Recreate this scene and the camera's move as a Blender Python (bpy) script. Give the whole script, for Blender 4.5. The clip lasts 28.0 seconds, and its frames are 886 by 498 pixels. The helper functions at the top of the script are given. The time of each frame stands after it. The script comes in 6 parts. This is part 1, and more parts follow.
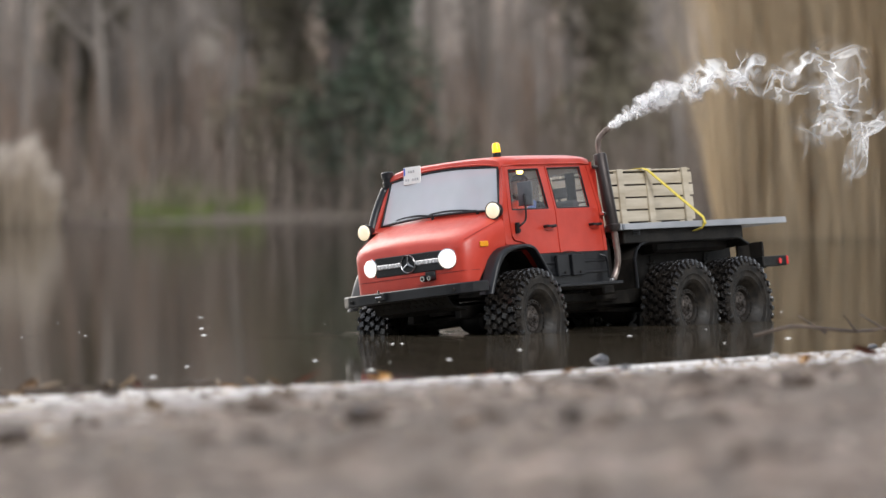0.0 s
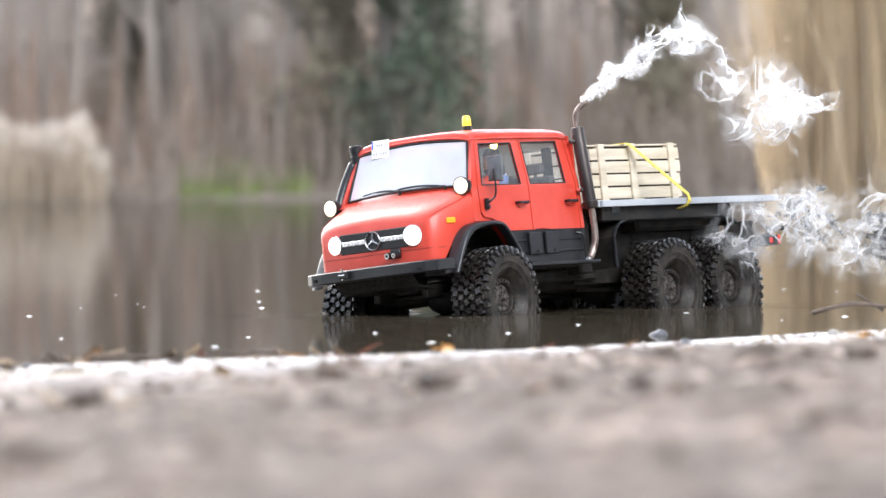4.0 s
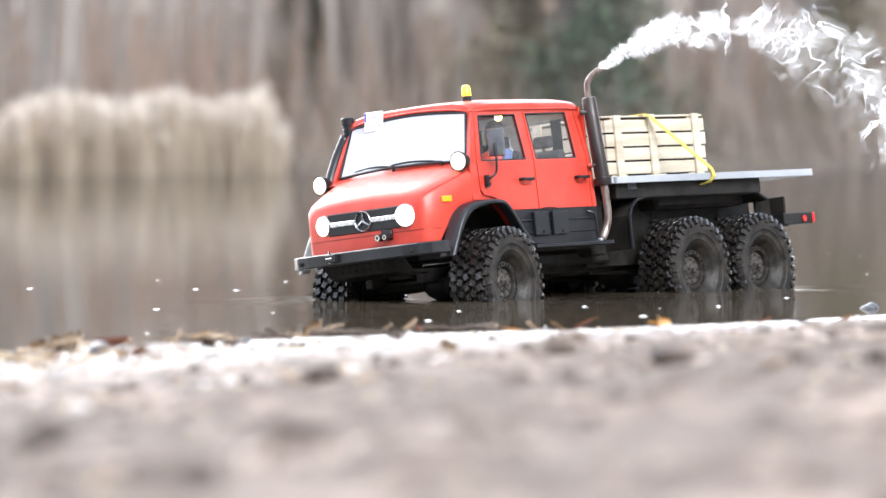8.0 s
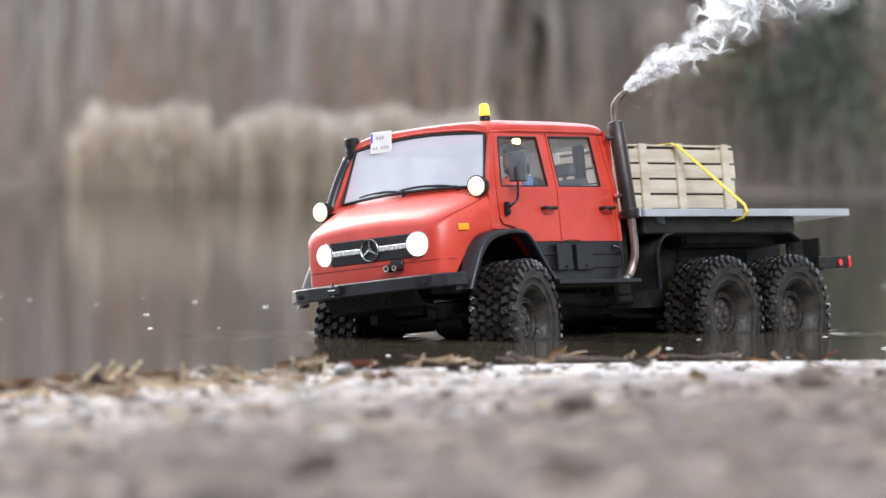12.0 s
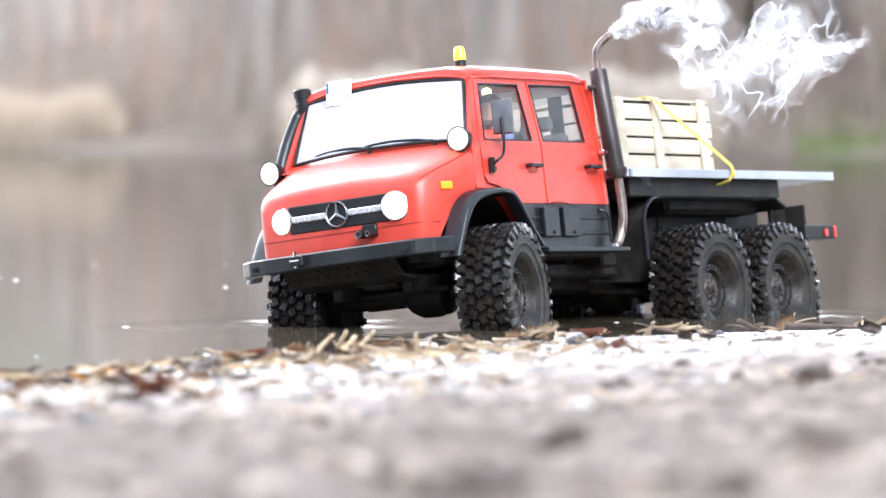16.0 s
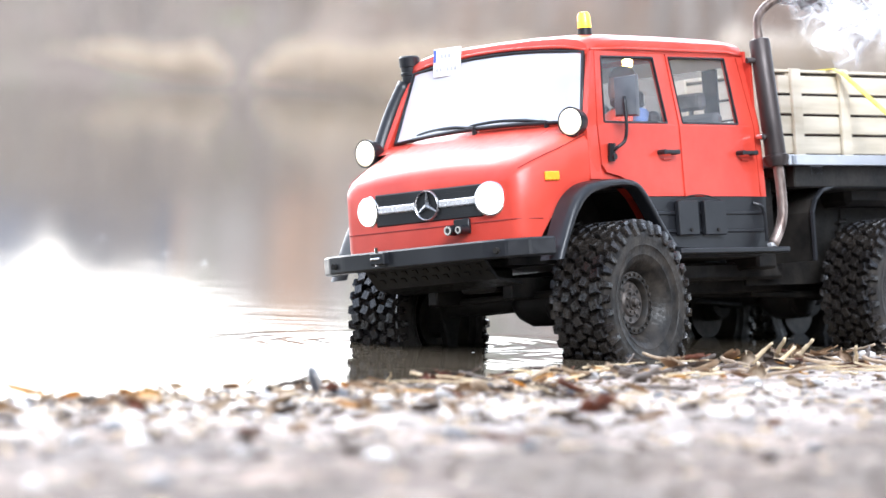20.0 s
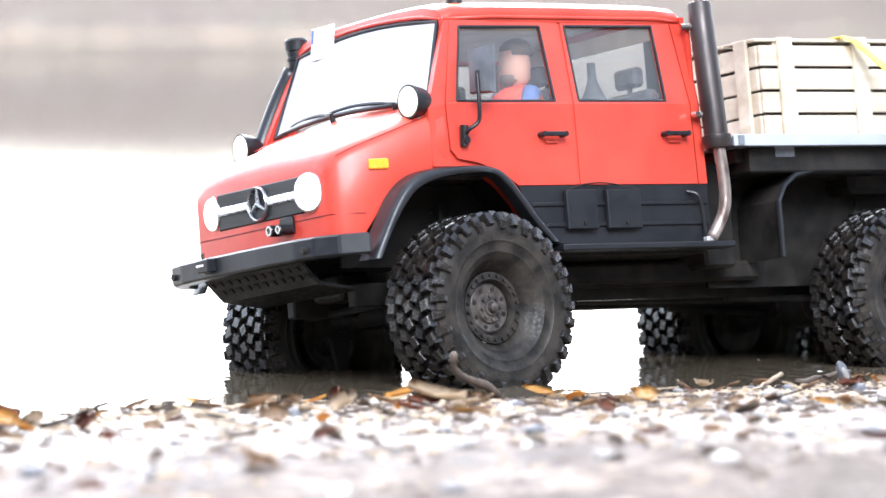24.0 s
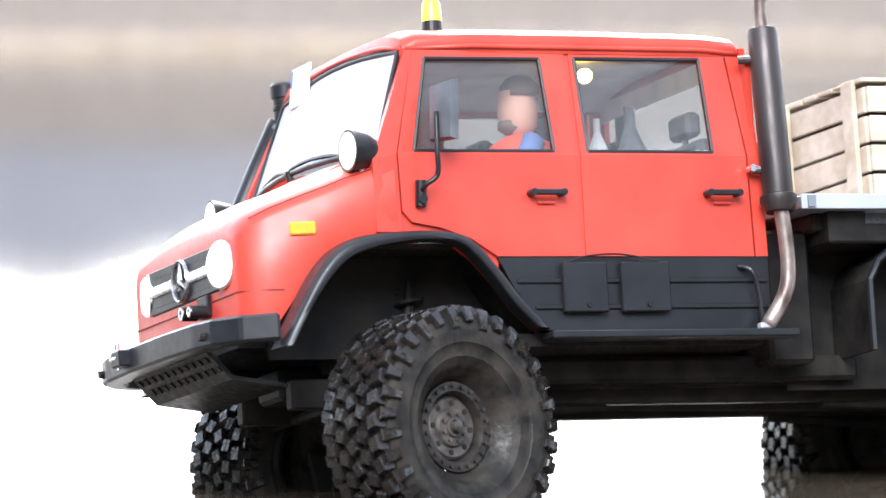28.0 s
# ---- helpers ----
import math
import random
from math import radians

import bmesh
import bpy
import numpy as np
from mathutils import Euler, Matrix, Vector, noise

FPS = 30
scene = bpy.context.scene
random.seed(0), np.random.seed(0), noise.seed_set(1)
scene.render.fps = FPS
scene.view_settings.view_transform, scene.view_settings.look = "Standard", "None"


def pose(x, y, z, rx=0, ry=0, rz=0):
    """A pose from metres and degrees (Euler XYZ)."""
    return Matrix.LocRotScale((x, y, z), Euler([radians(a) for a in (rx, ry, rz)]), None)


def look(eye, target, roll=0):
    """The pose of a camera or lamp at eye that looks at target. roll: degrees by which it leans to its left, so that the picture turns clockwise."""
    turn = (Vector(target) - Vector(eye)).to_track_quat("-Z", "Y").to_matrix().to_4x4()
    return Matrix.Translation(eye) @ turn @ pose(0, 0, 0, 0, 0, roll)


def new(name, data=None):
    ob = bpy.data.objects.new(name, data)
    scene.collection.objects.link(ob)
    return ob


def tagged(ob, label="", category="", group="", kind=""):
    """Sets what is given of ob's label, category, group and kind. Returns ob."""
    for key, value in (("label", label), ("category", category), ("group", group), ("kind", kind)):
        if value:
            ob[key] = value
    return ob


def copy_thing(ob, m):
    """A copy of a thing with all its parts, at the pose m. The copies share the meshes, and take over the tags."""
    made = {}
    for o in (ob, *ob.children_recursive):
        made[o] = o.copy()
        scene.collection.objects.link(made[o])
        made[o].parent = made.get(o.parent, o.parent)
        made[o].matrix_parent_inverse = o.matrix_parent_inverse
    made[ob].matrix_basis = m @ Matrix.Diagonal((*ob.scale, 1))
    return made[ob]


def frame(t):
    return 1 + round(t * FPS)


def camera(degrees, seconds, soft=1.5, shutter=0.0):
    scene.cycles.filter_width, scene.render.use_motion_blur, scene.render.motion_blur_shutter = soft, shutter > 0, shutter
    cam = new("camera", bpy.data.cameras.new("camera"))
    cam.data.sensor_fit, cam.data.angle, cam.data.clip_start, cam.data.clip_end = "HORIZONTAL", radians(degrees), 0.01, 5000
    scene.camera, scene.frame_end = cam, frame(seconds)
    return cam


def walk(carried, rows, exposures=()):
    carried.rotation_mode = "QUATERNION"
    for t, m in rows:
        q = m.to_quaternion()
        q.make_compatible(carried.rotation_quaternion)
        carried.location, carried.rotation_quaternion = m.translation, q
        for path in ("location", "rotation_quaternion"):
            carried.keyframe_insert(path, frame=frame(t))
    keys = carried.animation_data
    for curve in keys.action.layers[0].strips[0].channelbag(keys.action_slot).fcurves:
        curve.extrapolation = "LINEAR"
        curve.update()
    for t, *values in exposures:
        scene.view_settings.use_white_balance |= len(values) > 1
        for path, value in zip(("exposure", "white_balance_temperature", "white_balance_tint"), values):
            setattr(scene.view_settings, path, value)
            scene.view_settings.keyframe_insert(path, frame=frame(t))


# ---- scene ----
# ---------- camera ----------
cam = camera(10.8, 28.0)
cam.data.dof.use_dof = True
cam.data.dof.focus_distance = 4.0
cam.data.dof.aperture_fstop = 12.0


def aim(x, y, z, yaw, pitch, roll):
    """Camera pose from a place and a direction in degrees."""
    a, p = radians(yaw), radians(pitch)
    d = Vector((math.cos(a) * math.cos(p), math.sin(a) * math.cos(p), math.sin(p)))
    return look(Vector((x, y, z)), Vector((x, y, z)) + d, roll)


CAMERA_ROWS = [
    (0, 3.1211, 2.2695, 0.1356, -145.070, -0.450, -0.97),
    (0.5, 3.1225, 2.2701, 0.1313, -145.033, -0.692, -0.98),
    (1, 3.1193, 2.2710, 0.1295, -145.080, -0.885, -0.83),
    (1.5, 3.1278, 2.2740, 0.1297, -145.133, -0.964, -0.78),
    (2, 3.1296, 2.2727, 0.1311, -145.104, -0.759, -0.54),
    (2.5, 3.1289, 2.2697, 0.1281, -144.768, -0.705, -0.36),
    (4.5, 3.1565, 2.2739, 0.1312, -144.227, -0.646, -0.42),
    (5, 3.1632, 2.2668, 0.1334, -143.306, -0.594, -0.68),
    (5.5, 3.1668, 2.2686, 0.1323, -143.158, -0.572, -0.60),
    (6, 3.1624, 2.2635, 0.1294, -143.056, -0.698, -0.32),
    (6.5, 3.1636, 2.2621, 0.1278, -142.793, -0.895, 0.05),
    (7, 3.1682, 2.2591, 0.1302, -142.430, -0.930, -0.48),
    (7.5, 3.1682, 2.2592, 0.1301, -142.263, -1.024, -0.59),
    (8, 3.1682, 2.2529, 0.1317, -142.299, -1.005, -0.55),
    (8.5, 3.1667, 2.2475, 0.1317, -142.038, -0.747, -0.23),
    (9, 3.1682, 2.2463, 0.1331, -141.476, -0.630, 0.06),
    (9.5, 3.1682, 2.2456, 0.1324, -141.177, -0.841, 0.18),
    (10, 3.1643, 2.2374, 0.1322, -140.991, -0.843, 0.44),
    (10.5, 3.1654, 2.2379, 0.1330, -140.960, -0.832, 0.15),
    (11, 3.1645, 2.2254, 0.1346, -140.358, -0.644, 0.77),
    (11.5, 3.1677, 2.2265, 0.1349, -139.883, -0.684, 0.68),
    (13.5, 3.1727, 2.2374, 0.1408, -138.793, -0.836, 0.87),
    (14, 3.1709, 2.2309, 0.1407, -138.218, -0.856, 0.82),
    (14.5, 3.1762, 2.2343, 0.1400, -138.119, -0.916, 0.81),
    (15, 3.1796, 2.2315, 0.1392, -138.050, -1.008, 0.54),
    (15.5, 3.1852, 2.2312, 0.1391, -137.864, -1.131, 0.41),
    (16, 3.1867, 2.2272, 0.1400, -137.025, -1.228, 0.20),
    (16.5, 3.1897, 2.2286, 0.1392, -136.434, -1.325, 0.41),
    (17, 3.1897, 2.2290, 0.1365, -136.304, -1.429, 0.45),
    (17.5, 3.1977, 2.2309, 0.1373, -135.682, -1.726, 0.61),
    (18, 3.1908, 2.2305, 0.1378, -134.922, -2.013, 0.45),
    (18.5, 3.1889, 2.2146, 0.1380, -134.666, -2.240, 0.50),
    (19, 3.1883, 2.2239, 0.1483, -134.234, -1.970, 0.74),
    (19.5, 3.1859, 2.2181, 0.1650, -133.317, -1.864, 1.04),
    (20, 3.1878, 2.2075, 0.1726, -131.912, -1.904, 1.95),
    (20.5, 3.1798, 2.1958, 0.1810, -130.870, -1.778, 1.70),
    (21, 3.1805, 2.1980, 0.1913, -130.429, -2.030, 1.69),
    (21.5, 3.1795, 2.1968, 0.1983, -129.771, -2.077, 1.86),
    (23.5, 2.9892, 2.4242, 0.1993, -119.599, -2.817, 0.38),
    (24, 2.9894, 2.4107, 0.1944, -119.366, -2.467, 0.15),
    (24.5, 2.9954, 2.3713, 0.1946, -118.581, -2.417, 0.23),
    (25, 2.9892, 2.3342, 0.1960, -117.705, -2.251, 0.43),
    (25.5, 2.9793, 2.3007, 0.2102, -116.461, -2.470, -0.23),
    (26, 2.9866, 2.2689, 0.1990, -115.571, -2.243, -0.07),
    (26.5, 2.9725, 2.2446, 0.2080, -113.690, -2.514, 0.84),
    (27, 2.9527, 2.2081, 0.1963, -111.534, -1.923, -0.25),
    (27.5, 2.9422, 2.1874, 0.1941, -109.369, -1.915, 0.04),
    (28, 2.9305, 2.1622, 0.2147, -107.171, -2.456, -0.01),
]
EXPOSURES = [(0, 0.85, 6550, 10), (1, 1.3, 6475, 10), (2, 1.87, 6400, 10), (4.5, 1.74, 6222, 10), (5, 1.26, 6219, 10), (6, 1, 6212, 10), (7, 1.5, 6206, 10), (8, 2.05, 6200, 10), (9, 1.3, 6217, 10), (11, 1.4, 6250, 10), (13.5, 1.15, 6042, 10), (15, 1.4, 5950, 10), (16, 2.14, 5900, 10), (17, 2.2, 5850, 10), (18, 2.4, 5866, 10), (19, 2.4, 5883, 10), (20, 2.05, 5900, 10), (20.5, 1.15, 5740, 10), (21, 0.74, 5560, 10), (21.5, 0.78, 5500, 10), (23.5, 1.75, 5820, 10), (24, 2.3, 5900, 10), (24.5, 2.75, 5910, 10), (25, 2.8, 5925, 10), (26, 2.8, 5950, 10), (27, 2.5, 5975, 10), (28, 2.2, 6000, 10)]
walk(cam, [(t, aim(*r)) for t, *r in CAMERA_ROWS], EXPOSURES)

# ---------- light: an overcast winter day ----------
world = bpy.data.worlds.new("world")
scene.world = world
world.use_nodes = True
nt = world.node_tree
sky = nt.nodes.new("ShaderNodeTexSky")
sky.sky_type, sky.sun_disc = "NISHITA", False
sky.sun_elevation, sky.sun_rotation = radians(38), radians(200)
sky.dust_density, sky.air_density = 3.0, 1.0
soft = nt.nodes.new("ShaderNodeHueSaturation")
soft.inputs["Saturation"].default_value = 0.42
bgn = nt.nodes["Background"]
nt.links.new(sky.outputs[0], soft.inputs["Color"])
nt.links.new(soft.outputs[0], bgn.inputs[0])
bgn.inputs[1].default_value = 0.15
sun = new("sun", bpy.data.lights.new("sun", "SUN"))
sun.data.energy, sun.data.angle, sun.data.color = 1.35, radians(35), (1.0, 0.985, 0.96)
sun.matrix_world = look((0, 0, 8), (-3.5, -9.0, 0))


# ---------- materials ----------
def mat(name, c1, c2=None, scale=60.0, rough=0.5, rvar=0.12, metal=0.0, bump=0.0, bscale=300.0, coat=0.0, spec=0.5, stretch=None, detail=5.0, lo=0.35, hi=0.65):
    """A surface with two scales of variation: c1 to c2 by a soft noise, gloss and relief by a finer one."""
    m = bpy.data.materials.new(name)
    m.use_nodes = True
    n, l = m.node_tree.nodes, m.node_tree.links
    b = n["Principled BSDF"]
    co = n.new("ShaderNodeTexCoord")
    src = co.outputs["Object"]
    if stretch:
        mp = n.new("ShaderNodeMapping")
        mp.inputs["Scale"].default_value = stretch
        l.new(src, mp.inputs["Vector"])
        src = mp.outputs["Vector"]
    a = n.new("ShaderNodeTexNoise")
    a.inputs["Scale"].default_value, a.inputs["Detail"].default_value = scale, detail
    l.new(src, a.inputs["Vector"])
    r = n.new("ShaderNodeValToRGB")
    r.color_ramp.elements[0].position, r.color_ramp.elements[1].position = lo, hi
    r.color_ramp.elements[0].color = (*c1, 1)
    r.color_ramp.elements[1].color = (*(c2 or [min(1, v * 1.25) for v in c1]), 1)
    l.new(a.outputs["Fac"], r.inputs["Fac"])
    l.new(r.outputs["Color"], b.inputs["Base Color"])
    f = n.new("ShaderNodeTexNoise")
    f.inputs["Scale"].default_value, f.inputs["Detail"].default_value = bscale, 4.0
    l.new(src, f.inputs["Vector"])
    mr = n.new("ShaderNodeMapRange")
    mr.inputs["From Min"].default_value, mr.inputs["From Max"].default_value = 0.3, 0.7
    mr.inputs["To Min"].default_value, mr.inputs["To Max"].default_value = max(0.02, rough - rvar), min(1, rough + rvar)
    l.new(f.outputs["Fac"], mr.inputs["Value"])
    l.new(mr.outputs["Result"], b.inputs["Roughness"])
    b.inputs["Metallic"].default_value = metal
    b.inputs["Coat Weight"].default_value = coat
    b.inputs["Specular IOR Level"].default_value = spec
    if bump:
        bp = n.new("ShaderNodeBump")
        bp.inputs["Strength"].default_value, bp.inputs["Distance"].default_value = 1.0, bump
        l.new(f.outputs["Fac"], bp.inputs["Height"])
        l.new(bp.outputs["Normal"], b.inputs["Normal"])
    return m


def glow(name, colour, strength, base=(0.8, 0.8, 0.8)):
    m = mat(name, base, rough=0.15, rvar=0.05)
    b = m.node_tree.nodes["Principled BSDF"]
    b.inputs["Emission Color"].default_value, b.inputs["Emission Strength"].default_value = (*colour, 1), strength
    return m


def glass(name, tint=(0.9, 0.95, 0.97), haze=0.0, hazecol=(0.75, 0.8, 0.85), shine=None):
    """Thin clear pane; haze adds a pale film, clouded plastic plus painted sky reflection."""
    m = bpy.data.materials.new(name)
    m.use_nodes = True
    n, l = m.node_tree.nodes, m.node_tree.links
    out = n["Material Output"]
    n.remove(n["Principled BSDF"])
    tr, gl, mx, fr = n.new("ShaderNodeBsdfTransparent"), n.new("ShaderNodeBsdfGlossy"), n.new("ShaderNodeMixShader"), n.new("ShaderNodeFresnel")
    tr.inputs["Color"].default_value = (*tint, 1)
    gl.inputs["Roughness"].default_value = 0.03
    fr.inputs["IOR"].default_value = 1.5
    if shine is None:
        l.new(fr.outputs[0], mx.inputs[0])
    else:
        mx.inputs[0].default_value = shine
    l.new(tr.outputs[0], mx.inputs[1]), l.new(gl.outputs[0], mx.inputs[2])
    last = mx
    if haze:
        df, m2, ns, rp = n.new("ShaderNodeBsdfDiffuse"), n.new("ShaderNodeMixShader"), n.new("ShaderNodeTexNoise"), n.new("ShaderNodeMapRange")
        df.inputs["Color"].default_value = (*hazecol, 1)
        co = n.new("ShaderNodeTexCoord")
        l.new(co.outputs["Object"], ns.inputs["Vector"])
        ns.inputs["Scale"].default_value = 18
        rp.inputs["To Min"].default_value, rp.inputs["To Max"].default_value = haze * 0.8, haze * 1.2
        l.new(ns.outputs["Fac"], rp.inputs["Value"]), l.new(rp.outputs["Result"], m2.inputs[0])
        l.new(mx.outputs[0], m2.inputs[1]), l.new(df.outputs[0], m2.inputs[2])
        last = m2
    l.new(last.outputs[0], out.inputs["Surface"])
    return m


RED = mat("red_paint", (0.50, 0.044, 0.026), (0.60, 0.062, 0.038), scale=28, rough=0.40, rvar=0.05, bscale=160, coat=0.22, spec=0.4)
RED.node_tree.nodes["Principled BSDF"].inputs["Coat Roughness"].default_value = 0.22
CRATE_SHADE = mat("crate_shade_black", (0.03, 0.01, 0.01), rough=0.7)
BLACK = mat("black_plastic", (0.008, 0.009, 0.011), (0.017, 0.018, 0.021), scale=30, rough=0.36, rvar=0.06, bscale=220, spec=0.45)
SEAMRED = mat("seam_dark_red", (0.20, 0.014, 0.011), (0.26, 0.02, 0.015), rough=0.6)
DARK = mat("chassis_black", (0.011, 0.0105, 0.010), (0.028, 0.025, 0.022), scale=60, rough=0.5, bump=0.0001, bscale=400, spec=0.14)
RUBBER = mat("tyre_rubber", (0.008, 0.007, 0.007), (0.024, 0.020, 0.017), scale=70, rough=0.24, rvar=0.12, bump=0.0004, bscale=320, spec=0.6)
SKID = mat("skid_dark_steel", (0.008, 0.008, 0.008), (0.02, 0.019, 0.018), scale=50, rough=0.45, spec=0.2)
WALL = mat("tyre_sidewall", (0.008, 0.007, 0.006), (0.036, 0.030, 0.024), scale=90, rough=0.47, rvar=0.18, bump=0.0003, bscale=420, spec=0.26)
RIM = mat("rim_black", (0.015, 0.014, 0.013), (0.05, 0.042, 0.035), scale=120, rough=0.45, metal=0.3, bump=0.0001)
HUBM = mat("hub_brown_metal", (0.045, 0.039, 0.035), (0.13, 0.112, 0.10), scale=160, rough=0.45, metal=0.5, bump=0.0001)
MIRRORM = mat("mirror_grey_plastic", (0.075, 0.08, 0.09), (0.12, 0.125, 0.135), scale=60, rough=0.4)
CHROME = mat("chrome", (0.75, 0.75, 0.76), (0.85, 0.85, 0.86), rough=0.14, metal=1.0)
BADGE = mat("badge_metal", (0.38, 0.38, 0.39), (0.50, 0.50, 0.51), rough=0.3, metal=0.9)
SILVER = mat("silver_paint", (0.62, 0.63, 0.65), (0.75, 0.75, 0.77), rough=0.25, metal=0.55)
STEEL = mat("heated_steel", (0.10, 0.072, 0.06), (0.36, 0.30, 0.27), scale=110, rough=0.46, metal=0.6, bump=0.0001, stretch=(1, 1, 0.4))
MUFFLER = mat("muffler_dark_steel", (0.030, 0.025, 0.025), (0.085, 0.070, 0.066), scale=45, rough=0.4, metal=0.55, stretch=(1, 1, 0.25), bump=0.00005)
ALU = mat("deck_grey", (0.20, 0.22, 0.25), (0.32, 0.34, 0.37), scale=40, rough=0.38, metal=0.35)
DECKEDGE = mat("deck_edge_grey", (0.34, 0.36, 0.39), (0.44, 0.46, 0.49), scale=25, rough=0.4, metal=0.0)
WOOD = mat("crate_wood", (0.47, 0.40, 0.29), (0.66, 0.59, 0.47), scale=55, rough=0.75, bump=0.0002, bscale=260, stretch=(0.18, 1, 1.4))
STRAPM = mat("yellow_strap", (0.72, 0.56, 0.06), (0.85, 0.70, 0.14), scale=300, rough=0.7, bump=0.0001)
ORANGE = mat("amber_plastic", (0.85, 0.32, 0.02), (0.95, 0.42, 0.04), rough=0.25)
REDLENS = mat("red_lens", (0.6, 0.02, 0.02), rough=0.2)
WHITE = mat("white_plate", (0.80, 0.80, 0.78), (0.86, 0.86, 0.84), rough=0.35)
INK = mat("plate_ink", (0.42, 0.42, 0.43), rough=0.6)
BLUE = mat("plate_blue", (0.05, 0.10, 0.45), rough=0.4)
SEATM = mat("seat_grey", (0.05, 0.05, 0.055), (0.10, 0.10, 0.105), scale=90, rough=0.85)
INNER = mat("cab_lining", (0.55, 0.56, 0.57), (0.70, 0.70, 0.71), rough=0.8)
LENS = glow("headlight_lens", (1.0, 0.96, 0.88), 0.5)
SPOT = glow("spot_lens", (1.0, 0.85, 0.50), 0.30, (0.75, 0.70, 0.58))
BEACON = glow("beacon_dome", (1.0, 0.55, 0.02), 0.7, (0.9, 0.5, 0.03))
CABLAMP = glow("cabin_lamp", (1.0, 0.66, 0.14), 5.0)
# Pale film colours carry the sky's reflection along with the panes' own haze.
PANE = glass("side_glass", tint=(0.95, 0.965, 0.97), haze=0.03, hazecol=(0.80, 0.82, 0.84), shine=0.025)
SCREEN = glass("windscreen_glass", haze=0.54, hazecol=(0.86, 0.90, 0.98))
SKIN, CAP, VEST, SHIRT = (mat("figure_" + k, c, rough=0.7) for k, c in (("skin", (0.45, 0.24, 0.17)), ("cap", (0.10, 0.06, 0.045)), ("vest", (0.60, 0.05, 0.02)), ("shirt", (0.10, 0.15, 0.32))))


# ---------- mesh building ----------
def part(name, bm, material, parent, label="", smooth=False, at=None):
    """Links a bmesh as one mesh object under a thing or part."""
    me = bpy.data.meshes.new(name)
    bm.normal_update()
    bm.to_mesh(me)
    bm.free()
    for m in material if isinstance(material, (list, tuple)) else (material,):
        me.materials.append(m)
    if smooth:
        me.shade_smooth() if smooth is True else me.set_sharp_from_angle(angle=radians(smooth))
        if smooth is not True:
            me.polygons.foreach_set("use_smooth", [True] * len(me.polygons))
    ob = new(name, me)
    if parent:
        ob.parent = parent
    if at is not None:
        ob.matrix_basis = at
    if label:
        tagged(ob, label=label)
    return ob


def bev(bm, w, seg=1):
    if w:
        bmesh.ops.bevel(bm, geom=bm.edges[:], offset=w, segments=seg, affect="EDGES", profile=0.6)
    return bm


def box(lo, hi, w=0.0, bm=None, m=None):
    b = bmesh.new()
    bmesh.ops.create_cube(b, size=1)
    for v in b.verts:
        v.co = Vector([(p + q) / 2 + c * (q - p) for p, q, c in zip(lo, hi, v.co)])
    bev(b, w)
    if m:
        b.transform(m)
    return join(bm, b) if bm else b


def join(bm, b):
    me = bpy.data.meshes.new("tmp")
    b.to_mesh(me)
    b.free()
    bm.from_mesh(me)
    bpy.data.meshes.remove(me)
    return bm


def tube(pts, radii, seg=12, bm=None, cap=True):
    """A round tube along points; radii one number or one for each point."""
    b = bm or bmesh.new()
    pts = [Vector(p) for p in pts]
    rr = radii if isinstance(radii, (list, tuple)) else [radii] * len(pts)
    rings, ref = [], None
    for i, p in enumerate(pts):
        d = (pts[min(i + 1, len(pts) - 1)] - pts[max(i - 1, 0)]).normalized()
        if ref is None:
            ref = d.orthogonal().normalized()
        ref = (ref - d * ref.dot(d)).normalized()
        side = d.cross(ref)
        rings.append([b.verts.new(p + (ref * math.cos(a) + side * math.sin(a)) * rr[i]) for a in (2 * math.pi * k / seg for k in range(seg))])
    for r0, r1 in zip(rings, rings[1:]):
        for k in range(seg):
            b.faces.new((r0[k], r0[(k + 1) % seg], r1[(k + 1) % seg], r1[k]))
    if cap:
        b.faces.new(rings[0][::-1]), b.faces.new(rings[-1])
    return b


def arc(pts, n=5):
    """Catmull-Rom points through pts."""
    p = [Vector(q) for q in pts]
    p = [p[0] * 2 - p[1]] + p + [p[-1] * 2 - p[-2]]
    out = []
    for i in range(1, len(p) - 2):
        for k in range(n):
            t = k / n
            out.append(0.5 * (2 * p[i] + (p[i + 1] - p[i - 1]) * t + (2 * p[i - 1] - 5 * p[i] + 4 * p[i + 1] - p[i + 2]) * t * t + (3 * p[i] - p[i - 1] - 3 * p[i + 1] + p[i + 2]) * t ** 3))
    return out + [p[-2]]


def lathe(profile, seg=32, axis="y", bm=None, closed=False):
    """Turns a profile of (along, radius) round an axis through the origin."""
    b = bm or bmesh.new()
    rings = []
    for a, r in profile:
        ring = []
        for k in range(seg):
            c, s = r * math.cos(2 * math.pi * k / seg), r * math.sin(2 * math.pi * k / seg)
            ring.append(b.verts.new({"y": (c, a, s), "x": (a, c, s), "z": (c, s, a)}[axis]))
        rings.append(ring)
    for r0, r1 in zip(rings, rings[1:] + ([rings[0]] if closed else [])):
        for k in range(seg):
            b.faces.new((r0[k], r1[k], r1[(k + 1) % seg], r0[(k + 1) % seg]))
    if not closed:
        b.faces.new(rings[0]), b.faces.new(rings[-1][::-1])
    bmesh.ops.recalc_face_normals(b, faces=b.faces[:])
    return b


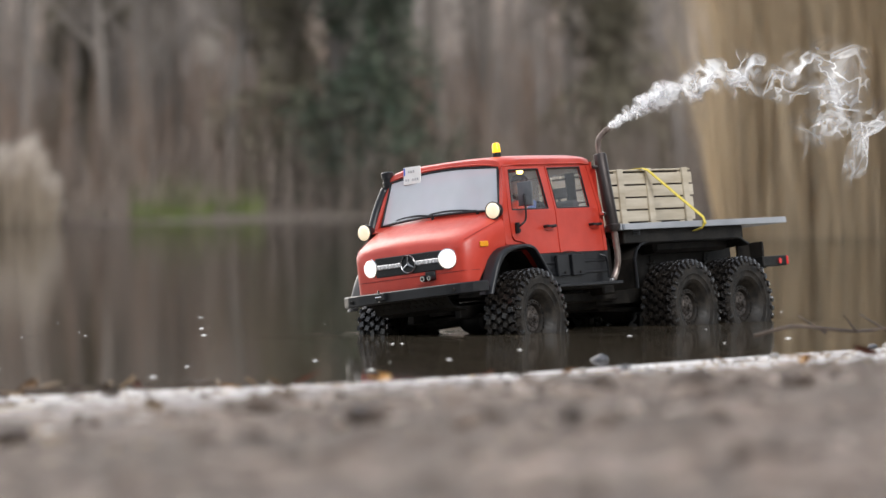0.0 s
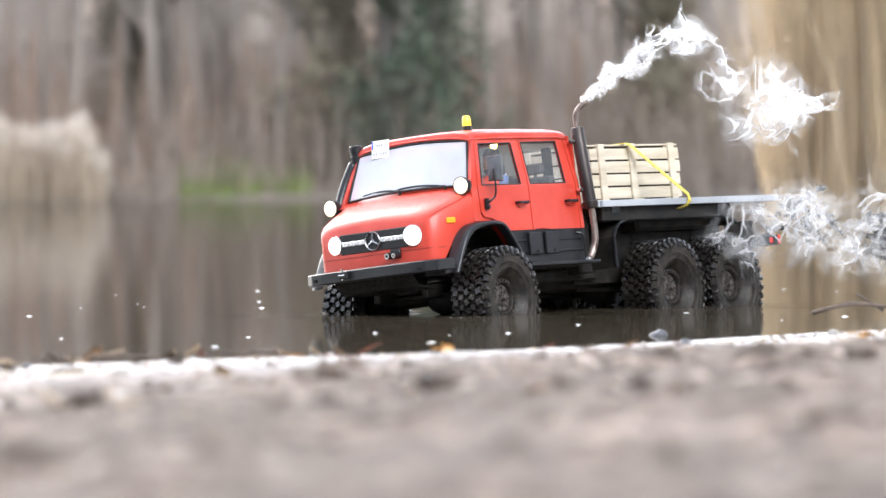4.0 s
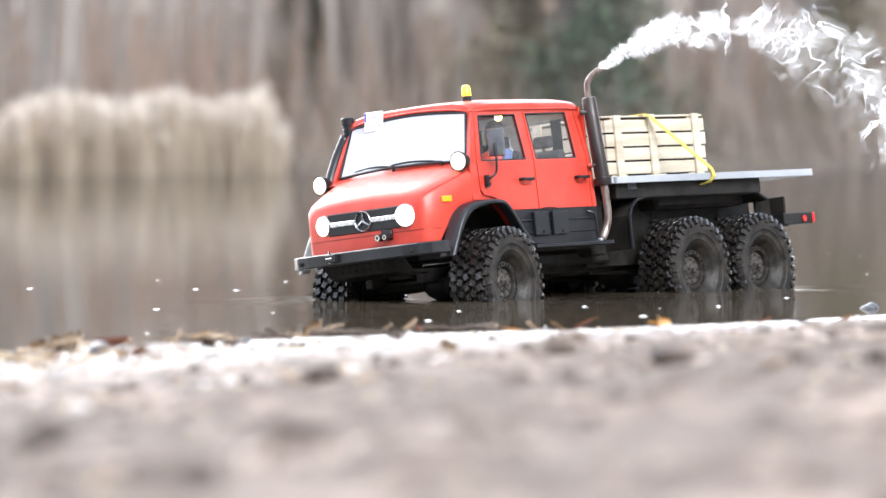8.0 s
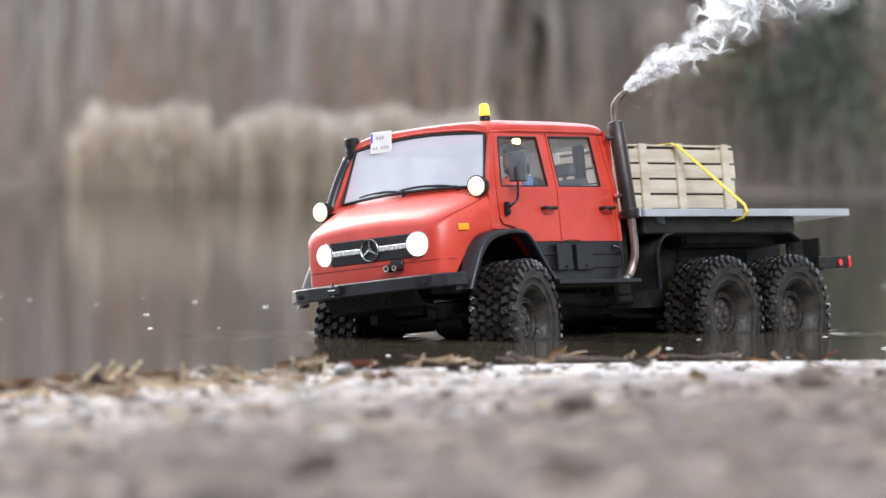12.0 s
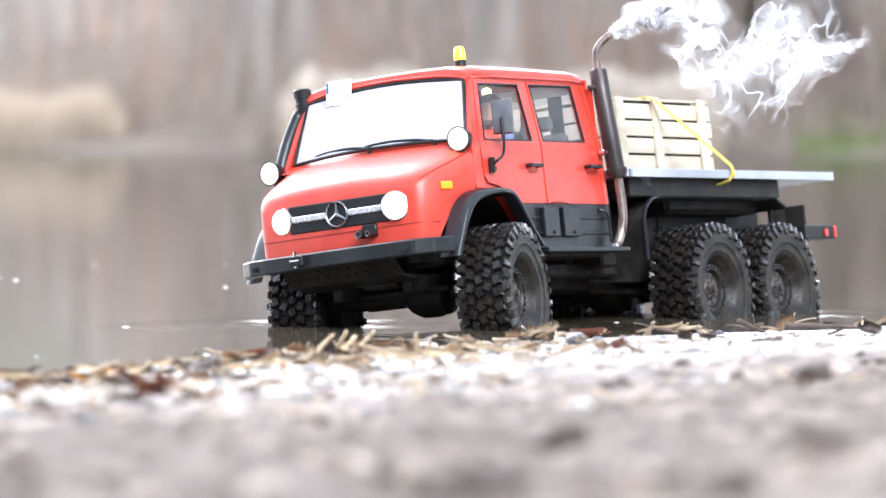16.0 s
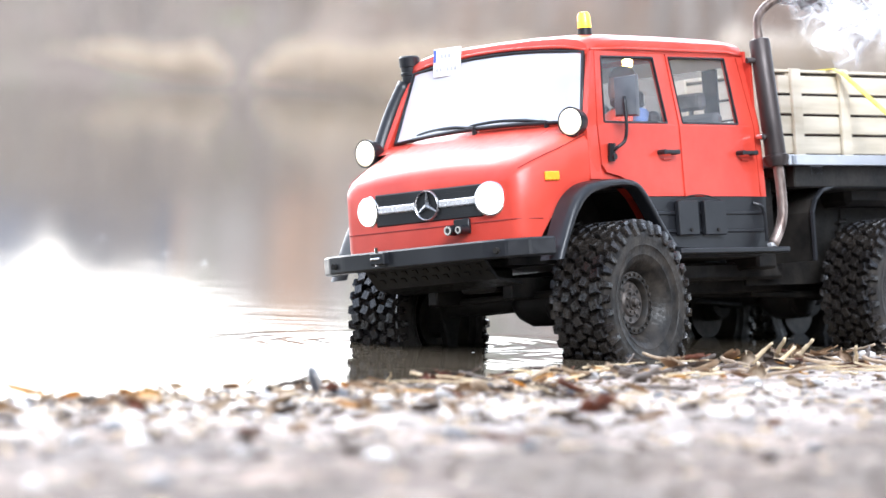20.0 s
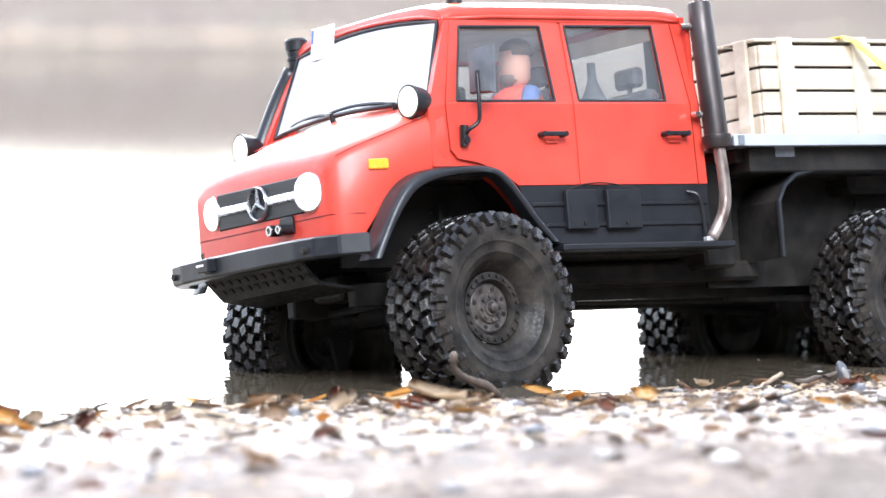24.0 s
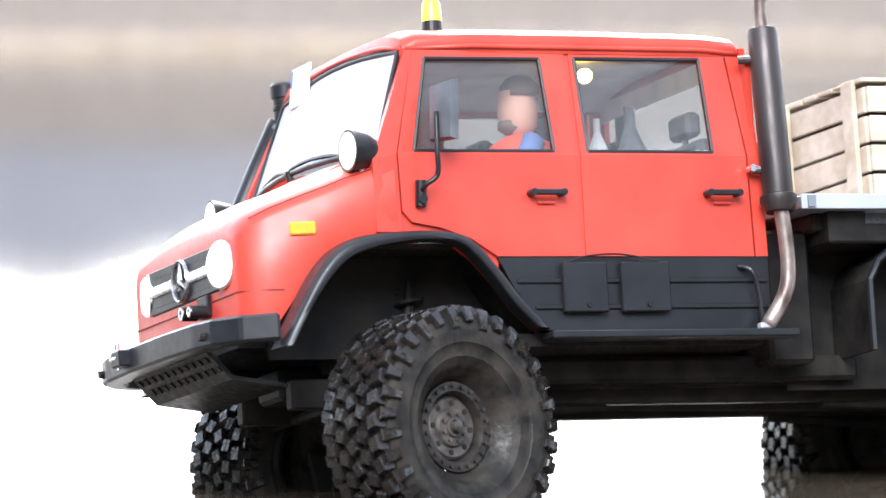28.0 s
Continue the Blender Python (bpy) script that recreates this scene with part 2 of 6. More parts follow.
def prism(pts, y0, y1, w=0.0, bm=None):
    """A polygon of (x, z) points, thickened from y0 to y1."""
    b = bmesh.new()
    f0 = b.faces.new([b.verts.new((x, y0, z)) for x, z in pts])
    f1 = b.faces.new([b.verts.new((x, y1, z)) for x, z in reversed(pts)])
    a, c = f0.verts[:], list(reversed(f1.verts[:]))
    n = len(a)
    for i in range(n):
        b.faces.new((a[i], c[i], c[(i + 1) % n], a[(i + 1) % n]))
    bmesh.ops.recalc_face_normals(b, faces=b.faces[:])
    bev(b, w)
    return join(bm, b) if bm else b


def skin(polys, thick, surface, side=1):
    """Panels given as polygons of (x, z) on the surface y(x, z), with a thickness inwards."""
    b = bmesh.new()
    for poly in polys:
        q = [b.verts.new((x, side * surface(x, z), z)) for x, z in poly]
        b.faces.new(q if side > 0 else q[::-1])
    bmesh.ops.remove_doubles(b, verts=b.verts[:], dist=0.0002)
    bmesh.ops.recalc_face_normals(b, faces=b.faces[:])
    if b.faces[0].normal.y * side < 0:
        bmesh.ops.reverse_faces(b, faces=b.faces[:])
    bmesh.ops.solidify(b, geom=b.faces[:], thickness=thick)
    return b


def loft(sections, cap=True, bm=None, closed=False):
    b = bm or bmesh.new()
    rows = [[b.verts.new(p) for p in s] for s in sections]
    n = len(rows[0])
    for r0, r1 in zip(rows, rows[1:]):
        for k in range(n if closed else n - 1):
            b.faces.new((r0[k], r0[(k + 1) % n], r1[(k + 1) % n], r1[k]))
    if cap:
        b.faces.new(rows[0][::-1]), b.faces.new(rows[-1])
    bmesh.ops.recalc_face_normals(b, faces=b.faces[:])
    return b


def joined(items):
    b = bmesh.new()
    for i in items:
        join(b, i)
    return b


def lerp(x, table):
    return float(np.interp(x, [a for a, _ in table], [c for _, c in table]))


# ---------- the shore and the lake ----------
SHORE = [(-60, 5.0), (-20, 2.4), (-6, 0.75), (-3, 0.32), (-1.5, 0.13), (-0.733, 0.077), (-0.334, 0.081), (-0.072, 0.095), (0.164, 0.067), (0.328, -0.014), (0.496, -0.047), (0.791, -0.021), (1.097, 0.057), (1.411, 0.157), (1.706, 0.189), (1.9, 0.150), (2.12, 0.19), (2.35, 0.26), (2.6, 0.34), (3.2, 0.55), (6, 1.5), (20, 6), (60, 18)]
FAR_SHORE = [(-200, 118), (-135.1, 118), (-131.9, 140), (-127.3, 200), (-60, 220)]


def far_radius(az):
    return lerp(az, FAR_SHORE)


def ground_height(x, y):
    """Height of the sand, the lake bed and the far bank."""
    s = y - np.interp(x, [a for a, _ in SHORE], [b for _, b in SHORE])
    near = np.where(s < 0, np.maximum(0.065 * s, -1.5), np.minimum(0.002 * np.clip(s / 0.04, 0, 1) + 0.030 * np.clip(s, 0, 1.2) + 0.05 * np.clip(s - 1.6, 0, 30), 1.5))
    dx, dy = x - 3.1, y - 2.2
    d, az = np.hypot(dx, dy), np.degrees(np.arctan2(dy, dx))
    az = np.where(az > 90, az - 360, az)
    r = np.interp(az, [a for a, _ in FAR_SHORE], [b for _, b in FAR_SHORE])
    far = np.clip((d - r) * 0.12, -1.5, 1.2) + np.clip(d - r - 12, 0, 60) * 0.11
    return np.maximum(near, far), s


def build_ground():
    def axis(lo, hi, step, reach):
        mid = list(np.arange(lo, hi, step))
        out, g = [], step
        while out == [] or out[-1] < reach:
            g *= 1.28
            out.append((out[-1] if out else 0) + g)
        return np.array([lo - v for v in reversed(out)] + mid + [hi + v for v in out])

    xs, ys = axis(-1.3, 3.3, 0.0095, 420), axis(-0.1, 2.1, 0.0095, 420)
    X, Y = np.meshgrid(xs, ys)
    Z, S = ground_height(X, Y)
    rng = np.random.default_rng(3)

    def ripple(wave, n):
        h = np.zeros_like(X)
        for _ in range(n):
            a, p, k = rng.uniform(0, 6.28), rng.uniform(0, 6.28), 6.28 / (wave * rng.uniform(0.7, 1.4))
            h += np.sin(k * (X * math.cos(a) + Y * math.sin(a)) + p)
        return h / math.sqrt(n)

    rough = np.clip((S - 0.05) / 0.75, 0.06, 1) * (np.abs(X - 1.2) < 4) * (np.abs(Y - 1.1) < 3)
    lumps = np.maximum(ripple(0.13, 9), -0.4) * 0.0016 + np.maximum(ripple(0.065, 11), 0.0) * 0.0032 + np.abs(ripple(0.034, 11)) * 0.0030 + rng.uniform(-1, 1, X.shape) * 0.0010
    pits = -np.clip(ripple(0.15, 10) - 0.8, 0, 2) * 0.012
    Z = Z + np.where(S > -0.02, rough * (lumps + pits), 0.25 * rough * lumps)
    Z += 0.006 * np.exp(-((X - 0.803) ** 2 + (Y - 0.190) ** 2) / 0.0012)
    n, m = X.shape
    idx = np.arange(n * m).reshape(n, m)
    quads = np.stack([idx[:-1, :-1], idx[:-1, 1:], idx[1:, 1:], idx[1:, :-1]], -1).reshape(-1, 4)
    me = bpy.data.meshes.new("ground")
    me.from_pydata(np.stack([X, Y, Z], -1).reshape(-1, 3).tolist(), [], quads.tolist())
    me.shade_smooth()
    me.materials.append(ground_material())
    return tagged(new("ground", me), label="grey-brown muddy sand shore, wet beside the water", category="ground", kind="structure")


def ground_material():
    """Pale sandy mud: crumbs, dark bits of litter; near the waterline it is wet and glossy; far off, leaf litter and grass."""
    m = bpy.data.materials.new("sand_mud")
    m.use_nodes = True
    n, l = m.node_tree.nodes, m.node_tree.links
    b = n["Principled BSDF"]
    geo = n.new("ShaderNodeNewGeometry")
    sep = n.new("ShaderNodeSeparateXYZ")
    l.new(geo.outputs["Position"], sep.inputs[0])

    def noise_node(scale, detail=6, rough=0.6):
        t = n.new("ShaderNodeTexNoise")
        t.inputs["Scale"].default_value, t.inputs["Detail"].default_value, t.inputs["Roughness"].default_value = scale, detail, rough
        l.new(geo.outputs["Position"], t.inputs["Vector"])
        return t

    def ramp(src, stops):
        r = n.new("ShaderNodeValToRGB")
        while len(r.color_ramp.elements) < len(stops):
            r.color_ramp.elements.new(0.5)
        for e, (p, c) in zip(r.color_ramp.elements, stops):
            e.position, e.color = p, (*c, 1)
        l.new(src, r.inputs[0])
        return r

    def mix(fac, a, c, kind="MIX"):
        x = n.new("ShaderNodeMix")
        x.data_type, x.blend_type = "RGBA", kind
        for s, v in ((x.inputs[0], fac), (x.inputs[6], a), (x.inputs[7], c)):
            if isinstance(v, (int, float)):
                s.default_value = v
            elif isinstance(v, tuple):
                s.default_value = (*v, 1)
            else:
                l.new(v, s)
        return x.outputs[2]

    def rng(src, a, c, lo=0.0, hi=1.0):
        x = n.new("ShaderNodeMapRange")
        x.inputs[1].default_value, x.inputs[2].default_value, x.inputs[3].default_value, x.inputs[4].default_value = a, c, lo, hi
        l.new(src, x.inputs[0])
        return x.outputs[0]

    big, mid, fine = noise_node(8, 5, 0.55), noise_node(38), noise_node(260)
    sand = ramp(big.outputs[0], ((0.34, (0.150, 0.113, 0.092)), (0.47, (0.240, 0.187, 0.156)), (0.66, (0.40, 0.336, 0.297))))
    bits = ramp(mid.outputs[0], ((0.34, (0.10, 0.075, 0.055)), (0.43, (0.62, 0.58, 0.54)), (0.62, (1, 1, 1)), (0.74, (1.25, 1.2, 1.15))))
    grain = ramp(fine.outputs[0], ((0.3, (0.62, 0.6, 0.58)), (0.65, (1.15, 1.13, 1.1))))
    blot = ramp(noise_node(44, 5, 0.6).outputs[0], ((0.36, (0.30, 0.25, 0.22)), (0.46, (0.74, 0.70, 0.67)), (0.54, (1.05, 1.05, 1.05)), (0.68, (1.42, 1.42, 1.42))))
    col = mix(1.0, mix(1.0, mix(1.0, sand.outputs[0], blot.outputs[0], "MULTIPLY"), bits.outputs[0], "MULTIPLY"), grain.outputs[0], "MULTIPLY")
    damp = n.new("ShaderNodeMath")
    damp.operation = "MULTIPLY"
    l.new(rng(sep.outputs[2], 0.017, 0.024, 0.0, 0.85), damp.inputs[0]), l.new(rng(noise_node(11, 5, 0.6).outputs[0], 0.44, 0.56), damp.inputs[1])
    fade = n.new("ShaderNodeMath")
    fade.operation = "MULTIPLY"
    l.new(damp.outputs[0], fade.inputs[0]), l.new(rng(sep.outputs[2], 0.040, 0.060, 1.0, 0.5), fade.inputs[1])
    col = mix(fade.outputs[0], col, mix(1.0, (0.105, 0.082, 0.066), grain.outputs[0], "MULTIPLY"))
    wetz = rng(sep.outputs[2], 0.004, 0.017, 1, 0)
    wet = n.new("ShaderNodeMath")
    wet.operation = "MULTIPLY"
    l.new(wetz, wet.inputs[0]), l.new(rng(mid.outputs[0], 0.3, 0.5), wet.inputs[1])
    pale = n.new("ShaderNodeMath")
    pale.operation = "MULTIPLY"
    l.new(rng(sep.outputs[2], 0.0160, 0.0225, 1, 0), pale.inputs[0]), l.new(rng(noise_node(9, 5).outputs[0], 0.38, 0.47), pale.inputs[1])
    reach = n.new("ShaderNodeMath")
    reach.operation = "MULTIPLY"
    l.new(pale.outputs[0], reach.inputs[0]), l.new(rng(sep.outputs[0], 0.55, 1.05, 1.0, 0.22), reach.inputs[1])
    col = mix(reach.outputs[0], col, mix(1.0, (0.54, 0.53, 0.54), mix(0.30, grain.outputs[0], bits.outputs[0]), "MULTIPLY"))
    bed = rng(sep.outputs[2], -0.02, -0.002, 1, 0)
    col = mix(bed, col, (0.11, 0.085, 0.055))
    litter = ramp(noise_node(0.35, 8, 0.7).outputs[0], ((0.35, (0.12, 0.098, 0.084)), (0.5, (0.16, 0.134, 0.116)), (0.6, (0.15, 0.134, 0.108)), (0.68, (0.13, 0.15, 0.085))))
    dist = n.new("ShaderNodeVectorMath")
    dist.operation = "LENGTH"
    l.new(geo.outputs["Position"], dist.inputs[0])
    col = mix(rng(dist.outputs["Value"], 40, 60), col, litter.outputs[0])
    l.new(col, b.inputs["Base Color"])
    l.new(rng(dist.outputs["Value"], 40, 60, 0.5, 0.0), b.inputs["Specular IOR Level"])
    rr = mix(wet.outputs[0], (0.8, 0.8, 0.8), (0.30, 0.30, 0.30))
    l.new(rr, b.inputs["Roughness"])
    bp = n.new("ShaderNodeBump")
    bp.inputs["Distance"].default_value = 0.004
    l.new(rng(wet.outputs[0], 0, 1, 0.9, 0.25), bp.inputs["Strength"])
    h = n.new("ShaderNodeMath")
    h.operation = "ADD"
    l.new(mid.outputs[0], h.inputs[0]), l.new(fine.outputs[0], h.inputs[1])
    l.new(h.outputs[0], bp.inputs["Height"])
    l.new(bp.outputs[0], b.inputs["Normal"])
    return m


def build_water():
    """One sheet of murky lake water with small ripples, finer round the truck's way."""
    m = bpy.data.materials.new("lake_water")
    m.use_nodes = True
    n, l = m.node_tree.nodes, m.node_tree.links
    b, out = n["Principled BSDF"], n["Material Output"]
    geo = n.new("ShaderNodeNewGeometry")
    n.remove(b)
    turn, mp = n.new("ShaderNodeMapping"), n.new("ShaderNodeMapping")
    turn.inputs["Rotation"].default_value = (0, 0, radians(-42))
    mp.inputs["Scale"].default_value = (3.4, 0.55, 1.0)
    l.new(geo.outputs["Position"], turn.inputs[0]), l.new(turn.outputs[0], mp.inputs[0])
    w1, w2 = n.new("ShaderNodeTexNoise"), n.new("ShaderNodeTexNoise")
    w1.inputs["Scale"].default_value, w1.inputs["Detail"].default_value = 7.0, 3.0
    w2.inputs["Scale"].default_value, w2.inputs["Detail"].default_value = 46.0, 2.0
    add, sc = n.new("ShaderNodeMath"), n.new("ShaderNodeMath")
    sc.operation, sc.inputs[1].default_value = "MULTIPLY", 0.16
    l.new(mp.outputs[0], w1.inputs["Vector"]), l.new(mp.outputs[0], w2.inputs["Vector"])
    l.new(w2.outputs[0], sc.inputs[0]), l.new(w1.outputs[0], add.inputs[0]), l.new(sc.outputs[0], add.inputs[1])
    bp = n.new("ShaderNodeBump")
    bp.inputs["Strength"].default_value, bp.inputs["Distance"].default_value = 1.0, 0.00018
    l.new(add.outputs[0], bp.inputs["Height"])
    # shallow water lets the bed show through
    tr, mx = n.new("ShaderNodeBsdfTransparent"), n.new("ShaderNodeMixShader")
    tr.inputs["Color"].default_value = (0.75, 0.66, 0.5, 1)
    gl, fr, m2 = n.new("ShaderNodeBsdfGlossy"), n.new("ShaderNodeFresnel"), n.new("ShaderNodeMixShader")
    gl.inputs["Roughness"].default_value = 0.028
    fr.inputs["IOR"].default_value = 1.33
    l.new(bp.outputs[0], gl.inputs["Normal"]), l.new(bp.outputs[0], fr.inputs["Normal"])
    mx.inputs[0].default_value = 0.62
    df = n.new("ShaderNodeBsdfDiffuse")
    df.inputs["Color"].default_value = (0.135, 0.110, 0.078, 1)
    l.new(tr.outputs[0], mx.inputs[1]), l.new(df.outputs[0], mx.inputs[2])
    l.new(fr.outputs[0], m2.inputs[0]), l.new(mx.outputs[0], m2.inputs[1]), l.new(gl.outputs[0], m2.inputs[2])
    l.new(m2.outputs[0], out.inputs["Surface"])
    bm = bmesh.new()
    for x0, x1, y0, y1 in ((-260, 120, -300, 60),):
        bm.faces.new([bm.verts.new(p) for p in ((x0, y0, 0), (x1, y0, 0), (x1, y1, 0), (x0, y1, 0))])
    ob = part("water", bm, m, None)
    return tagged(ob, label="still murky brown lake water with small ripples", category="water", kind="structure")


def build_ripples():
    """Low rings of water that run with each wheel."""
    out = []
    n, rings = 72, 30
    for x, y in ((0.0, 0.0868), (0.0, -0.0868), (-0.3174, 0.0868), (-0.4352, 0.0868)):
        verts, faces = [], []
        for i in range(rings):
            r = 0.012 + 0.150 * i / (rings - 1)
            for k in range(n):
                a = 2 * math.pi * k / n
                w = 0.5 + 0.5 * noise.noise(Vector((math.cos(a) * 1.5 + x * 9, math.sin(a) * 1.5 + y * 9, 0.3)))
                z = 0.0007 + 0.0017 * w * math.cos(r * 2 * math.pi / 0.021 + 0.8 * math.sin(3 * a)) * math.exp(-r / 0.08)
                verts.append((r * 1.25 * math.cos(a), r * math.sin(a), z * (1 - (i / (rings - 1)) ** 3) - 0.0003 * (i / (rings - 1)) ** 3))
        for i in range(rings - 1):
            for k in range(n):
                faces.append((i * n + k, (i + 1) * n + k, (i + 1) * n + (k + 1) % n, i * n + (k + 1) % n))
        me = bpy.data.meshes.new("ripple")
        me.from_pydata(verts, [], faces)
        me.shade_smooth()
        me.materials.append(bpy.data.materials["lake_water"])
        out.append((tagged(new("ripple", me), label="ring of small ripples round a wading wheel", category="ripple", group="ripples round the wheels"), x, y))
    return out


build_ground()
build_water()
RIPPLES = build_ripples()


# ---------- the truck ----------
truck = new("truck")
tagged(truck, label="red six-wheeled model truck with black flatbed, wading in shallow water", category="model truck")


def side_y(x, z):
    """Half width of the cab at a place along and up it."""
    low = 0.0892 - 0.0012 * max(0, (0.075 - z) / 0.04)
    top = 0.0868 - (z - 0.121) / 0.046 * 0.0085
    y = low if z < 0.113 else top if z > 0.121 else low + (top - low) * (z - 0.113) / 0.008
    return y


def strip_y(x, z):
    return side_y(x, z) - 0.001


ARCH_OUT = [(0.0793, 0.0297), (0.0718, 0.0433), (0.060, 0.0631), (0.0485, 0.0752), (0.0347, 0.0807), (0.0101, 0.0827), (-0.009, 0.0819), (-0.0197, 0.0768), (-0.030, 0.0652), (-0.0401, 0.0523), (-0.0544, 0.0368)]
ARCH_IN = [(0.0740, 0.0300), (0.0655, 0.0450), (0.0548, 0.0600), (0.0435, 0.0700), (0.0275, 0.0753), (0.005, 0.0780), (-0.010, 0.0766), (-0.0185, 0.0702), (-0.0265, 0.0610), (-0.0372, 0.0470), (-0.0474, 0.0372)]


def build_cab():
    # hood and nose
    table = [(0.016, 0.0888, 0.0820, 0.1150, 0.1262), (0.026, 0.0885, 0.0815, 0.1125, 0.1230), (0.038, 0.0872, 0.0795, 0.1085, 0.1180), (0.050, 0.0850, 0.0740, 0.1040, 0.1130), (0.063, 0.0818, 0.0570, 0.0995, 0.1085), (0.075, 0.0785, 0.0400, 0.0950, 0.1035), (0.0825, 0.0750, 0.0420, 0.0912, 0.0990), (0.0864, 0.0715, 0.0440, 0.0878, 0.0948), (0.0884, 0.0670, 0.0445, 0.0845, 0.0908)]
    secs = []
    for x, w, zb, zs, zc in table:
        half = [(w * 0.985, zb), (w, zb + 0.006), (w, (zb + zs) / 2), (w * 0.995, zs - 0.004), (w - 0.003, zs), (w - 0.010, zs + (zc - zs) * 0.45), (w - 0.026, zs + (zc - zs) * 0.72), (0.030, zc - 0.0008), (0.010, zc)]
        secs.append([(x, y, z) for y, z in half] + [(x, -y, z) for y, z in reversed(half)])
    hood = part("hood", loft(secs), RED, truck, smooth=34)
    for s in (1, -1):
        b = tube(arc([(0.0780, s * 0.0512, 0.0980), (0.066, s * 0.0535, 0.1037), (0.044, s * 0.0575, 0.1125), (0.030, s * 0.060, 0.1188)]), 0.0005, 5)
        part("hood_crease", b, RED, hood, smooth=True)
    # front panel lines
    b = bmesh.new()
    for s in (1, -1):
        tube([(0.0886, s * 0.067, 0.0585), (0.0866, s * 0.0716, 0.0585), (0.0755, s * 0.0787, 0.0582), (0.070, s * 0.0802, 0.0580)], 0.0004, 5, b)
    tube([(0.0886, -0.066, 0.0585), (0.0886, 0.066, 0.0585)], 0.0004, 5, b)
    part("panel_line", b, SEAMRED, hood)
    for s in (1, -1):
        part("panel_line", tube([(0.0830, s * 0.0722, 0.0916), (0.075, s * 0.0762, 0.0955), (0.063, s * 0.0795, 0.1000), (0.050, s * 0.0827, 0.1045), (0.038, s * 0.0849, 0.1090), (0.026, s * 0.0862, 0.1130)], 0.0003, 5), SEAMRED, hood)
    # roof
    secs = []
    for x, w, dz in ((0.0048, 0.0715, -0.0050), (0.0032, 0.0745, -0.002), (-0.003, 0.0768, 0.0), (-0.03, 0.0785, 0.001), (-0.09, 0.0790, 0.001), (-0.150, 0.0790, 0.0004), (-0.168, 0.0780, -0.001), (-0.1725, 0.076, -0.004)):
        half = [(w, 0.1655 + min(dz, 0)), (w + 0.0014, 0.1692 + dz), (w + 0.0002, 0.1725 + dz), (w - 0.006, 0.1756 + dz), (w - 0.018, 0.1778 + dz), (0.03, 0.1790 + dz), (0.0, 0.1793 + dz)]
        secs.append([(x, y, z) for y, z in half] + [(x, -y, z) for y, z in reversed(half[:-1])])
    part("roof", loft(secs), RED, truck, smooth=40)
    b = bmesh.new()
    for s in (1, -1):
        tube([(0.002, s * 0.0770, 0.1672), (-0.03, s * 0.0796, 0.1682), (-0.15, s * 0.080, 0.1680), (-0.170, s * 0.0785, 0.1665)], 0.0011, 6, b)
    tube(arc([(0.0035, -0.0745, 0.1672), (0.0062, -0.05, 0.1712), (0.0068, 0.0, 0.1732), (0.0062, 0.05, 0.1712), (0.0035, 0.0745, 0.1672)], 4), 0.0011, 6, b)
    part("rain_gutter", b, RED, truck, smooth=True)
    for s in (1, -1):
        # windscreen pillar and side of the cowl
        b = skin([[(0.0265, 0.1165), (0.0140, 0.1195), (-0.0006, 0.1664), (0.0028, 0.1664)], [(0.0265, 0.1165), (0.0265, 0.083), (0.0140, 0.083), (0.0140, 0.1195)]], 0.004, lambda x, z: side_y(x, z) - 0.0004 - max(0, x - 0.0) * 0.06 * (z > 0.12), s)
        part("windscreen_pillar", b, RED, truck)
        # doors
        fd = skin([[(0.0134, 0.1195), (0.0134, 0.0925), (0.009, 0.0875), (-0.005, 0.0850), (-0.020, 0.0800), (-0.033, 0.0715), (-0.0752, 0.0715), (-0.0768, 0.1195)], [(0.0134, 0.1195), (0.0050, 0.1210), (-0.0660, 0.1212), (-0.0768, 0.1195)][::-1], [(0.0134, 0.1195), (0.0050, 0.1210), (-0.0062, 0.1626), (-0.0004, 0.1664)], [(-0.0004, 0.1664), (-0.0062, 0.1626), (-0.0645, 0.1630), (-0.0778, 0.1664)], [(-0.0778, 0.1664), (-0.0645, 0.1630), (-0.0660, 0.1212), (-0.0768, 0.1195)]], 0.003, side_y, s)
        rd = skin([[(-0.0792, 0.1195), (-0.0780, 0.0715), (-0.1655, 0.0712), (-0.1655, 0.1195)], [(-0.0792, 0.1195), (-0.0835, 0.1212), (-0.1485, 0.1212), (-0.1655, 0.1195)], [(-0.0792, 0.1195), (-0.0835, 0.1212), (-0.0827, 0.1634), (-0.0802, 0.1664)], [(-0.0802, 0.1664), (-0.0827, 0.1634), (-0.1480, 0.1638), (-0.1615, 0.1664)], [(-0.1615, 0.1664), (-0.1480, 0.1638), (-0.1485, 0.1212), (-0.1655, 0.1195)]], 0.003, side_y, s)
        rc = skin([[(-0.1665, 0.1195), (-0.1665, 0.0712), (-0.1728, 0.0712), (-0.1728, 0.1195)], [(-0.1665, 0.1195), (-0.1728, 0.1195), (-0.1722, 0.1664), (-0.1625, 0.1664)]], 0.003, side_y, s)
        part("cowl_side", skin([[(0.018, 0.094), (0.018, 0.0795), (0.0, 0.0805), (0.0, 0.0920)], [(0.0, 0.0920), (0.0, 0.0805), (-0.013, 0.0785), (-0.034, 0.0655), (-0.034, 0.0900)]], 0.001, lambda x, z: side_y(x, z) - 0.0022, s), RED, truck)
        front = part("front_door", fd, RED, truck)
        rear = part("rear_door", rd, RED, truck)
        part("cab_corner", rc, RED, truck)
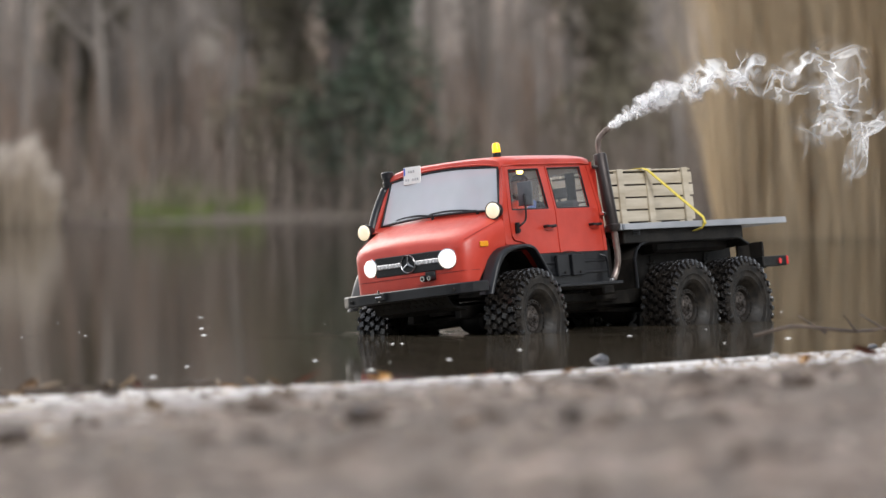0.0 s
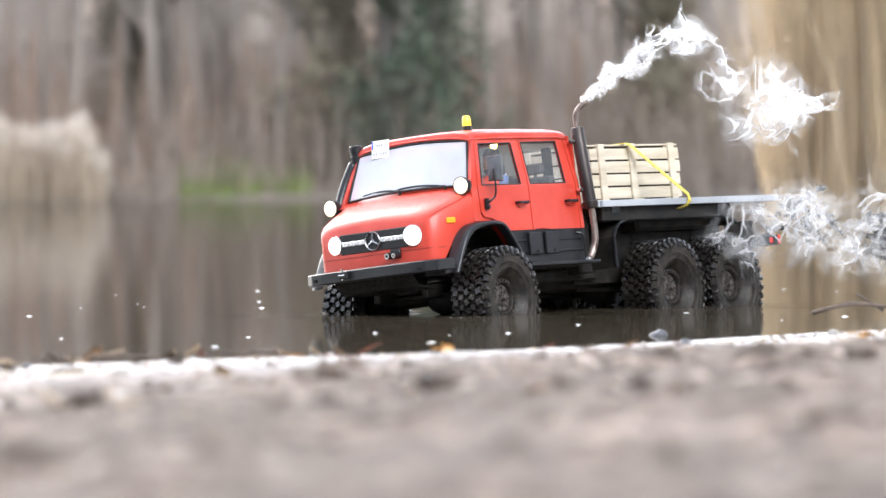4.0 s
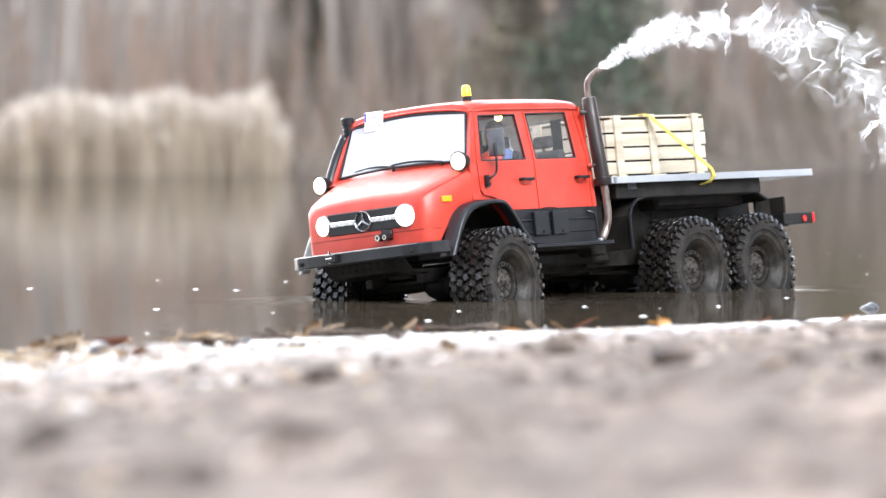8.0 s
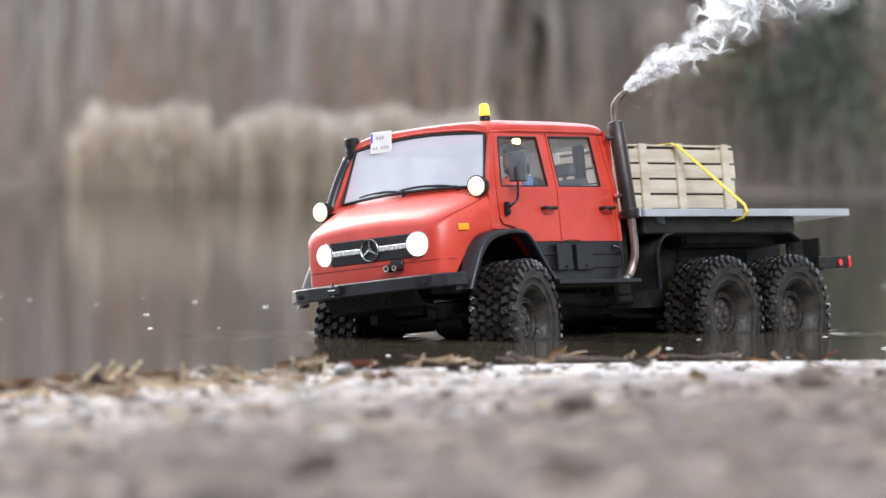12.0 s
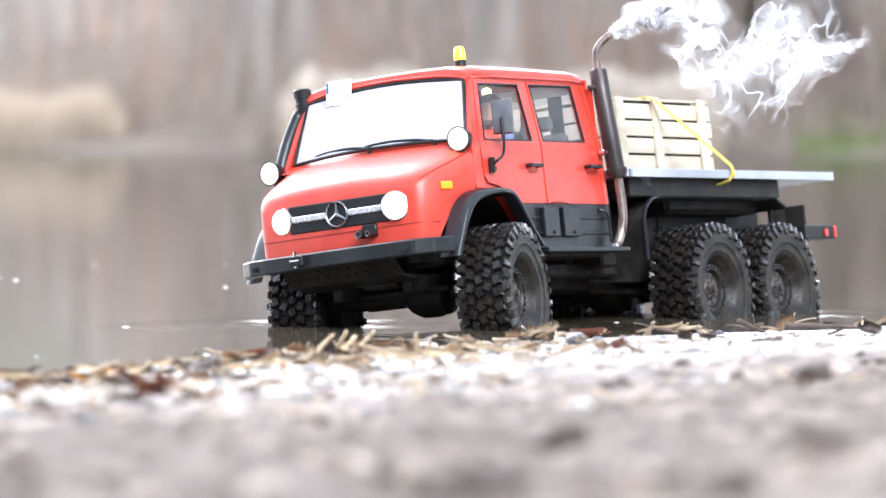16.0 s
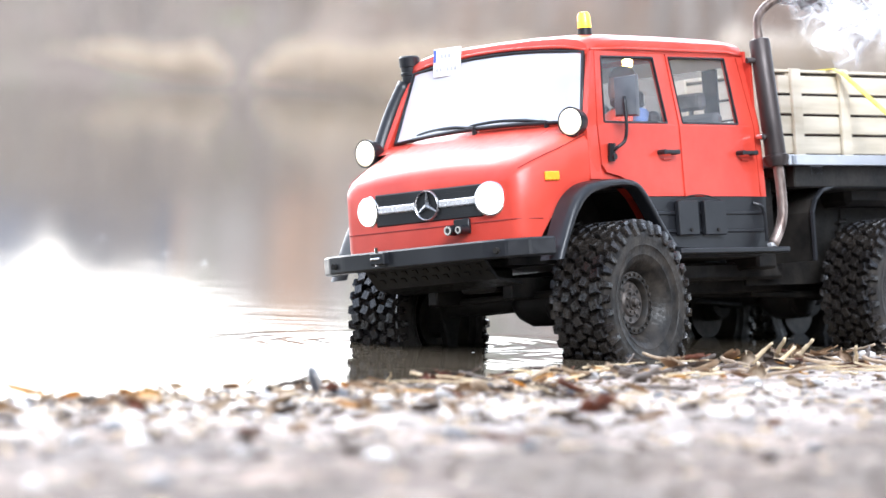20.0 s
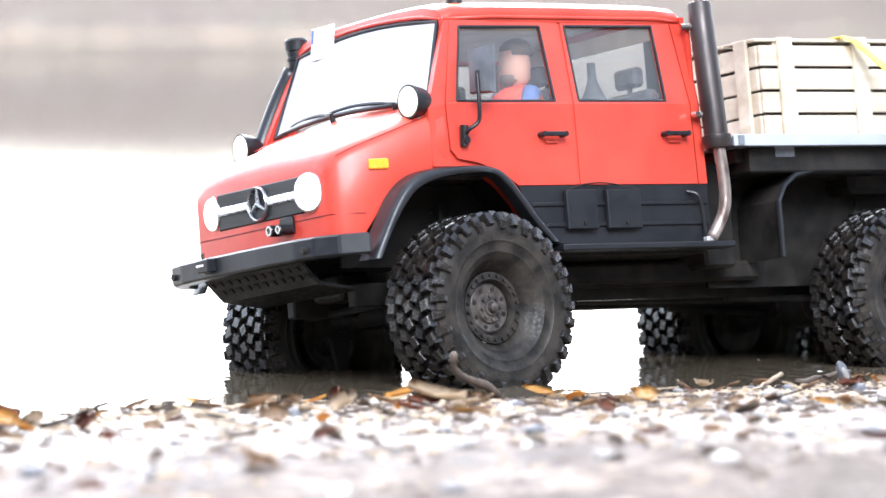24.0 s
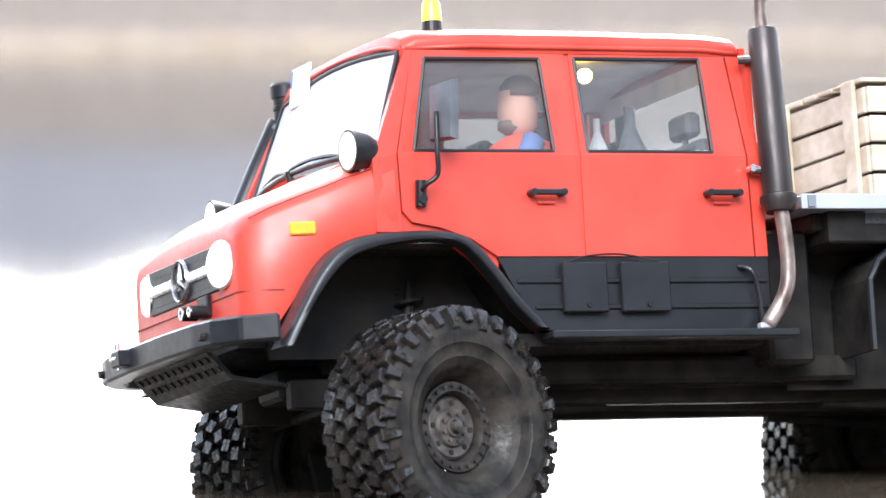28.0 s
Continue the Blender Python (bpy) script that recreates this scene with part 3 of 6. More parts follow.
        part("door_gap", skin([[(-0.0745, 0.0718), (-0.0802, 0.0718), (-0.0802, 0.1195), (-0.0745, 0.1195)], [(-0.0745, 0.1195), (-0.0802, 0.1195), (-0.0812, 0.166), (-0.0770, 0.166)]], 0.001, strip_y, s), RED, truck)
        for door, win in ((front, [(0.0050, 0.1210), (-0.0660, 0.1212), (-0.0645, 0.1630), (-0.0062, 0.1626)]), (rear, [(-0.0835, 0.1212), (-0.1485, 0.1212), (-0.1480, 0.1638), (-0.0827, 0.1634)])):
            part("window_pane", skin([win], 0.0008, lambda x, z: side_y(x, z) - 0.0016, s), PANE, door).visible_shadow = False
            b = bmesh.new()
            ring = [(x, s * (side_y(x, z) - 0.0004), z) for x, z in win]
            for p, q in zip(ring, ring[1:] + ring[:1]):
                tube([p, q], 0.0010, 6, b)
            part("window_seal", b, BLACK, door)
        for door, hx in ((front, -0.0592), (rear, -0.1505)):
            b = box((hx - 0.0085, -0.0012, -0.0014), (hx + 0.0090, 0.0012, 0.0014), 0.0006)
            b.transform(Matrix.Translation((0, s * 0.0935, 0.1010)))
            for dx in (-0.0075, 0.0078):
                tube([(hx + dx, s * 0.0885, 0.1010), (hx + dx, s * 0.0945, 0.1010)], 0.0017, 10, b)
            part("door_handle", b, BLACK, door, "black plastic door handle")
            b = box((hx - 0.0045, -0.0006, -0.0007), (hx + 0.0045, 0.0006, 0.0007), 0.0003)
            b.transform(Matrix.Translation((0, s * 0.0893, 0.0966)))
            part("handle_recess", b, RED, door)
        # lower black panel with its ribs
        sill = part("sill_panel", skin([[(-0.033, 0.0712), (-0.040, 0.0580), (-0.0545, 0.0372), (-0.1728, 0.0345), (-0.1728, 0.0712)]], 0.003, lambda x, z: 0.0884, s), BLACK, truck, "black plastic sill panel with ribs")
        for x0, z0 in ((-0.042, 0.0600), (-0.0505, 0.0478)):
            part("rib", box((-0.1715, s * 0.0884 - 0.0012, z0 - 0.0013), (x0, s * 0.0884 + 0.0012, z0 + 0.0013), 0.0006), BLACK, sill)
        part("running_board", box((-0.1815, min(s * 0.085, s * 0.1005), 0.0318), (-0.0535, max(s * 0.085, s * 0.1005), 0.0355), 0.0007), BLACK, truck)
        for x0, x1 in ((-0.0863, -0.0639), (-0.1185, -0.0938)):
            plate = part("step_plate", box((x0, min(s * 0.0892, s * 0.0932), 0.0448), (x1, max(s * 0.0892, s * 0.0932), 0.0682), 0.0006), BLACK, truck, "square black rubber step plate")
            part("screw", tube([((x0 + x1) / 2 - 0.001, s * 0.0925, 0.0482), ((x0 + x1) / 2 - 0.001, s * 0.0942, 0.0482)], 0.0013, 8), DARK, plate)
        part("plate_cable", tube(arc([(-0.064, s * 0.0925, 0.0675), (-0.078, s * 0.0922, 0.0712), (-0.095, s * 0.0922, 0.0718), (-0.113, s * 0.0925, 0.0685)]), 0.0005, 6), DARK, truck)
        part("hose", tube(arc([(-0.157, s * 0.0885, 0.0665), (-0.1615, s * 0.0925, 0.0640), (-0.1645, s * 0.0925, 0.0560), (-0.166, s * 0.0920, 0.0400)]), 0.0012, 8), BLACK, truck)
        # fender flare
        outer, inner = ([(p.x, p.z) for p in arc([(x, 0, z) for x, z in q], 4)] for q in (ARCH_OUT, ARCH_IN))
        secs = []
        for (x1, z1), (x0, z0) in zip(outer, inner):
            mix = lambda u: (x1 * (1 - u) + x0 * u, z1 * (1 - u) + z0 * u)
            ring = ((mix(0), 0.0825, 0.0003), (mix(0), 0.0930, 0.0), (mix(0.06), 0.0958, 0.0), (mix(0.20), 0.0977, 0.0), (mix(0.42), 0.0986, 0.0), (mix(0.86), 0.0988, 0.0), (mix(0.98), 0.0980, 0.0), (mix(1.0), 0.0962, 0.0), (mix(1.0), 0.0885, 0.0))
            secs.append([(x, s * y, z + dz) for (x, z), y, dz in ring])
        b = bmesh.new()
        rows = [[b.verts.new(p) for p in q] for q in secs]
        for r0, r1 in zip(rows, rows[1:]):
            for k in range(8):
                b.faces.new((r0[k], r0[k + 1], r1[k + 1], r1[k]))
        bmesh.ops.recalc_face_normals(b, faces=b.faces[:])
        part("fender", b, BLACK, truck, "black plastic wheel arch flare", smooth=60)
        b = bmesh.new()
        rows = [[b.verts.new((x - 0.0045, s * y, z + 0.0005)) for y in (0.0885, 0.0790)] for x, z in ARCH_IN[6:]]
        for r0, r1 in zip(rows, rows[1:]):
            b.faces.new((r0[0], r0[1], r1[1], r1[0]))
        bmesh.ops.solidify(b, geom=b.faces[:], thickness=0.0012)
        part("fender_lip", b, RED, truck, "thin red inner lip of the arch")
        # marker, spot lamp, mirror, wiper
        b = box((0.0545, -0.001, 0.0825), (0.0668, 0.001, 0.0886), 0.0007)
        part("side_marker", b, ORANGE, truck, "amber side marker", at=Matrix.Translation((0, s * 0.0829, 0)) @ pose(0.0606, 0, 0, 0, 0, s * -13) @ Matrix.Translation((-0.0606, 0, 0)))
        cx, cy, cz = (0.0346, 0.0820, 0.1215) if s > 0 else (0.0370, -0.0930, 0.1166)
        lampm = Matrix.Translation((cx, cy, cz)) @ pose(0, 0, 0, 0, 0, s * 4)
        sp = part("spot_lamp", lathe([(-0.0125, 0.0035), (-0.0122, 0.0055), (-0.008, 0.0080), (-0.001, 0.0096), (0.0015, 0.0098), (0.0015, 0.0086)], 28, "x"), BLACK, truck, "round black spot lamp, lit", smooth=40, at=lampm)
        part("lens", lathe([(0.0006, 0.0089), (0.0016, 0.0087), (0.0026, 0.006), (0.003, 0.001)], 24, "x"), SPOT, sp, smooth=True)
        part("bracket", joined([box((-0.009, -0.0022, -0.0155), (-0.003, 0.0022, -0.0085), 0.0005), tube([(-0.006, -0.004, -0.0125), (-0.006, 0.004, -0.0125)], 0.0014, 8)]), CHROME, sp, "small bright metal bracket")
        arm = part("mirror_arm", tube(arc([(0.0045, s * 0.0895, 0.1000), (0.0042, s * 0.0960, 0.1035), (-0.001, s * 0.0985, 0.1080), (-0.0005, s * 0.1010, 0.1180), (-0.0015, s * 0.1000, 0.1370)]), 0.0012, 8), BLACK, truck, smooth=True)
        part("arm_clamp", joined([tube([(0.0048, s * 0.0905, 0.0945), (0.0044, s * 0.0915, 0.1065)], 0.0026, 10), tube([(0.0046, s * 0.088, 0.0975), (0.0046, s * 0.094, 0.0975)], 0.0022, 10)]), BLACK, arm)
        b = loft([[(x, sy * w, z) for sy, z in ((-1, -h), (-1, h), (1, h + 0.001), (1, -h - 0.001))] for x, w, h in ((0.0030, 0.0050, 0.0100), (0.0022, 0.0072, 0.0122), (0.0, 0.0082, 0.0130), (-0.0020, 0.0082, 0.0130))], closed=True)
        part("mirror_head", b, MIRRORM, arm, "dark grey wing mirror", smooth=35, at=Matrix.Translation((-0.0058, s * 0.0985, 0.1375)) @ pose(0, 0, 0, 0, -4, s * 19))
        # black fender inner wall
        part("wheel_well", joined([box((-0.056, s * 0.045 - 0.001, 0.030), (0.066, s * 0.045 + 0.001, 0.080)), box((-0.056, min(s * 0.045, s * 0.080), 0.0765), (0.046, max(s * 0.045, s * 0.0790), 0.0790)), prism([(-0.027, 0.0785), (-0.0555, 0.034), (-0.058, 0.036), (-0.030, 0.081)], min(s * 0.045, s * 0.0785), max(s * 0.045, s * 0.0785))]), DARK, truck)
    # windscreen
    secs = []
    for k in range(9):
        u = k / 8 * 2 - 1
        top, bot = (0.0064 - 0.0022 * u * u, 0.0728 * u, 0.1708 - 0.0048 * u * u), (0.0310 - 0.010 * u * u, 0.0800 * u, 0.1215 + 0.003 * (1 - u * u))
        secs.append([bot, top])
    b = loft(secs, cap=False)
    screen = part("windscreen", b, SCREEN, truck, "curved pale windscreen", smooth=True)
    screen.visible_shadow = False
    edge = [Vector(s[0]) for s in secs] + [Vector(s[1]) for s in reversed(secs)]
    part("screen_seal", tube(edge + edge[:2], 0.0014, 6), BLACK, screen, smooth=True)
    for pts in ([(0.0240, -0.0582, 0.1258), (0.0262, -0.0415, 0.1276), (0.0296, -0.0210, 0.1276), (0.0318, -0.0025, 0.1250)], [(0.0300, -0.0070, 0.1272), (0.0290, 0.0150, 0.1282), (0.0280, 0.0385, 0.1266), (0.0262, 0.0545, 0.1236)]):
        w = part("wiper", tube(arc(pts), [0.0007] + [0.0011] * 13 + [0.0016, 0.0016], 6), BLACK, truck, "black windscreen wiper")
        part("wiper_pivot", tube([Vector(pts[3]) - Vector((0.001, 0, 0.005)), Vector(pts[3]) + Vector((0, 0, 0.001))], 0.0018, 8), BLACK, w)
    part("cowl", loft([[(0.036, y, 0.1190 - abs(y) * 0.06), (0.0285 - abs(y) * 0.08, y, 0.1228 - abs(y) * 0.03), (0.016, y, 0.1225 - abs(y) * 0.05)] for y in np.linspace(-0.086, 0.086, 13)], cap=False), RED, truck, smooth=True)
    # rear wall with a window, floor, dashboard
    part("cab_rear_wall", joined([box((-0.1725, -0.086, 0.034), (-0.1695, 0.086, 0.118)), box((-0.1725, -0.080, 0.162), (-0.1695, 0.080, 0.169)), box((-0.1725, -0.085, 0.118), (-0.1695, -0.073, 0.162)), box((-0.1725, 0.073, 0.118), (-0.1695, 0.085, 0.162))]), RED, truck)
    for y in (-0.051, 0.051):
        part("rear_window_bar", box((-0.1700, y - 0.006, 0.117), (-0.1680, y + 0.006, 0.163)), DARK, truck)
    part("rear_lining", joined([box((-0.1692, -0.074, 0.160), (-0.1686, 0.074, 0.1695)), box((-0.1692, -0.082, 0.086), (-0.1686, 0.082, 0.118))]), INNER, truck)
    part("rear_window", box((-0.1715, -0.073, 0.118), (-0.1707, 0.073, 0.162)), PANE, truck).visible_shadow = False
    part("cab_floor", joined([box((-0.170, -0.084, 0.030), (0.015, 0.084, 0.036)), box((-0.170, -0.043, 0.036), (0.080, 0.043, 0.082))]), DARK, truck)
    part("headlining", loft([[(x, y, 0.1735 - 0.008 * (abs(y) / 0.074) ** 4) for y in np.linspace(-0.074, 0.074, 11)] for x in (-0.168, -0.08, 0.0)], cap=False), INNER, truck, smooth=True)
    part("dashboard", box((0.004, -0.080, 0.085), (0.022, 0.080, 0.113), 0.003), BLACK, truck)
    for x, y in ((-0.078, 0.042), (-0.078, -0.042), (-0.150, 0.042), (-0.150, -0.042)):
        st = part("seat", joined([box((x - 0.006, y - 0.026, 0.080), (x + 0.038, y + 0.026, 0.096), 0.004), box((x - 0.012, y - 0.024, 0.086), (x - 0.002, y + 0.024, 0.132), 0.003)]), SEATM, truck)
        part("headrest", joined([tube([(x - 0.007, y, 0.131), (x - 0.007, y, 0.136)], 0.0016, 8), box((x - 0.011, y - 0.011, 0.135), (x - 0.003, y + 0.011, 0.147), 0.002)]), SEATM, st)
    part("steering_wheel", joined([tube([Vector((-0.022, 0.045 + 0.016 * math.cos(a), 0.112 + 0.016 * math.sin(a))) for a in np.linspace(0, 6.28, 25)], 0.0014, 6), tube([(-0.022, 0.045, 0.112), (0.006, 0.045, 0.104)], 0.0018, 6)]), BLACK, truck)
    part("bottle", lathe([(0.100, 0.0055), (0.118, 0.006), (0.128, 0.0048), (0.136, 0.0016), (0.143, 0.0016)], 12, "z"), INNER, truck, at=pose(-0.116, 0.030, 0.004))
    part("dark_bottle", lathe([(0.096, 0.0085), (0.126, 0.0085), (0.134, 0.0050), (0.140, 0.0028), (0.150, 0.0026)], 14, "z"), SEATM, truck, "dark bottle standing on the rear seat", smooth=40, at=pose(-0.126, 0.046, 0))
    # a small toy driver, one plain shape
    b = bmesh.new()
    for prof, at_, k in (([(0.090, 0.006), (0.100, 0.0135), (0.116, 0.0165), (0.130, 0.0150), (0.1355, 0.006)], (-0.066, 0.050), 2), ([(0.1335, 0.0045), (0.1385, 0.0088), (0.147, 0.0098), (0.1555, 0.0086), (0.158, 0.004)], (-0.0645, 0.052), 0), ([(0.1525, 0.0100), (0.158, 0.0094), (0.1622, 0.0062), (0.1635, 0.002)], (-0.0660, 0.052), 1), ([(0.1345, 0.003), (0.1375, 0.0072), (0.1410, 0.0072), (0.1430, 0.003)], (-0.0615, 0.052), 1)):
        q = lathe(prof, 18, "z")
        for f in q.faces:
            f.material_index = k
        q.transform(Matrix.Translation((at_[0], at_[1], 0)))
        join(b, q)
    for s in (1, -1):
        q = tube([(-0.066, 0.050 + s * 0.015, 0.130), (-0.056, 0.050 + s * 0.020, 0.116), (-0.032, 0.047 + s * 0.012, 0.116)], [0.0060, 0.0054, 0.0036], 10)
        for f in q.faces:
            f.material_index = 3
        join(b, q)
    part("driver_figure", b, [SKIN, CAP, VEST, SHIRT], truck, "small toy driver figure with red vest and blue sleeves", smooth=True)
    part("cabin_lamp", lathe([(-0.0035, 0.0015), (-0.002, 0.0034), (0.0015, 0.0038), (0.003, 0.002)], 14, "z"), CABLAMP, truck, "small warm cabin lamp, lit", at=pose(-0.116, 0.020, 0.1700))


def build_front():
    grille = part("grille", box((0.0865, -0.0455, 0.0622), (0.0892, 0.0455, 0.0838), 0.0008), BLACK, truck, "black grille panel with a chrome bar")
    for z in (0.0660, 0.0800):
        part("grille_slat", box((0.0888, -0.043, z - 0.0003), (0.0894, 0.043, z + 0.0003)), BLACK, grille)
    for y0, y1 in ((-0.0420, -0.0100), (0.0100, 0.0420)):
        part("grille_bar", box((0.0888, y0, 0.0706), (0.0912, y1, 0.0756), 0.0008), SILVER, grille, "bright silver bar")
    em = part("emblem", lathe([(0.0895, 0.0101), (0.0910, 0.0101), (0.0917, 0.0096), (0.0910, 0.0090), (0.0895, 0.0090)], 36, "x", closed=True), BADGE, grille, "round bright emblem ring", smooth=40, at=pose(0, 0, 0.0731))
    b = bmesh.new()
    for a in (90, 210, 330):
        tube([(0.0905, 0, 0), (0.0905, 0.0088 * math.cos(radians(a)), 0.0088 * math.sin(radians(a)))], [0.0016, 0.0005], 6, b)
    part("emblem_spokes", b, BADGE, em)
    for s in (1, -1):
        hl = part("headlight", lathe([(0.0830, 0.0108), (0.0875, 0.0116), (0.0905, 0.0114), (0.0910, 0.0104), (0.0895, 0.0099)], 36, "x"), CHROME, truck, "round headlight, switched on", smooth=35, at=Matrix.Translation((0.0872 if s > 0 else 0.0842, s * 0.0528, 0.0732)) @ pose(0, 0, 0, 0, 0, s * 14) @ Matrix.Translation((-0.0872, 0, 0)))
        part("lens", lathe([(0.0900, 0.0101), (0.0920, 0.0094), (0.0934, 0.0075), (0.0942, 0.001)], 32, "x"), LENS, hl, smooth=True)
    # bumper
    plan = [(0.0800, 0.0975), (0.0955, 0.0880), (0.1050, 0.0755), (0.1085, 0.060), (0.1105, 0.025), (0.1105, -0.025), (0.1085, -0.060), (0.1050, -0.0755), (0.0955, -0.0880), (0.0800, -0.0975), (0.0770, -0.0900), (0.0900, -0.080), (0.0955, -0.070), (0.098, 0.0), (0.0955, 0.070), (0.0900, 0.080), (0.0770, 0.0900)]
    b = bmesh.new()
    f0 = b.faces.new([b.verts.new((x, y, 0.0330)) for x, y in plan])
    up = bmesh.ops.extrude_face_region(b, geom=[f0])
    bmesh.ops.translate(b, vec=(0, 0, 0.0122), verts=[v for v in up["geom"] if isinstance(v, bmesh.types.BMVert)])
    bmesh.ops.recalc_face_normals(b, faces=b.faces[:])
    bev(b, 0.0012)
    bumper = part("bumper", b, BLACK, truck, "broad black front bumper")
    for s in (1, -1):
        part("bolt", tube([(0.104, s * 0.0690, 0.0380), (0.1088, s * 0.0690, 0.0380)], 0.0020, 8), DARK, bumper)
    part("hook_bracket", joined([box((0.1095, -0.0310, 0.0360), (0.1160, -0.0190, 0.0440), 0.0008)]), BLACK, bumper)
    part("hook_pin", joined([tube([(0.1140, -0.0265, 0.0350), (0.1140, -0.0265, 0.0475)], 0.0012, 8), tube([(0.1160, -0.0300, 0.0400), (0.1160, -0.0220, 0.0400)], 0.0010, 8)]), CHROME, bumper, "bright metal pin")
    b = prism([(0.1020, 0.0345), (0.0995, 0.0335), (0.0870, 0.0205), (0.0600, 0.0165), (0.0595, 0.0182), (0.0860, 0.0222), (0.0985, 0.0350)], -0.050, 0.052)
    skid = part("skid_plate", b, SKID, truck, "black perforated skid plate under the bumper")
    for r, t in enumerate((0.25, 0.6)):
        x, z = 0.0995 - 0.0125 * t + 0.0003, 0.0335 - 0.013 * t - 0.0003
        for k in range(11):
            at = Matrix.Translation((x, -0.045 + k * 0.009 + r * 0.0045, z)) @ pose(0, 0, 0, 0, -46, 0)
            part("skid_hole", box((-0.0016, -0.0018, -0.0004), (0.0016, 0.0018, 0.0004)), DARK, skid, at=at)
    tow = part("tow_coupling", joined([box((0.0880, 0.0215, 0.0520), (0.0910, 0.0345, 0.0620), 0.0006), tube([(0.090, 0.0315, 0.0545), (0.0985, 0.0315, 0.0545)], 0.0030, 12), tube([(0.092, 0.0235, 0.0545), (0.0995, 0.0235, 0.0545)], 0.0034, 12)]), BLACK, truck, smooth=40)
    part("tow_ring", lathe([(0.0980, 0.0024), (0.0990, 0.0024), (0.0990, 0.0014), (0.0980, 0.0014)], 14, "x", closed=True), CHROME, tow, at=pose(0, 0.0315, 0.0545))
    part("tow_ring", lathe([(0.0990, 0.0030), (0.1000, 0.0030), (0.1000, 0.0018), (0.0990, 0.0018)], 14, "x", closed=True), CHROME, tow, at=pose(0, 0.0235, 0.0545))
    # snorkel on the far side
    sn = part("snorkel", tube(arc([(0.0320, -0.0880, 0.1020), (0.0265, -0.0915, 0.1130), (0.0205, -0.0915, 0.1260), (0.0125, -0.0885, 0.1440), (0.0040, -0.0820, 0.1640)]), 0.0050, 14), BLACK, truck, "black plastic air intake snorkel", smooth=True)
    part("snorkel_head", lathe([(0.1620, 0.0050), (0.1655, 0.0058), (0.1690, 0.0058), (0.1694, 0.0064), (0.1712, 0.0064), (0.1716, 0.0060), (0.1750, 0.0061), (0.1755, 0.0070), (0.1815, 0.0072), (0.1828, 0.0062), (0.1832, 0.0030)], 20, "z"), BLACK, sn, smooth=35, at=pose(0.0008, -0.0795, 0))
    # beacon and number plate
    be = part("beacon", lathe([(0.1755, 0.0050), (0.1840, 0.0047), (0.1842, 0.003)], 20, "z"), BLACK, truck, "amber roof beacon on a black base", at=pose(-0.0215, 0.0560, 0.0040))
    part("dome", lathe([(0.1840, 0.0047), (0.1920, 0.0044), (0.1945, 0.0032), (0.1950, 0.001)], 20, "z"), BEACON, be, "amber dome", smooth=40)
    pl = part("number_plate", box((-0.0006, -0.0118, -0.0098), (0.0006, 0.0118, 0.0098), 0.0003), WHITE, truck, "small white number plate with dark bars", at=pose(0.0080, -0.0405, 0.1745, 0, -8, 0))
    part("plate_band", box((0.0006, -0.0112, 0.0005), (0.0009, -0.0092, 0.0090)), BLUE, pl)
    part("plate_bar", joined([box((0.0006, y0, z0), (0.0009, y1, z0 + 0.0026)) for y0, y1, z0 in ((-0.0050, -0.0030, 0.0030), (-0.0018, 0.0002, 0.0030), (0.0014, 0.0034, 0.0030), (-0.0090, -0.0070, -0.0062), (-0.0058, -0.0038, -0.0062), (0.0004, 0.0024, -0.0062), (0.0036, 0.0056, -0.0062), (0.0068, 0.0088, -0.0062))]), INK, pl)


def build_exhaust():
    mu = part("muffler", lathe([(0.0, 0.0060), (0.0008, 0.0070), (0.003, 0.0074), (0.084, 0.0074), (0.0862, 0.0070), (0.087, 0.0052)], 24, "z"), MUFFLER, truck, "dark heat-stained upright muffler", smooth=30, at=Matrix.Translation((-0.1762, 0.0975, 0.0945)) @ pose(0, 0, 0, 6.0, -1.6, 0))
    part("collar", lathe([(-0.0035, 0.0066), (0.0012, 0.0090), (0.0040, 0.0090), (0.0046, 0.0078)], 20, "z"), MUFFLER, mu, smooth=30)
    part("tail_pipe", tube(arc([(-0.1785, 0.0888, 0.1790), (-0.1783, 0.0882, 0.1880), (-0.1788, 0.0890, 0.1960), (-0.1825, 0.0930, 0.2030), (-0.1890, 0.0985, 0.2085)]), 0.0031, 12), STEEL, truck, "bare steel exhaust tip, bent back", smooth=True)
    part("down_pipe", tube(arc([(-0.1765, 0.0978, 0.0960), (-0.1782, 0.0982, 0.0760), (-0.1778, 0.0982, 0.0590), (-0.1735, 0.0980, 0.0480), (-0.1660, 0.0970, 0.0372)]), 0.0037, 12), STEEL, truck, "bare heat-stained lower exhaust pipe", smooth=True)
    for z, y in ((0.166, 0.0895), (0.112, 0.0955)):
        part("pipe_stay", tube([(-0.166, y - 0.004, z), (-0.175, y, z)], 0.0020, 8), MUFFLER, truck)
    part("stay_bolt", tube([(-0.1655, 0.0905, 0.1125), (-0.1655, 0.0950, 0.1125)], 0.0018, 8), CHROME, truck)
    part("pipe_clip", box((-0.169, 0.0945, 0.0355), (-0.1615, 0.099, 0.0385), 0.0006), SILVER, truck)


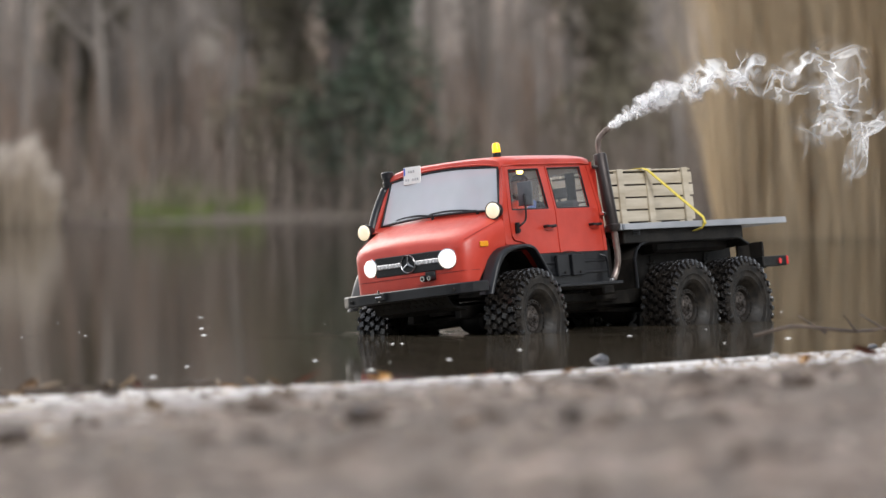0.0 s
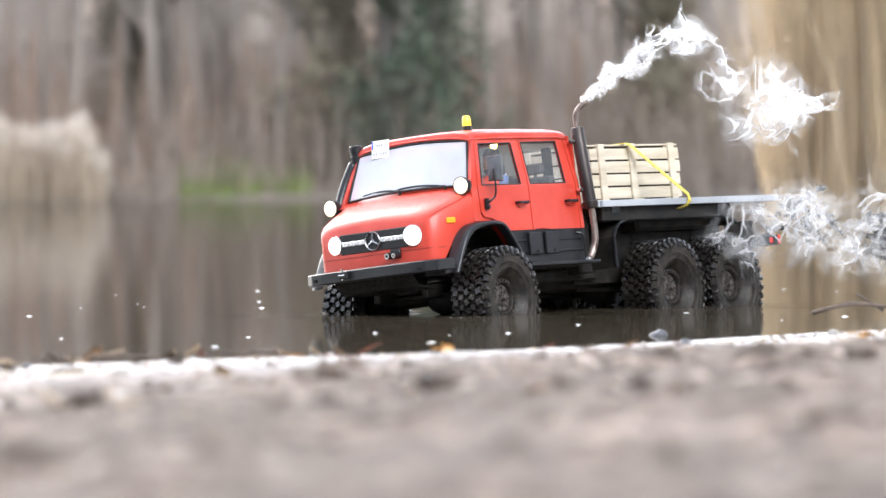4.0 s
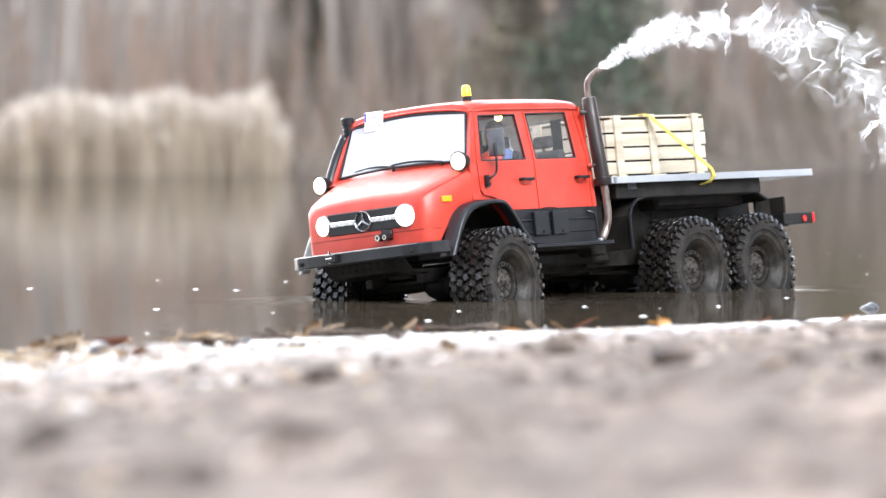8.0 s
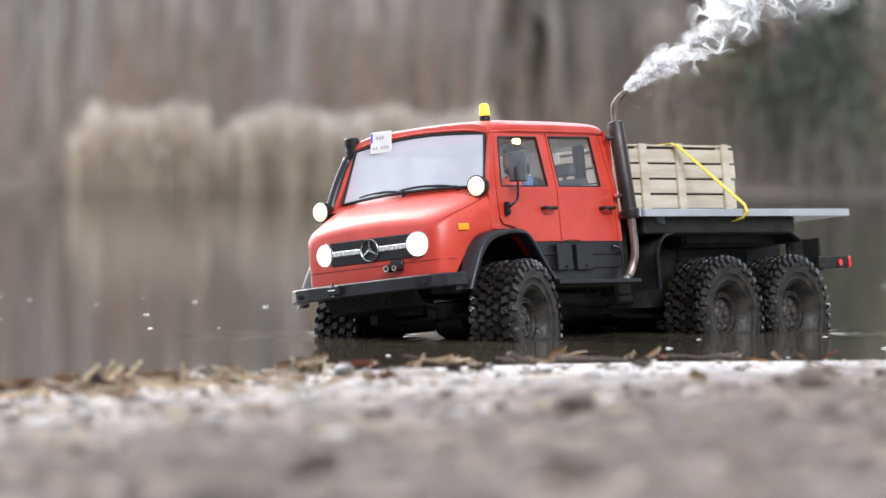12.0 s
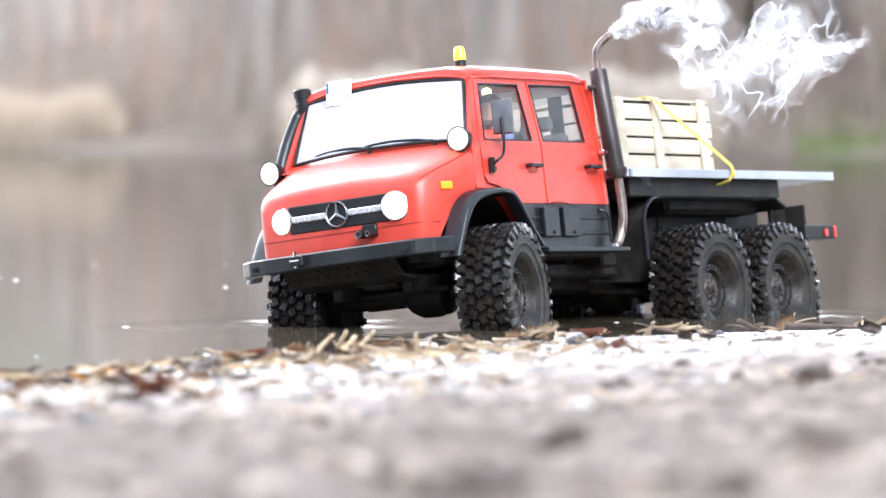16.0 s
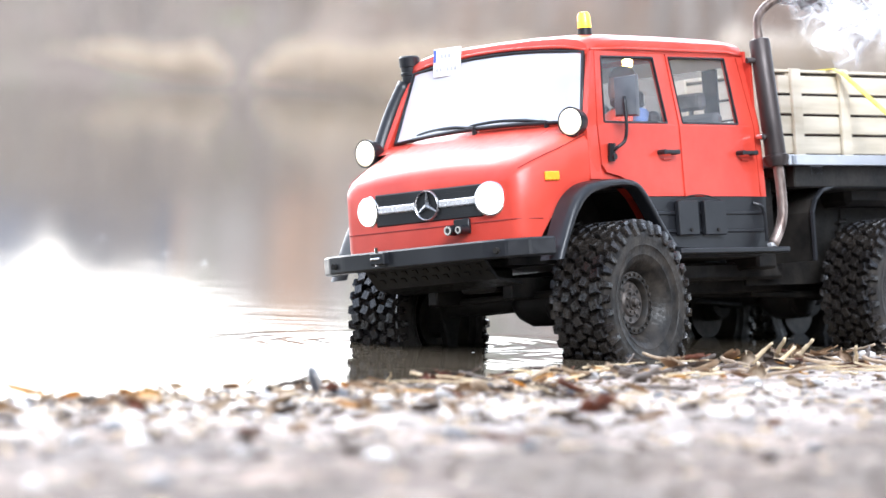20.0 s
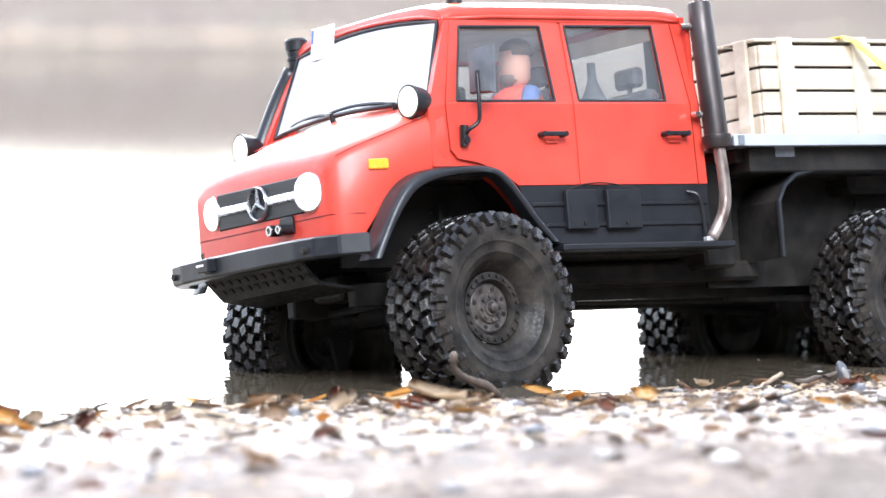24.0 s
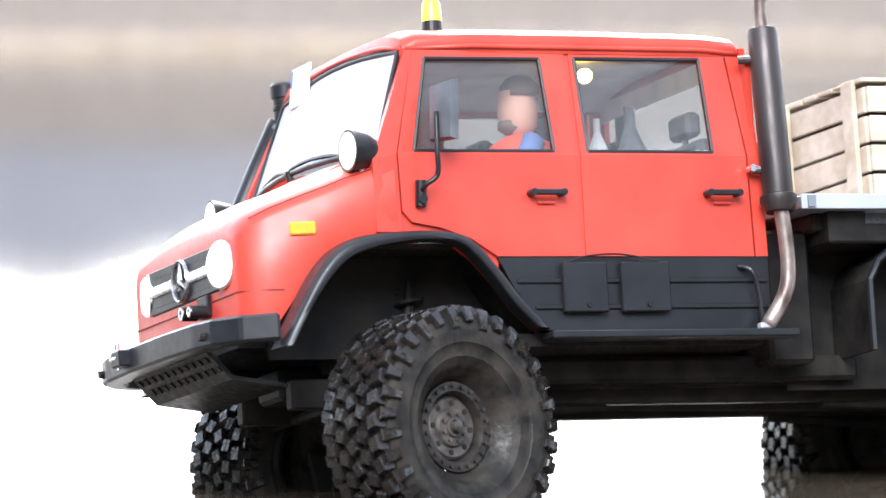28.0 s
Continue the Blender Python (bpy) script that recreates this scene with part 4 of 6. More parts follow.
def build_bed():
    deck = part("deck", box((-0.548, -0.1000, 0.0925), (-0.1870, 0.1000, 0.0990), 0.0006), ALU, truck, "flat grey deck")
    part("deck_edge", box((-0.5485, 0.0998, 0.0922), (-0.1865, 0.1012, 0.0993), 0.0003), DECKEDGE, deck)
    part("deck_bracket", box((-0.1935, 0.1005, 0.0930), (-0.1895, 0.1025, 0.0985)), ALU, deck)
    part("deck_bracket", box((-0.240, 0.083, 0.0865), (-0.225, 0.092, 0.0925)), ALU, deck)
    part("subframe", joined([box((-0.4700, -0.085, 0.0840), (-0.2000, 0.085, 0.0925), 0.001), box((-0.44, -0.080, 0.070), (-0.22, 0.02, 0.085)), box((-0.46, 0.040, 0.066), (-0.30, 0.072, 0.0845), 0.004), box((-0.462, -0.092, 0.0772), (-0.205, 0.092, 0.0926), 0.001)]), DARK, truck)
    for s in (1, -1):
        a, c = min(s * 0.050, s * 0.0900), max(s * 0.050, s * 0.0900)
        pts = [(-0.226, 0.026), (-0.226, 0.060), (-0.231, 0.069), (-0.240, 0.0755), (-0.254, 0.0785), (-0.455, 0.0785), (-0.474, 0.070)]
        b = bmesh.new()
        rows = [[b.verts.new((x, y, z)) for y in (a, c)] for x, z in pts]
        for r0, r1 in zip(rows, rows[1:]):
            b.faces.new((r0[0], r0[1], r1[1], r1[0]))
        bmesh.ops.recalc_face_normals(b, faces=b.faces[:])
        bmesh.ops.solidify(b, geom=b.faces[:], thickness=0.002)
        guard = part("mudguard", b, DARK, truck, "black bent mudguard")
        part("guard_rim", tube([(x, s * 0.0900, z) for x, z in pts], 0.0018, 6), BLACK, guard)
        part("side_tank", box((-0.2030, min(s * 0.045, s * 0.074), 0.022), (-0.1790, max(s * 0.045, s * 0.074), 0.086), 0.002), DARK, truck)
        fl = part("mud_flap", joined([box((-0.4990, min(s * 0.074, s * 0.096), 0.0400), (-0.4960, max(s * 0.074, s * 0.096), 0.0715), 0.0006), box((-0.4985, min(s * 0.074, s * 0.078), 0.040), (-0.470, max(s * 0.074, s * 0.078), 0.0715), 0.0006), box((-0.4985, min(s * 0.074, s * 0.096), 0.040), (-0.470, max(s * 0.074, s * 0.096), 0.043))]), DARK, truck)
        beam = part("rear_beam", box((-0.5440, min(s * 0.082, s * 0.0985), 0.0415), (-0.4900, max(s * 0.082, s * 0.0985), 0.0535), 0.0008), SKID, truck)
        part("tail_light", box((-0.5480, min(s * 0.082, s * 0.0990), 0.0425), (-0.5435, max(s * 0.082, s * 0.0990), 0.0530), 0.0008), REDLENS, beam, "red tail light")
        part("side_reflector", tube([(-0.528, s * 0.0980, 0.0470), (-0.528, s * 0.0995, 0.0470)], 0.0034, 12), REDLENS, beam, "round red reflector")
        part("chassis_rail", box((-0.505, s * 0.032 - 0.004, 0.008), (0.052, s * 0.032 + 0.004, 0.022), 0.001), DARK, truck)
        # Added dark plate, fills the shaded space behind the rear wheels.
        part("inner_guard", box((-0.500, s * 0.047 - 0.001, 0.012), (-0.200, s * 0.047 + 0.001, 0.085)), DARK, truck)
        part("lower_rail", box((-0.235, s * 0.050 - 0.006, 0.016), (-0.056, s * 0.050 + 0.006, 0.028), 0.002), DARK, truck)
    part("rear_crossbeam", box((-0.512, -0.09, 0.040), (-0.500, 0.09, 0.052), 0.001), DARK, truck)
    part("belly_plate", prism([(-0.045, 0.022), (-0.060, 0.0155), (-0.115, 0.0150), (-0.150, 0.0150), (-0.200, 0.0160), (-0.250, 0.017), (-0.250, 0.025), (-0.045, 0.028)], -0.040, 0.040, 0.001), DARK, truck)


def build_axles():
    for k, x in enumerate((0.0, -0.3174, -0.4352)):
        ax = part("axle", joined([tube([(x, -0.066, 0.008), (x, 0.066, 0.008)], 0.0068, 14), tube([(x, -0.068, 0.006), (x, -0.058, 0.006)], 0.012, 14), tube([(x, 0.058, 0.006), (x, 0.068, 0.006)], 0.012, 14), tube([(x, -0.084, 0.0), (x, -0.060, 0.0)], 0.0075, 12), tube([(x, 0.060, 0.0), (x, 0.084, 0.0)], 0.0075, 12)]), DARK, truck, smooth=35)
        dif = lathe([(-0.022, 0.007), (-0.017, 0.012), (-0.008, 0.0165), (0.006, 0.0170), (0.011, 0.0150), (0.013, 0.0158), (0.016, 0.0150), (0.019, 0.0085)], 18, "y")
        dif.transform(Matrix.Translation((x, 0.022 if k == 0 else 0.0, 0.0062)))
        part("differential", dif, DARK, ax, smooth=35)
        for s in (1, -1):
            if k == 0:
                part("knuckle", joined([prism([(x - 0.006, 0.016), (x + 0.006, 0.016), (x + 0.008, -0.004), (x + 0.003, -0.030), (x - 0.003, -0.030), (x - 0.008, -0.004)], min(s * 0.058, s * 0.064), max(s * 0.058, s * 0.064), 0.001), tube([(x, s * 0.060, -0.001), (x, s * 0.074, -0.001)], 0.011, 12)]), DARK, ax)
            top = (x - 0.006, s * 0.046, 0.066)
            low = (x + 0.002, s * 0.052, 0.004)
            part("damper", tube([low, (Vector(low) + Vector(top)) / 2, top], [0.0035, 0.0035, 0.0025], 10), DARK, ax)
            coil = [Vector(low).lerp(Vector(top), 0.12 + 0.8 * q / 70) + Vector((0.0062 * math.cos(q * 0.72), 0.0062 * math.sin(q * 0.72), 0)) for q in range(71)]
            part("spring", tube(coil, 0.0011, 5), DARK, ax)
            part("link_arm", tube([(x - 0.004, s * 0.040, 0.003), (x - (0.11 if k == 0 else -0.09), s * 0.030, 0.008)], 0.0028, 8), DARK, ax)
    part("tie_rod", tube([(0.026, -0.055, 0.010), (0.026, 0.055, 0.010)], 0.0024, 8), DARK, truck)
    part("servo", box((0.030, -0.008, 0.014), (0.052, 0.022, 0.030), 0.002), DARK, truck)
    part("drive_shaft", tube([(-0.015, 0.0, 0.009), (-0.12, 0.0, 0.012), (-0.30, 0.0, 0.009)], 0.0034, 8), DARK, truck)


def tyre_mesh():
    """A wide balloon tyre: the sidewalls bulge far out from the narrow rim."""
    half = [(0.0078, 0.0206), (0.0090, 0.0213), (0.0108, 0.0226), (0.0132, 0.0242), (0.0136, 0.0247), (0.0158, 0.0262), (0.0178, 0.0284), (0.0191, 0.0312), (0.0194, 0.0316), (0.0193, 0.0320), (0.0201, 0.0350), (0.0204, 0.0372), (0.0210, 0.0378), (0.0208, 0.0390), (0.0213, 0.0420), (0.0212, 0.0456), (0.0194, 0.0492), (0.0158, 0.0508), (0.0070, 0.0512)]
    return lathe([(-y, r) for y, r in half] + [(y, r) for y, r in reversed(half)], 72, "y", closed=True)


def tread_mesh():
    """Staggered tread blocks across the tyre, with shoulder lugs that reach down the sidewall."""
    b = bmesh.new()
    n = 33
    rnd = random.Random(3)

    def block(m, corners):
        """A block with a chamfered top: base ring, shoulder ring and top face."""
        vs = [b.verts.new(m @ Vector(p)) for p in corners]
        lo, hi = vs[:4], vs[4:]
        mid = [b.verts.new(p.co.lerp(q.co, 0.72)) for p, q in zip(lo, hi)]
        centre = sum((q.co for q in hi), Vector()) / 4
        for q in hi:
            q.co = q.co.lerp(centre, 0.16)
        for r0, r1 in ((lo, mid), (mid, hi)):
            for k in range(4):
                b.faces.new((r0[k], r0[(k + 1) % 4], r1[(k + 1) % 4], r1[k]))
        b.faces.new(hi)

    for k in range(n):
        a = 360 * k / n
        for y0, y1, da, tw, ln in ((0.0104, 0.0176, 0.0, 12, 0.0040), (0.0030, 0.0098, 0.5, -24, 0.0038), (-0.0038, 0.0024, 0.05, 22, 0.0038), (-0.0108, -0.0044, 0.55, -18, 0.0038), (-0.0182, -0.0114, 0.1, -12, 0.0040)):
            m = pose(0, 0, 0, 0, -(a + da * 360 / n + rnd.uniform(-0.7, 0.7)), 0) @ Matrix.Translation((0, (y0 + y1) / 2, 0)) @ pose(0, 0, 0, tw + rnd.uniform(-3, 3), 0, 0)
            h = (y1 - y0) / 2
            block(m, [(r, y, z) for r, sc in ((0.0500, 1.05), (0.0552, 0.92)) for y, z in ((-h * sc, -ln * sc), (h * sc, -ln * sc * 0.9), (h * sc, ln * sc), (-h * sc, ln * sc * 0.9))])
        for s in (1, -1):
            m = pose(0, 0, 0, 0, -(a + (0.35 if s > 0 else 0.6) * 360 / n), 0)
            lo = 0.0440 if k % 2 else 0.0466
            block(m, [(lo, s * 0.0208, -0.0026), (lo, s * 0.0208, 0.0026), (0.0515, s * 0.0160, 0.0037), (0.0515, s * 0.0160, -0.0037), (lo + 0.0006, s * 0.0234, -0.0016), (lo + 0.0006, s * 0.0234, 0.0016), (0.0548, s * 0.0204, 0.0028), (0.0548, s * 0.0204, -0.0028)])
    bmesh.ops.recalc_face_normals(b, faces=b.faces[:])
    return b


def wheel_parts():
    """Rim ring with its row of small bolts, the hub face, and the dark holes in it; all sunk deep in the tyre."""
    rim = lathe([(-0.0185, 0.0198), (-0.0160, 0.0180), (-0.0080, 0.0178), (0.0025, 0.0196), (0.0050, 0.0210), (0.0060, 0.0207), (0.0062, 0.0166), (0.0048, 0.0158), (0.0014, 0.0152), (0.0000, 0.0120)], 44, "y")
    for k in range(22):
        a = 2 * math.pi * k / 22
        c, s = math.cos(a), math.sin(a)
        tube([(0.0187 * c, 0.0054, 0.0187 * s), (0.0187 * c, 0.0076, 0.0187 * s)], 0.0011, 6, rim)
    hub = lathe([(-0.0030, 0.0148), (0.0022, 0.0146), (0.0032, 0.0134), (0.0028, 0.0094), (0.0044, 0.0084), (0.0046, 0.0048), (0.0058, 0.0044), (0.0060, 0.0034), (0.0056, 0.0030), (0.0084, 0.0026), (0.0090, 0.0014)], 36, "y")
    for k in range(8):
        a = 2 * math.pi * k / 8
        c, s = math.cos(a), math.sin(a)
        tube([(0.0066 * c, 0.0036, 0.0066 * s), (0.0066 * c, 0.0058, 0.0066 * s)], 0.0010, 6, hub)
    holes = bmesh.new()
    for k in range(8):
        a = 2 * math.pi * (k + 0.5) / 8
        c, s = math.cos(a), math.sin(a)
        tube([(0.0114 * c, 0.0014, 0.0114 * s), (0.0114 * c, 0.00335, 0.0114 * s)], 0.0014, 8, holes)
    for bm in (rim, hub, holes):
        bm.transform(Matrix.Translation((0, 0.0040, 0)))
    return rim, hub, holes


WHEELS = []


def build_wheels():
    tyre, (rim, hub, holes) = tyre_mesh(), wheel_parts()
    meshes = {}
    for x, y in ((0.0, 0.0868), (0.0, -0.0868), (-0.3174, 0.0868), (-0.3174, -0.0868), (-0.4352, 0.0868), (-0.4352, -0.0868)):
        w = new("wheel")
        w.parent = truck
        w.matrix_basis = pose(x, y, 0, 0, 0, 0 if y > 0 else 180)
        for name, bm, m, sm, lab in (("tyre", tyre, WALL, 38, "wet black rubber tyre"), ("tread", tread_mesh(), RUBBER, 50, "fine staggered tread blocks, wet"), ("rim", rim, RIM, 35, ""), ("hub", hub, HUBM, 35, "brownish metal hub"), ("hub_hole", holes, DARK, False, "")):
            if name not in meshes:
                o = meshes[name] = part(name, bm, m, w, lab, smooth=sm)
            else:
                o = new(name, meshes[name].data)
                o.parent = w
                if lab:
                    tagged(o, label=lab)
            if name == "tread":
                tagged(o, label=lab, kind="stuff")
        WHEELS.append((w, x, y))


def taller_cab(line=0.121, share=1.08):
    """Draws the cab out upwards above the belt line, so that windows and roof get their full height."""
    upper = ("roof", "rain_gutter", "windscreen_pillar", "front_door", "rear_door", "cab_corner", "door_gap", "window_pane", "window_seal", "windscreen", "screen_seal", "cab_rear_wall", "rear_lining", "rear_window", "headlining")
    for ob in truck.children_recursive:
        if ob.type == "MESH" and ob.name.split(".")[0] in upper:
            for v in ob.data.vertices:
                if v.co.z > line:
                    v.co.z = line + (v.co.z - line) * share
            ob.data.update()


build_cab()
taller_cab()
build_front()
cam.data.dof.focus_object = bpy.data.objects["headlight"]
build_exhaust()
build_bed()
build_axles()
build_wheels()

# ---------- load on the deck ----------
crate = new("wooden_crate")
tagged(crate, label="pale slatted wooden crate strapped on the truck deck", category="crate")
strap = new("tie_down_strap")
tagged(strap, label="bright yellow tie-down strap over the crate", category="strap")


def build_crate():
    x0, x1, y0, y1, zb = -0.4310, -0.2540, -0.050, 0.0480, 0.1000
    rnd = random.Random(4)
    for i in range(4):
        z = zb + 0.0050 + i * 0.0145
        for y in (y0, y1):
            d = rnd.uniform(-0.0005, 0.0005)
            part("slat", box((x0 + rnd.uniform(0, 0.0015), y - 0.0012 + d, z + rnd.uniform(-0.0003, 0.0003)), (x1 - rnd.uniform(0, 0.0015), y + 0.0012 + d, z + 0.0128), 0.0004), WOOD, crate)
        for x in (x0 + 0.001, x1 - 0.001):
            part("slat", box((x - 0.0012, y0 + 0.0015, z + rnd.uniform(-0.0003, 0.0003)), (x + 0.0012, y1 - 0.0015, z + 0.0128), 0.0004), WOOD, crate)
    for x in (x0 + 0.018, (x0 + x1) / 2 + 0.008, x1 - 0.020):
        for y in (y1 + 0.0026, y0 - 0.0026):
            part("batten", box((x - 0.0058, y - 0.0013, zb + 0.002), (x + 0.0058, y + 0.0013, zb + 0.0660 + rnd.uniform(0, 0.001)), 0.0004), WOOD, crate)
    for y in (y0 + 0.014, y1 - 0.014):
        for x in (x0 - 0.0016, x1 + 0.0016):
            part("batten", box((x - 0.0013, y - 0.0058, zb + 0.001), (x + 0.0013, y + 0.0058, zb + 0.0660), 0.0004), WOOD, crate)
    n = 6
    for i in range(n):
        a = y0 + (y1 - y0) * i / n
        part("lid_slat", box((x0 - 0.001, a + 0.0012, zb + 0.0636 + rnd.uniform(0, 0.0010)), (x1 + 0.001, a + (y1 - y0) / n - 0.0008, zb + 0.0658 + rnd.uniform(0, 0.0010)), 0.0004), WOOD, crate)
    for x in (x0 + 0.020, (x0 + x1) / 2, x1 - 0.020):
        part("bottom_batten", box((x - 0.014, y0, zb - 0.0005), (x + 0.014, y1, zb + 0.0046)), WOOD, crate)
        part("lid_batten", box((x - 0.0055, y0 + 0.002, zb + 0.0608), (x + 0.0055, y1 - 0.002, zb + 0.0635)), WOOD, crate)
    # Near-black block; the shade between the slats is put into its colour.
    part("crate_lining", box((x0 + 0.004, y0 + 0.004, zb + 0.005), (x1 - 0.004, y1 - 0.004, zb + 0.0600)), CRATE_SHADE, crate, "near-black block for the shade inside the crate")


def band(pts, width, thick, mat_, parent):
    """A flat strap of the given width through points."""
    b = bmesh.new()
    p = [Vector(q) for q in pts]
    rows = []
    for i, q in enumerate(p):
        d = (p[min(i + 1, len(p) - 1)] - p[max(i - 1, 0)]).normalized()
        side = (Vector((1, 0, 0)) - d * d.x).normalized()
        nrm = d.cross(side)
        rows.append([b.verts.new(q + side * (a * width / 2) + nrm * (c * thick / 2)) for a, c in ((-1, -1), (1, -1), (1, 1), (-1, 1))])
    for r0, r1 in zip(rows, rows[1:]):
        for k in range(4):
            b.faces.new((r0[k], r0[(k + 1) % 4], r1[(k + 1) % 4], r1[k]))
    b.faces.new(rows[0][::-1]), b.faces.new(rows[-1])
    bmesh.ops.recalc_face_normals(b, faces=b.faces[:])
    return part("band", b, mat_, parent)


build_crate()
band([(-0.300, -0.1035, 0.0800), (-0.300, -0.1035, 0.1000), (-0.306, -0.0540, 0.1665), (-0.322, 0.0515, 0.1668), (-0.3260, 0.0560, 0.1640), (-0.3620, 0.1020, 0.1030), (-0.3620, 0.1040, 0.0960), (-0.3600, 0.1000, 0.0905), (-0.350, 0.085, 0.0860)], 0.0058, 0.0008, STRAPM, strap)


# ---------- woods, reeds and grass on the far shore ----------
BARK = mat("bark", (0.20, 0.174, 0.153), (0.28, 0.246, 0.22), scale=1.2, rough=0.9, bump=0.02, bscale=6, stretch=(1, 1, 0.2))
TWIG = mat("twigs", (0.26, 0.224, 0.198), (0.36, 0.315, 0.28), scale=0.6, rough=0.9)
NEEDLE = mat("ivy_green", (0.035, 0.058, 0.036), (0.10, 0.115, 0.075), scale=1.2, rough=0.7)
OLIVE = mat("olive_scrub", (0.15, 0.130, 0.088), (0.25, 0.22, 0.155), scale=1.2, rough=0.8)
REED = mat("dry_reed", (0.42, 0.345, 0.262), (0.57, 0.483, 0.385), scale=1.6, rough=0.85, stretch=(1, 1, 0.15))
GOLD = mat("golden_reed", (0.49, 0.385, 0.255), (0.63, 0.525, 0.375), scale=1.6, rough=0.85, stretch=(1, 1, 0.15))
PLUME = mat("reed_plume", (0.46, 0.40, 0.34), (0.62, 0.56, 0.50), scale=6, rough=0.95)
BRUSH = mat("brushwood", (0.27, 0.222, 0.186), (0.37, 0.312, 0.27), scale=0.5, rough=0.95)
RUSTB = mat("rusty_saplings", (0.27, 0.180, 0.132), (0.36, 0.262, 0.205), scale=0.4, rough=0.95)
# Bark drawn paler and greyer, putting the haze of distance into its colour.
HAZEB = mat("haze_pale_saplings", (0.29, 0.26, 0.24), (0.39, 0.357, 0.333), scale=0.5, rough=0.95)
GRASSM = mat("bank_grass", (0.10, 0.16, 0.035), (0.20, 0.22, 0.07), scale=1.5, rough=0.9)
EYE = Vector((3.15, 2.22, 0))


def at_az(az, r):
    a = radians(az)
    return EYE.x + r * math.cos(a), EYE.y + r * math.sin(a)


def stand(x, y):
    return float(ground_height(np.array([x]), np.array([y]))[0][0])


def bare_tree(seed, h, ivy=None):
    """A leafless tree: tapered bent trunk, limbs that fork, and many thin twigs."""
    rnd = random.Random(seed)
    root = new("ivy_tree" if ivy else "tree")
    lean = Vector((rnd.uniform(-0.06, 0.06), rnd.uniform(-0.06, 0.06), 0))
    pts, p = [], Vector((0, 0, -0.3))
    for k in range(8):
        pts.append(p.copy())
        p = p + Vector((lean.x + rnd.uniform(-0.05, 0.05), lean.y + rnd.uniform(-0.05, 0.05), 1)) * (h / 7)
    r0 = h * rnd.uniform(0.007, 0.012)
    part("trunk", tube(pts, [r0 * (1.25 - 1.15 * k / 7) for k in range(8)], 8), BARK, root, smooth=True)
    b = bmesh.new()
    tips = []
    for k in range(20):
        t = rnd.uniform(0.22, 0.98)
        i = min(6, int(t * 7))
        s = pts[i].lerp(pts[i + 1], t * 7 - i)
        a, ln = rnd.uniform(0, 6.28), h * rnd.uniform(0.14, 0.30) * (1.15 - 0.6 * t)
        d = Vector((math.cos(a), math.sin(a), rnd.uniform(0.35, 1.1))).normalized()
        mid, end = s + d * ln * 0.5 + Vector((0, 0, ln * 0.06)), s + d * ln + Vector((0, 0, ln * 0.22))
        tube([s, mid, end], [r0 * 0.36 * (1.2 - t), r0 * 0.22 * (1.2 - t), r0 * 0.05], 4, b, False)
        for _ in range(5):
            q = s.lerp(end, rnd.uniform(0.3, 1.0))
            d2 = (d + Vector((rnd.uniform(-1, 1), rnd.uniform(-1, 1), rnd.uniform(-0.2, 0.9)))).normalized()
            e2 = q + d2 * ln * rnd.uniform(0.25, 0.55)
            tube([q, e2], [r0 * 0.10, r0 * 0.03], 3, b, False)
            tips.append(e2)
            for _ in range(3):
                d3 = (d2 + Vector((rnd.uniform(-1, 1), rnd.uniform(-1, 1), rnd.uniform(-0.3, 0.8)))).normalized()
                w = q.lerp(e2, rnd.uniform(0.2, 1))
                tube([w, w + d3 * ln * rnd.uniform(0.15, 0.35)], [r0 * 0.05, r0 * 0.02], 3, b, False)
    part("crown", b, TWIG, root)
    if ivy:
        b = bmesh.new()
        for _ in range(6500 if ivy is NEEDLE else 3600):
            t = rnd.random() ** 0.8
            i = min(6, int(t * 7))
            c = pts[i].lerp(pts[i + 1], t * 7 - i)
            a = rnd.uniform(0, 6.28)
            rr = h * 0.24 * (0.75 + 0.8 * noise.noise(Vector((math.cos(a) * 1.3, math.sin(a) * 1.3, t * 4.5))) + 0.35 * math.sin(t * 9)) * math.sqrt(rnd.random())
            c = c + Vector((rr * math.cos(a), rr * math.sin(a), rnd.uniform(-0.3, 0.3)))
            u, v = Vector((rnd.uniform(-1, 1), rnd.uniform(-1, 1), rnd.uniform(-1, 1))).normalized() * 0.13, Vector((rnd.uniform(-1, 1), rnd.uniform(-1, 1), rnd.uniform(-1, 1))).normalized() * 0.10
            b.faces.new([b.verts.new(c + x) for x in (u, v, -u, -v)])
        part("ivy_leaves", b, ivy, root, "dense small leaves")
        tagged(root, label="ivy-covered dark green tree at the water" if ivy is NEEDLE else "olive-brown scrubby tree thick with old leaves", category="tree")
    else:
        tagged(root, label="leafless grey-brown winter tree on the far shore", category="tree", group="trees of the far wood")
    return root


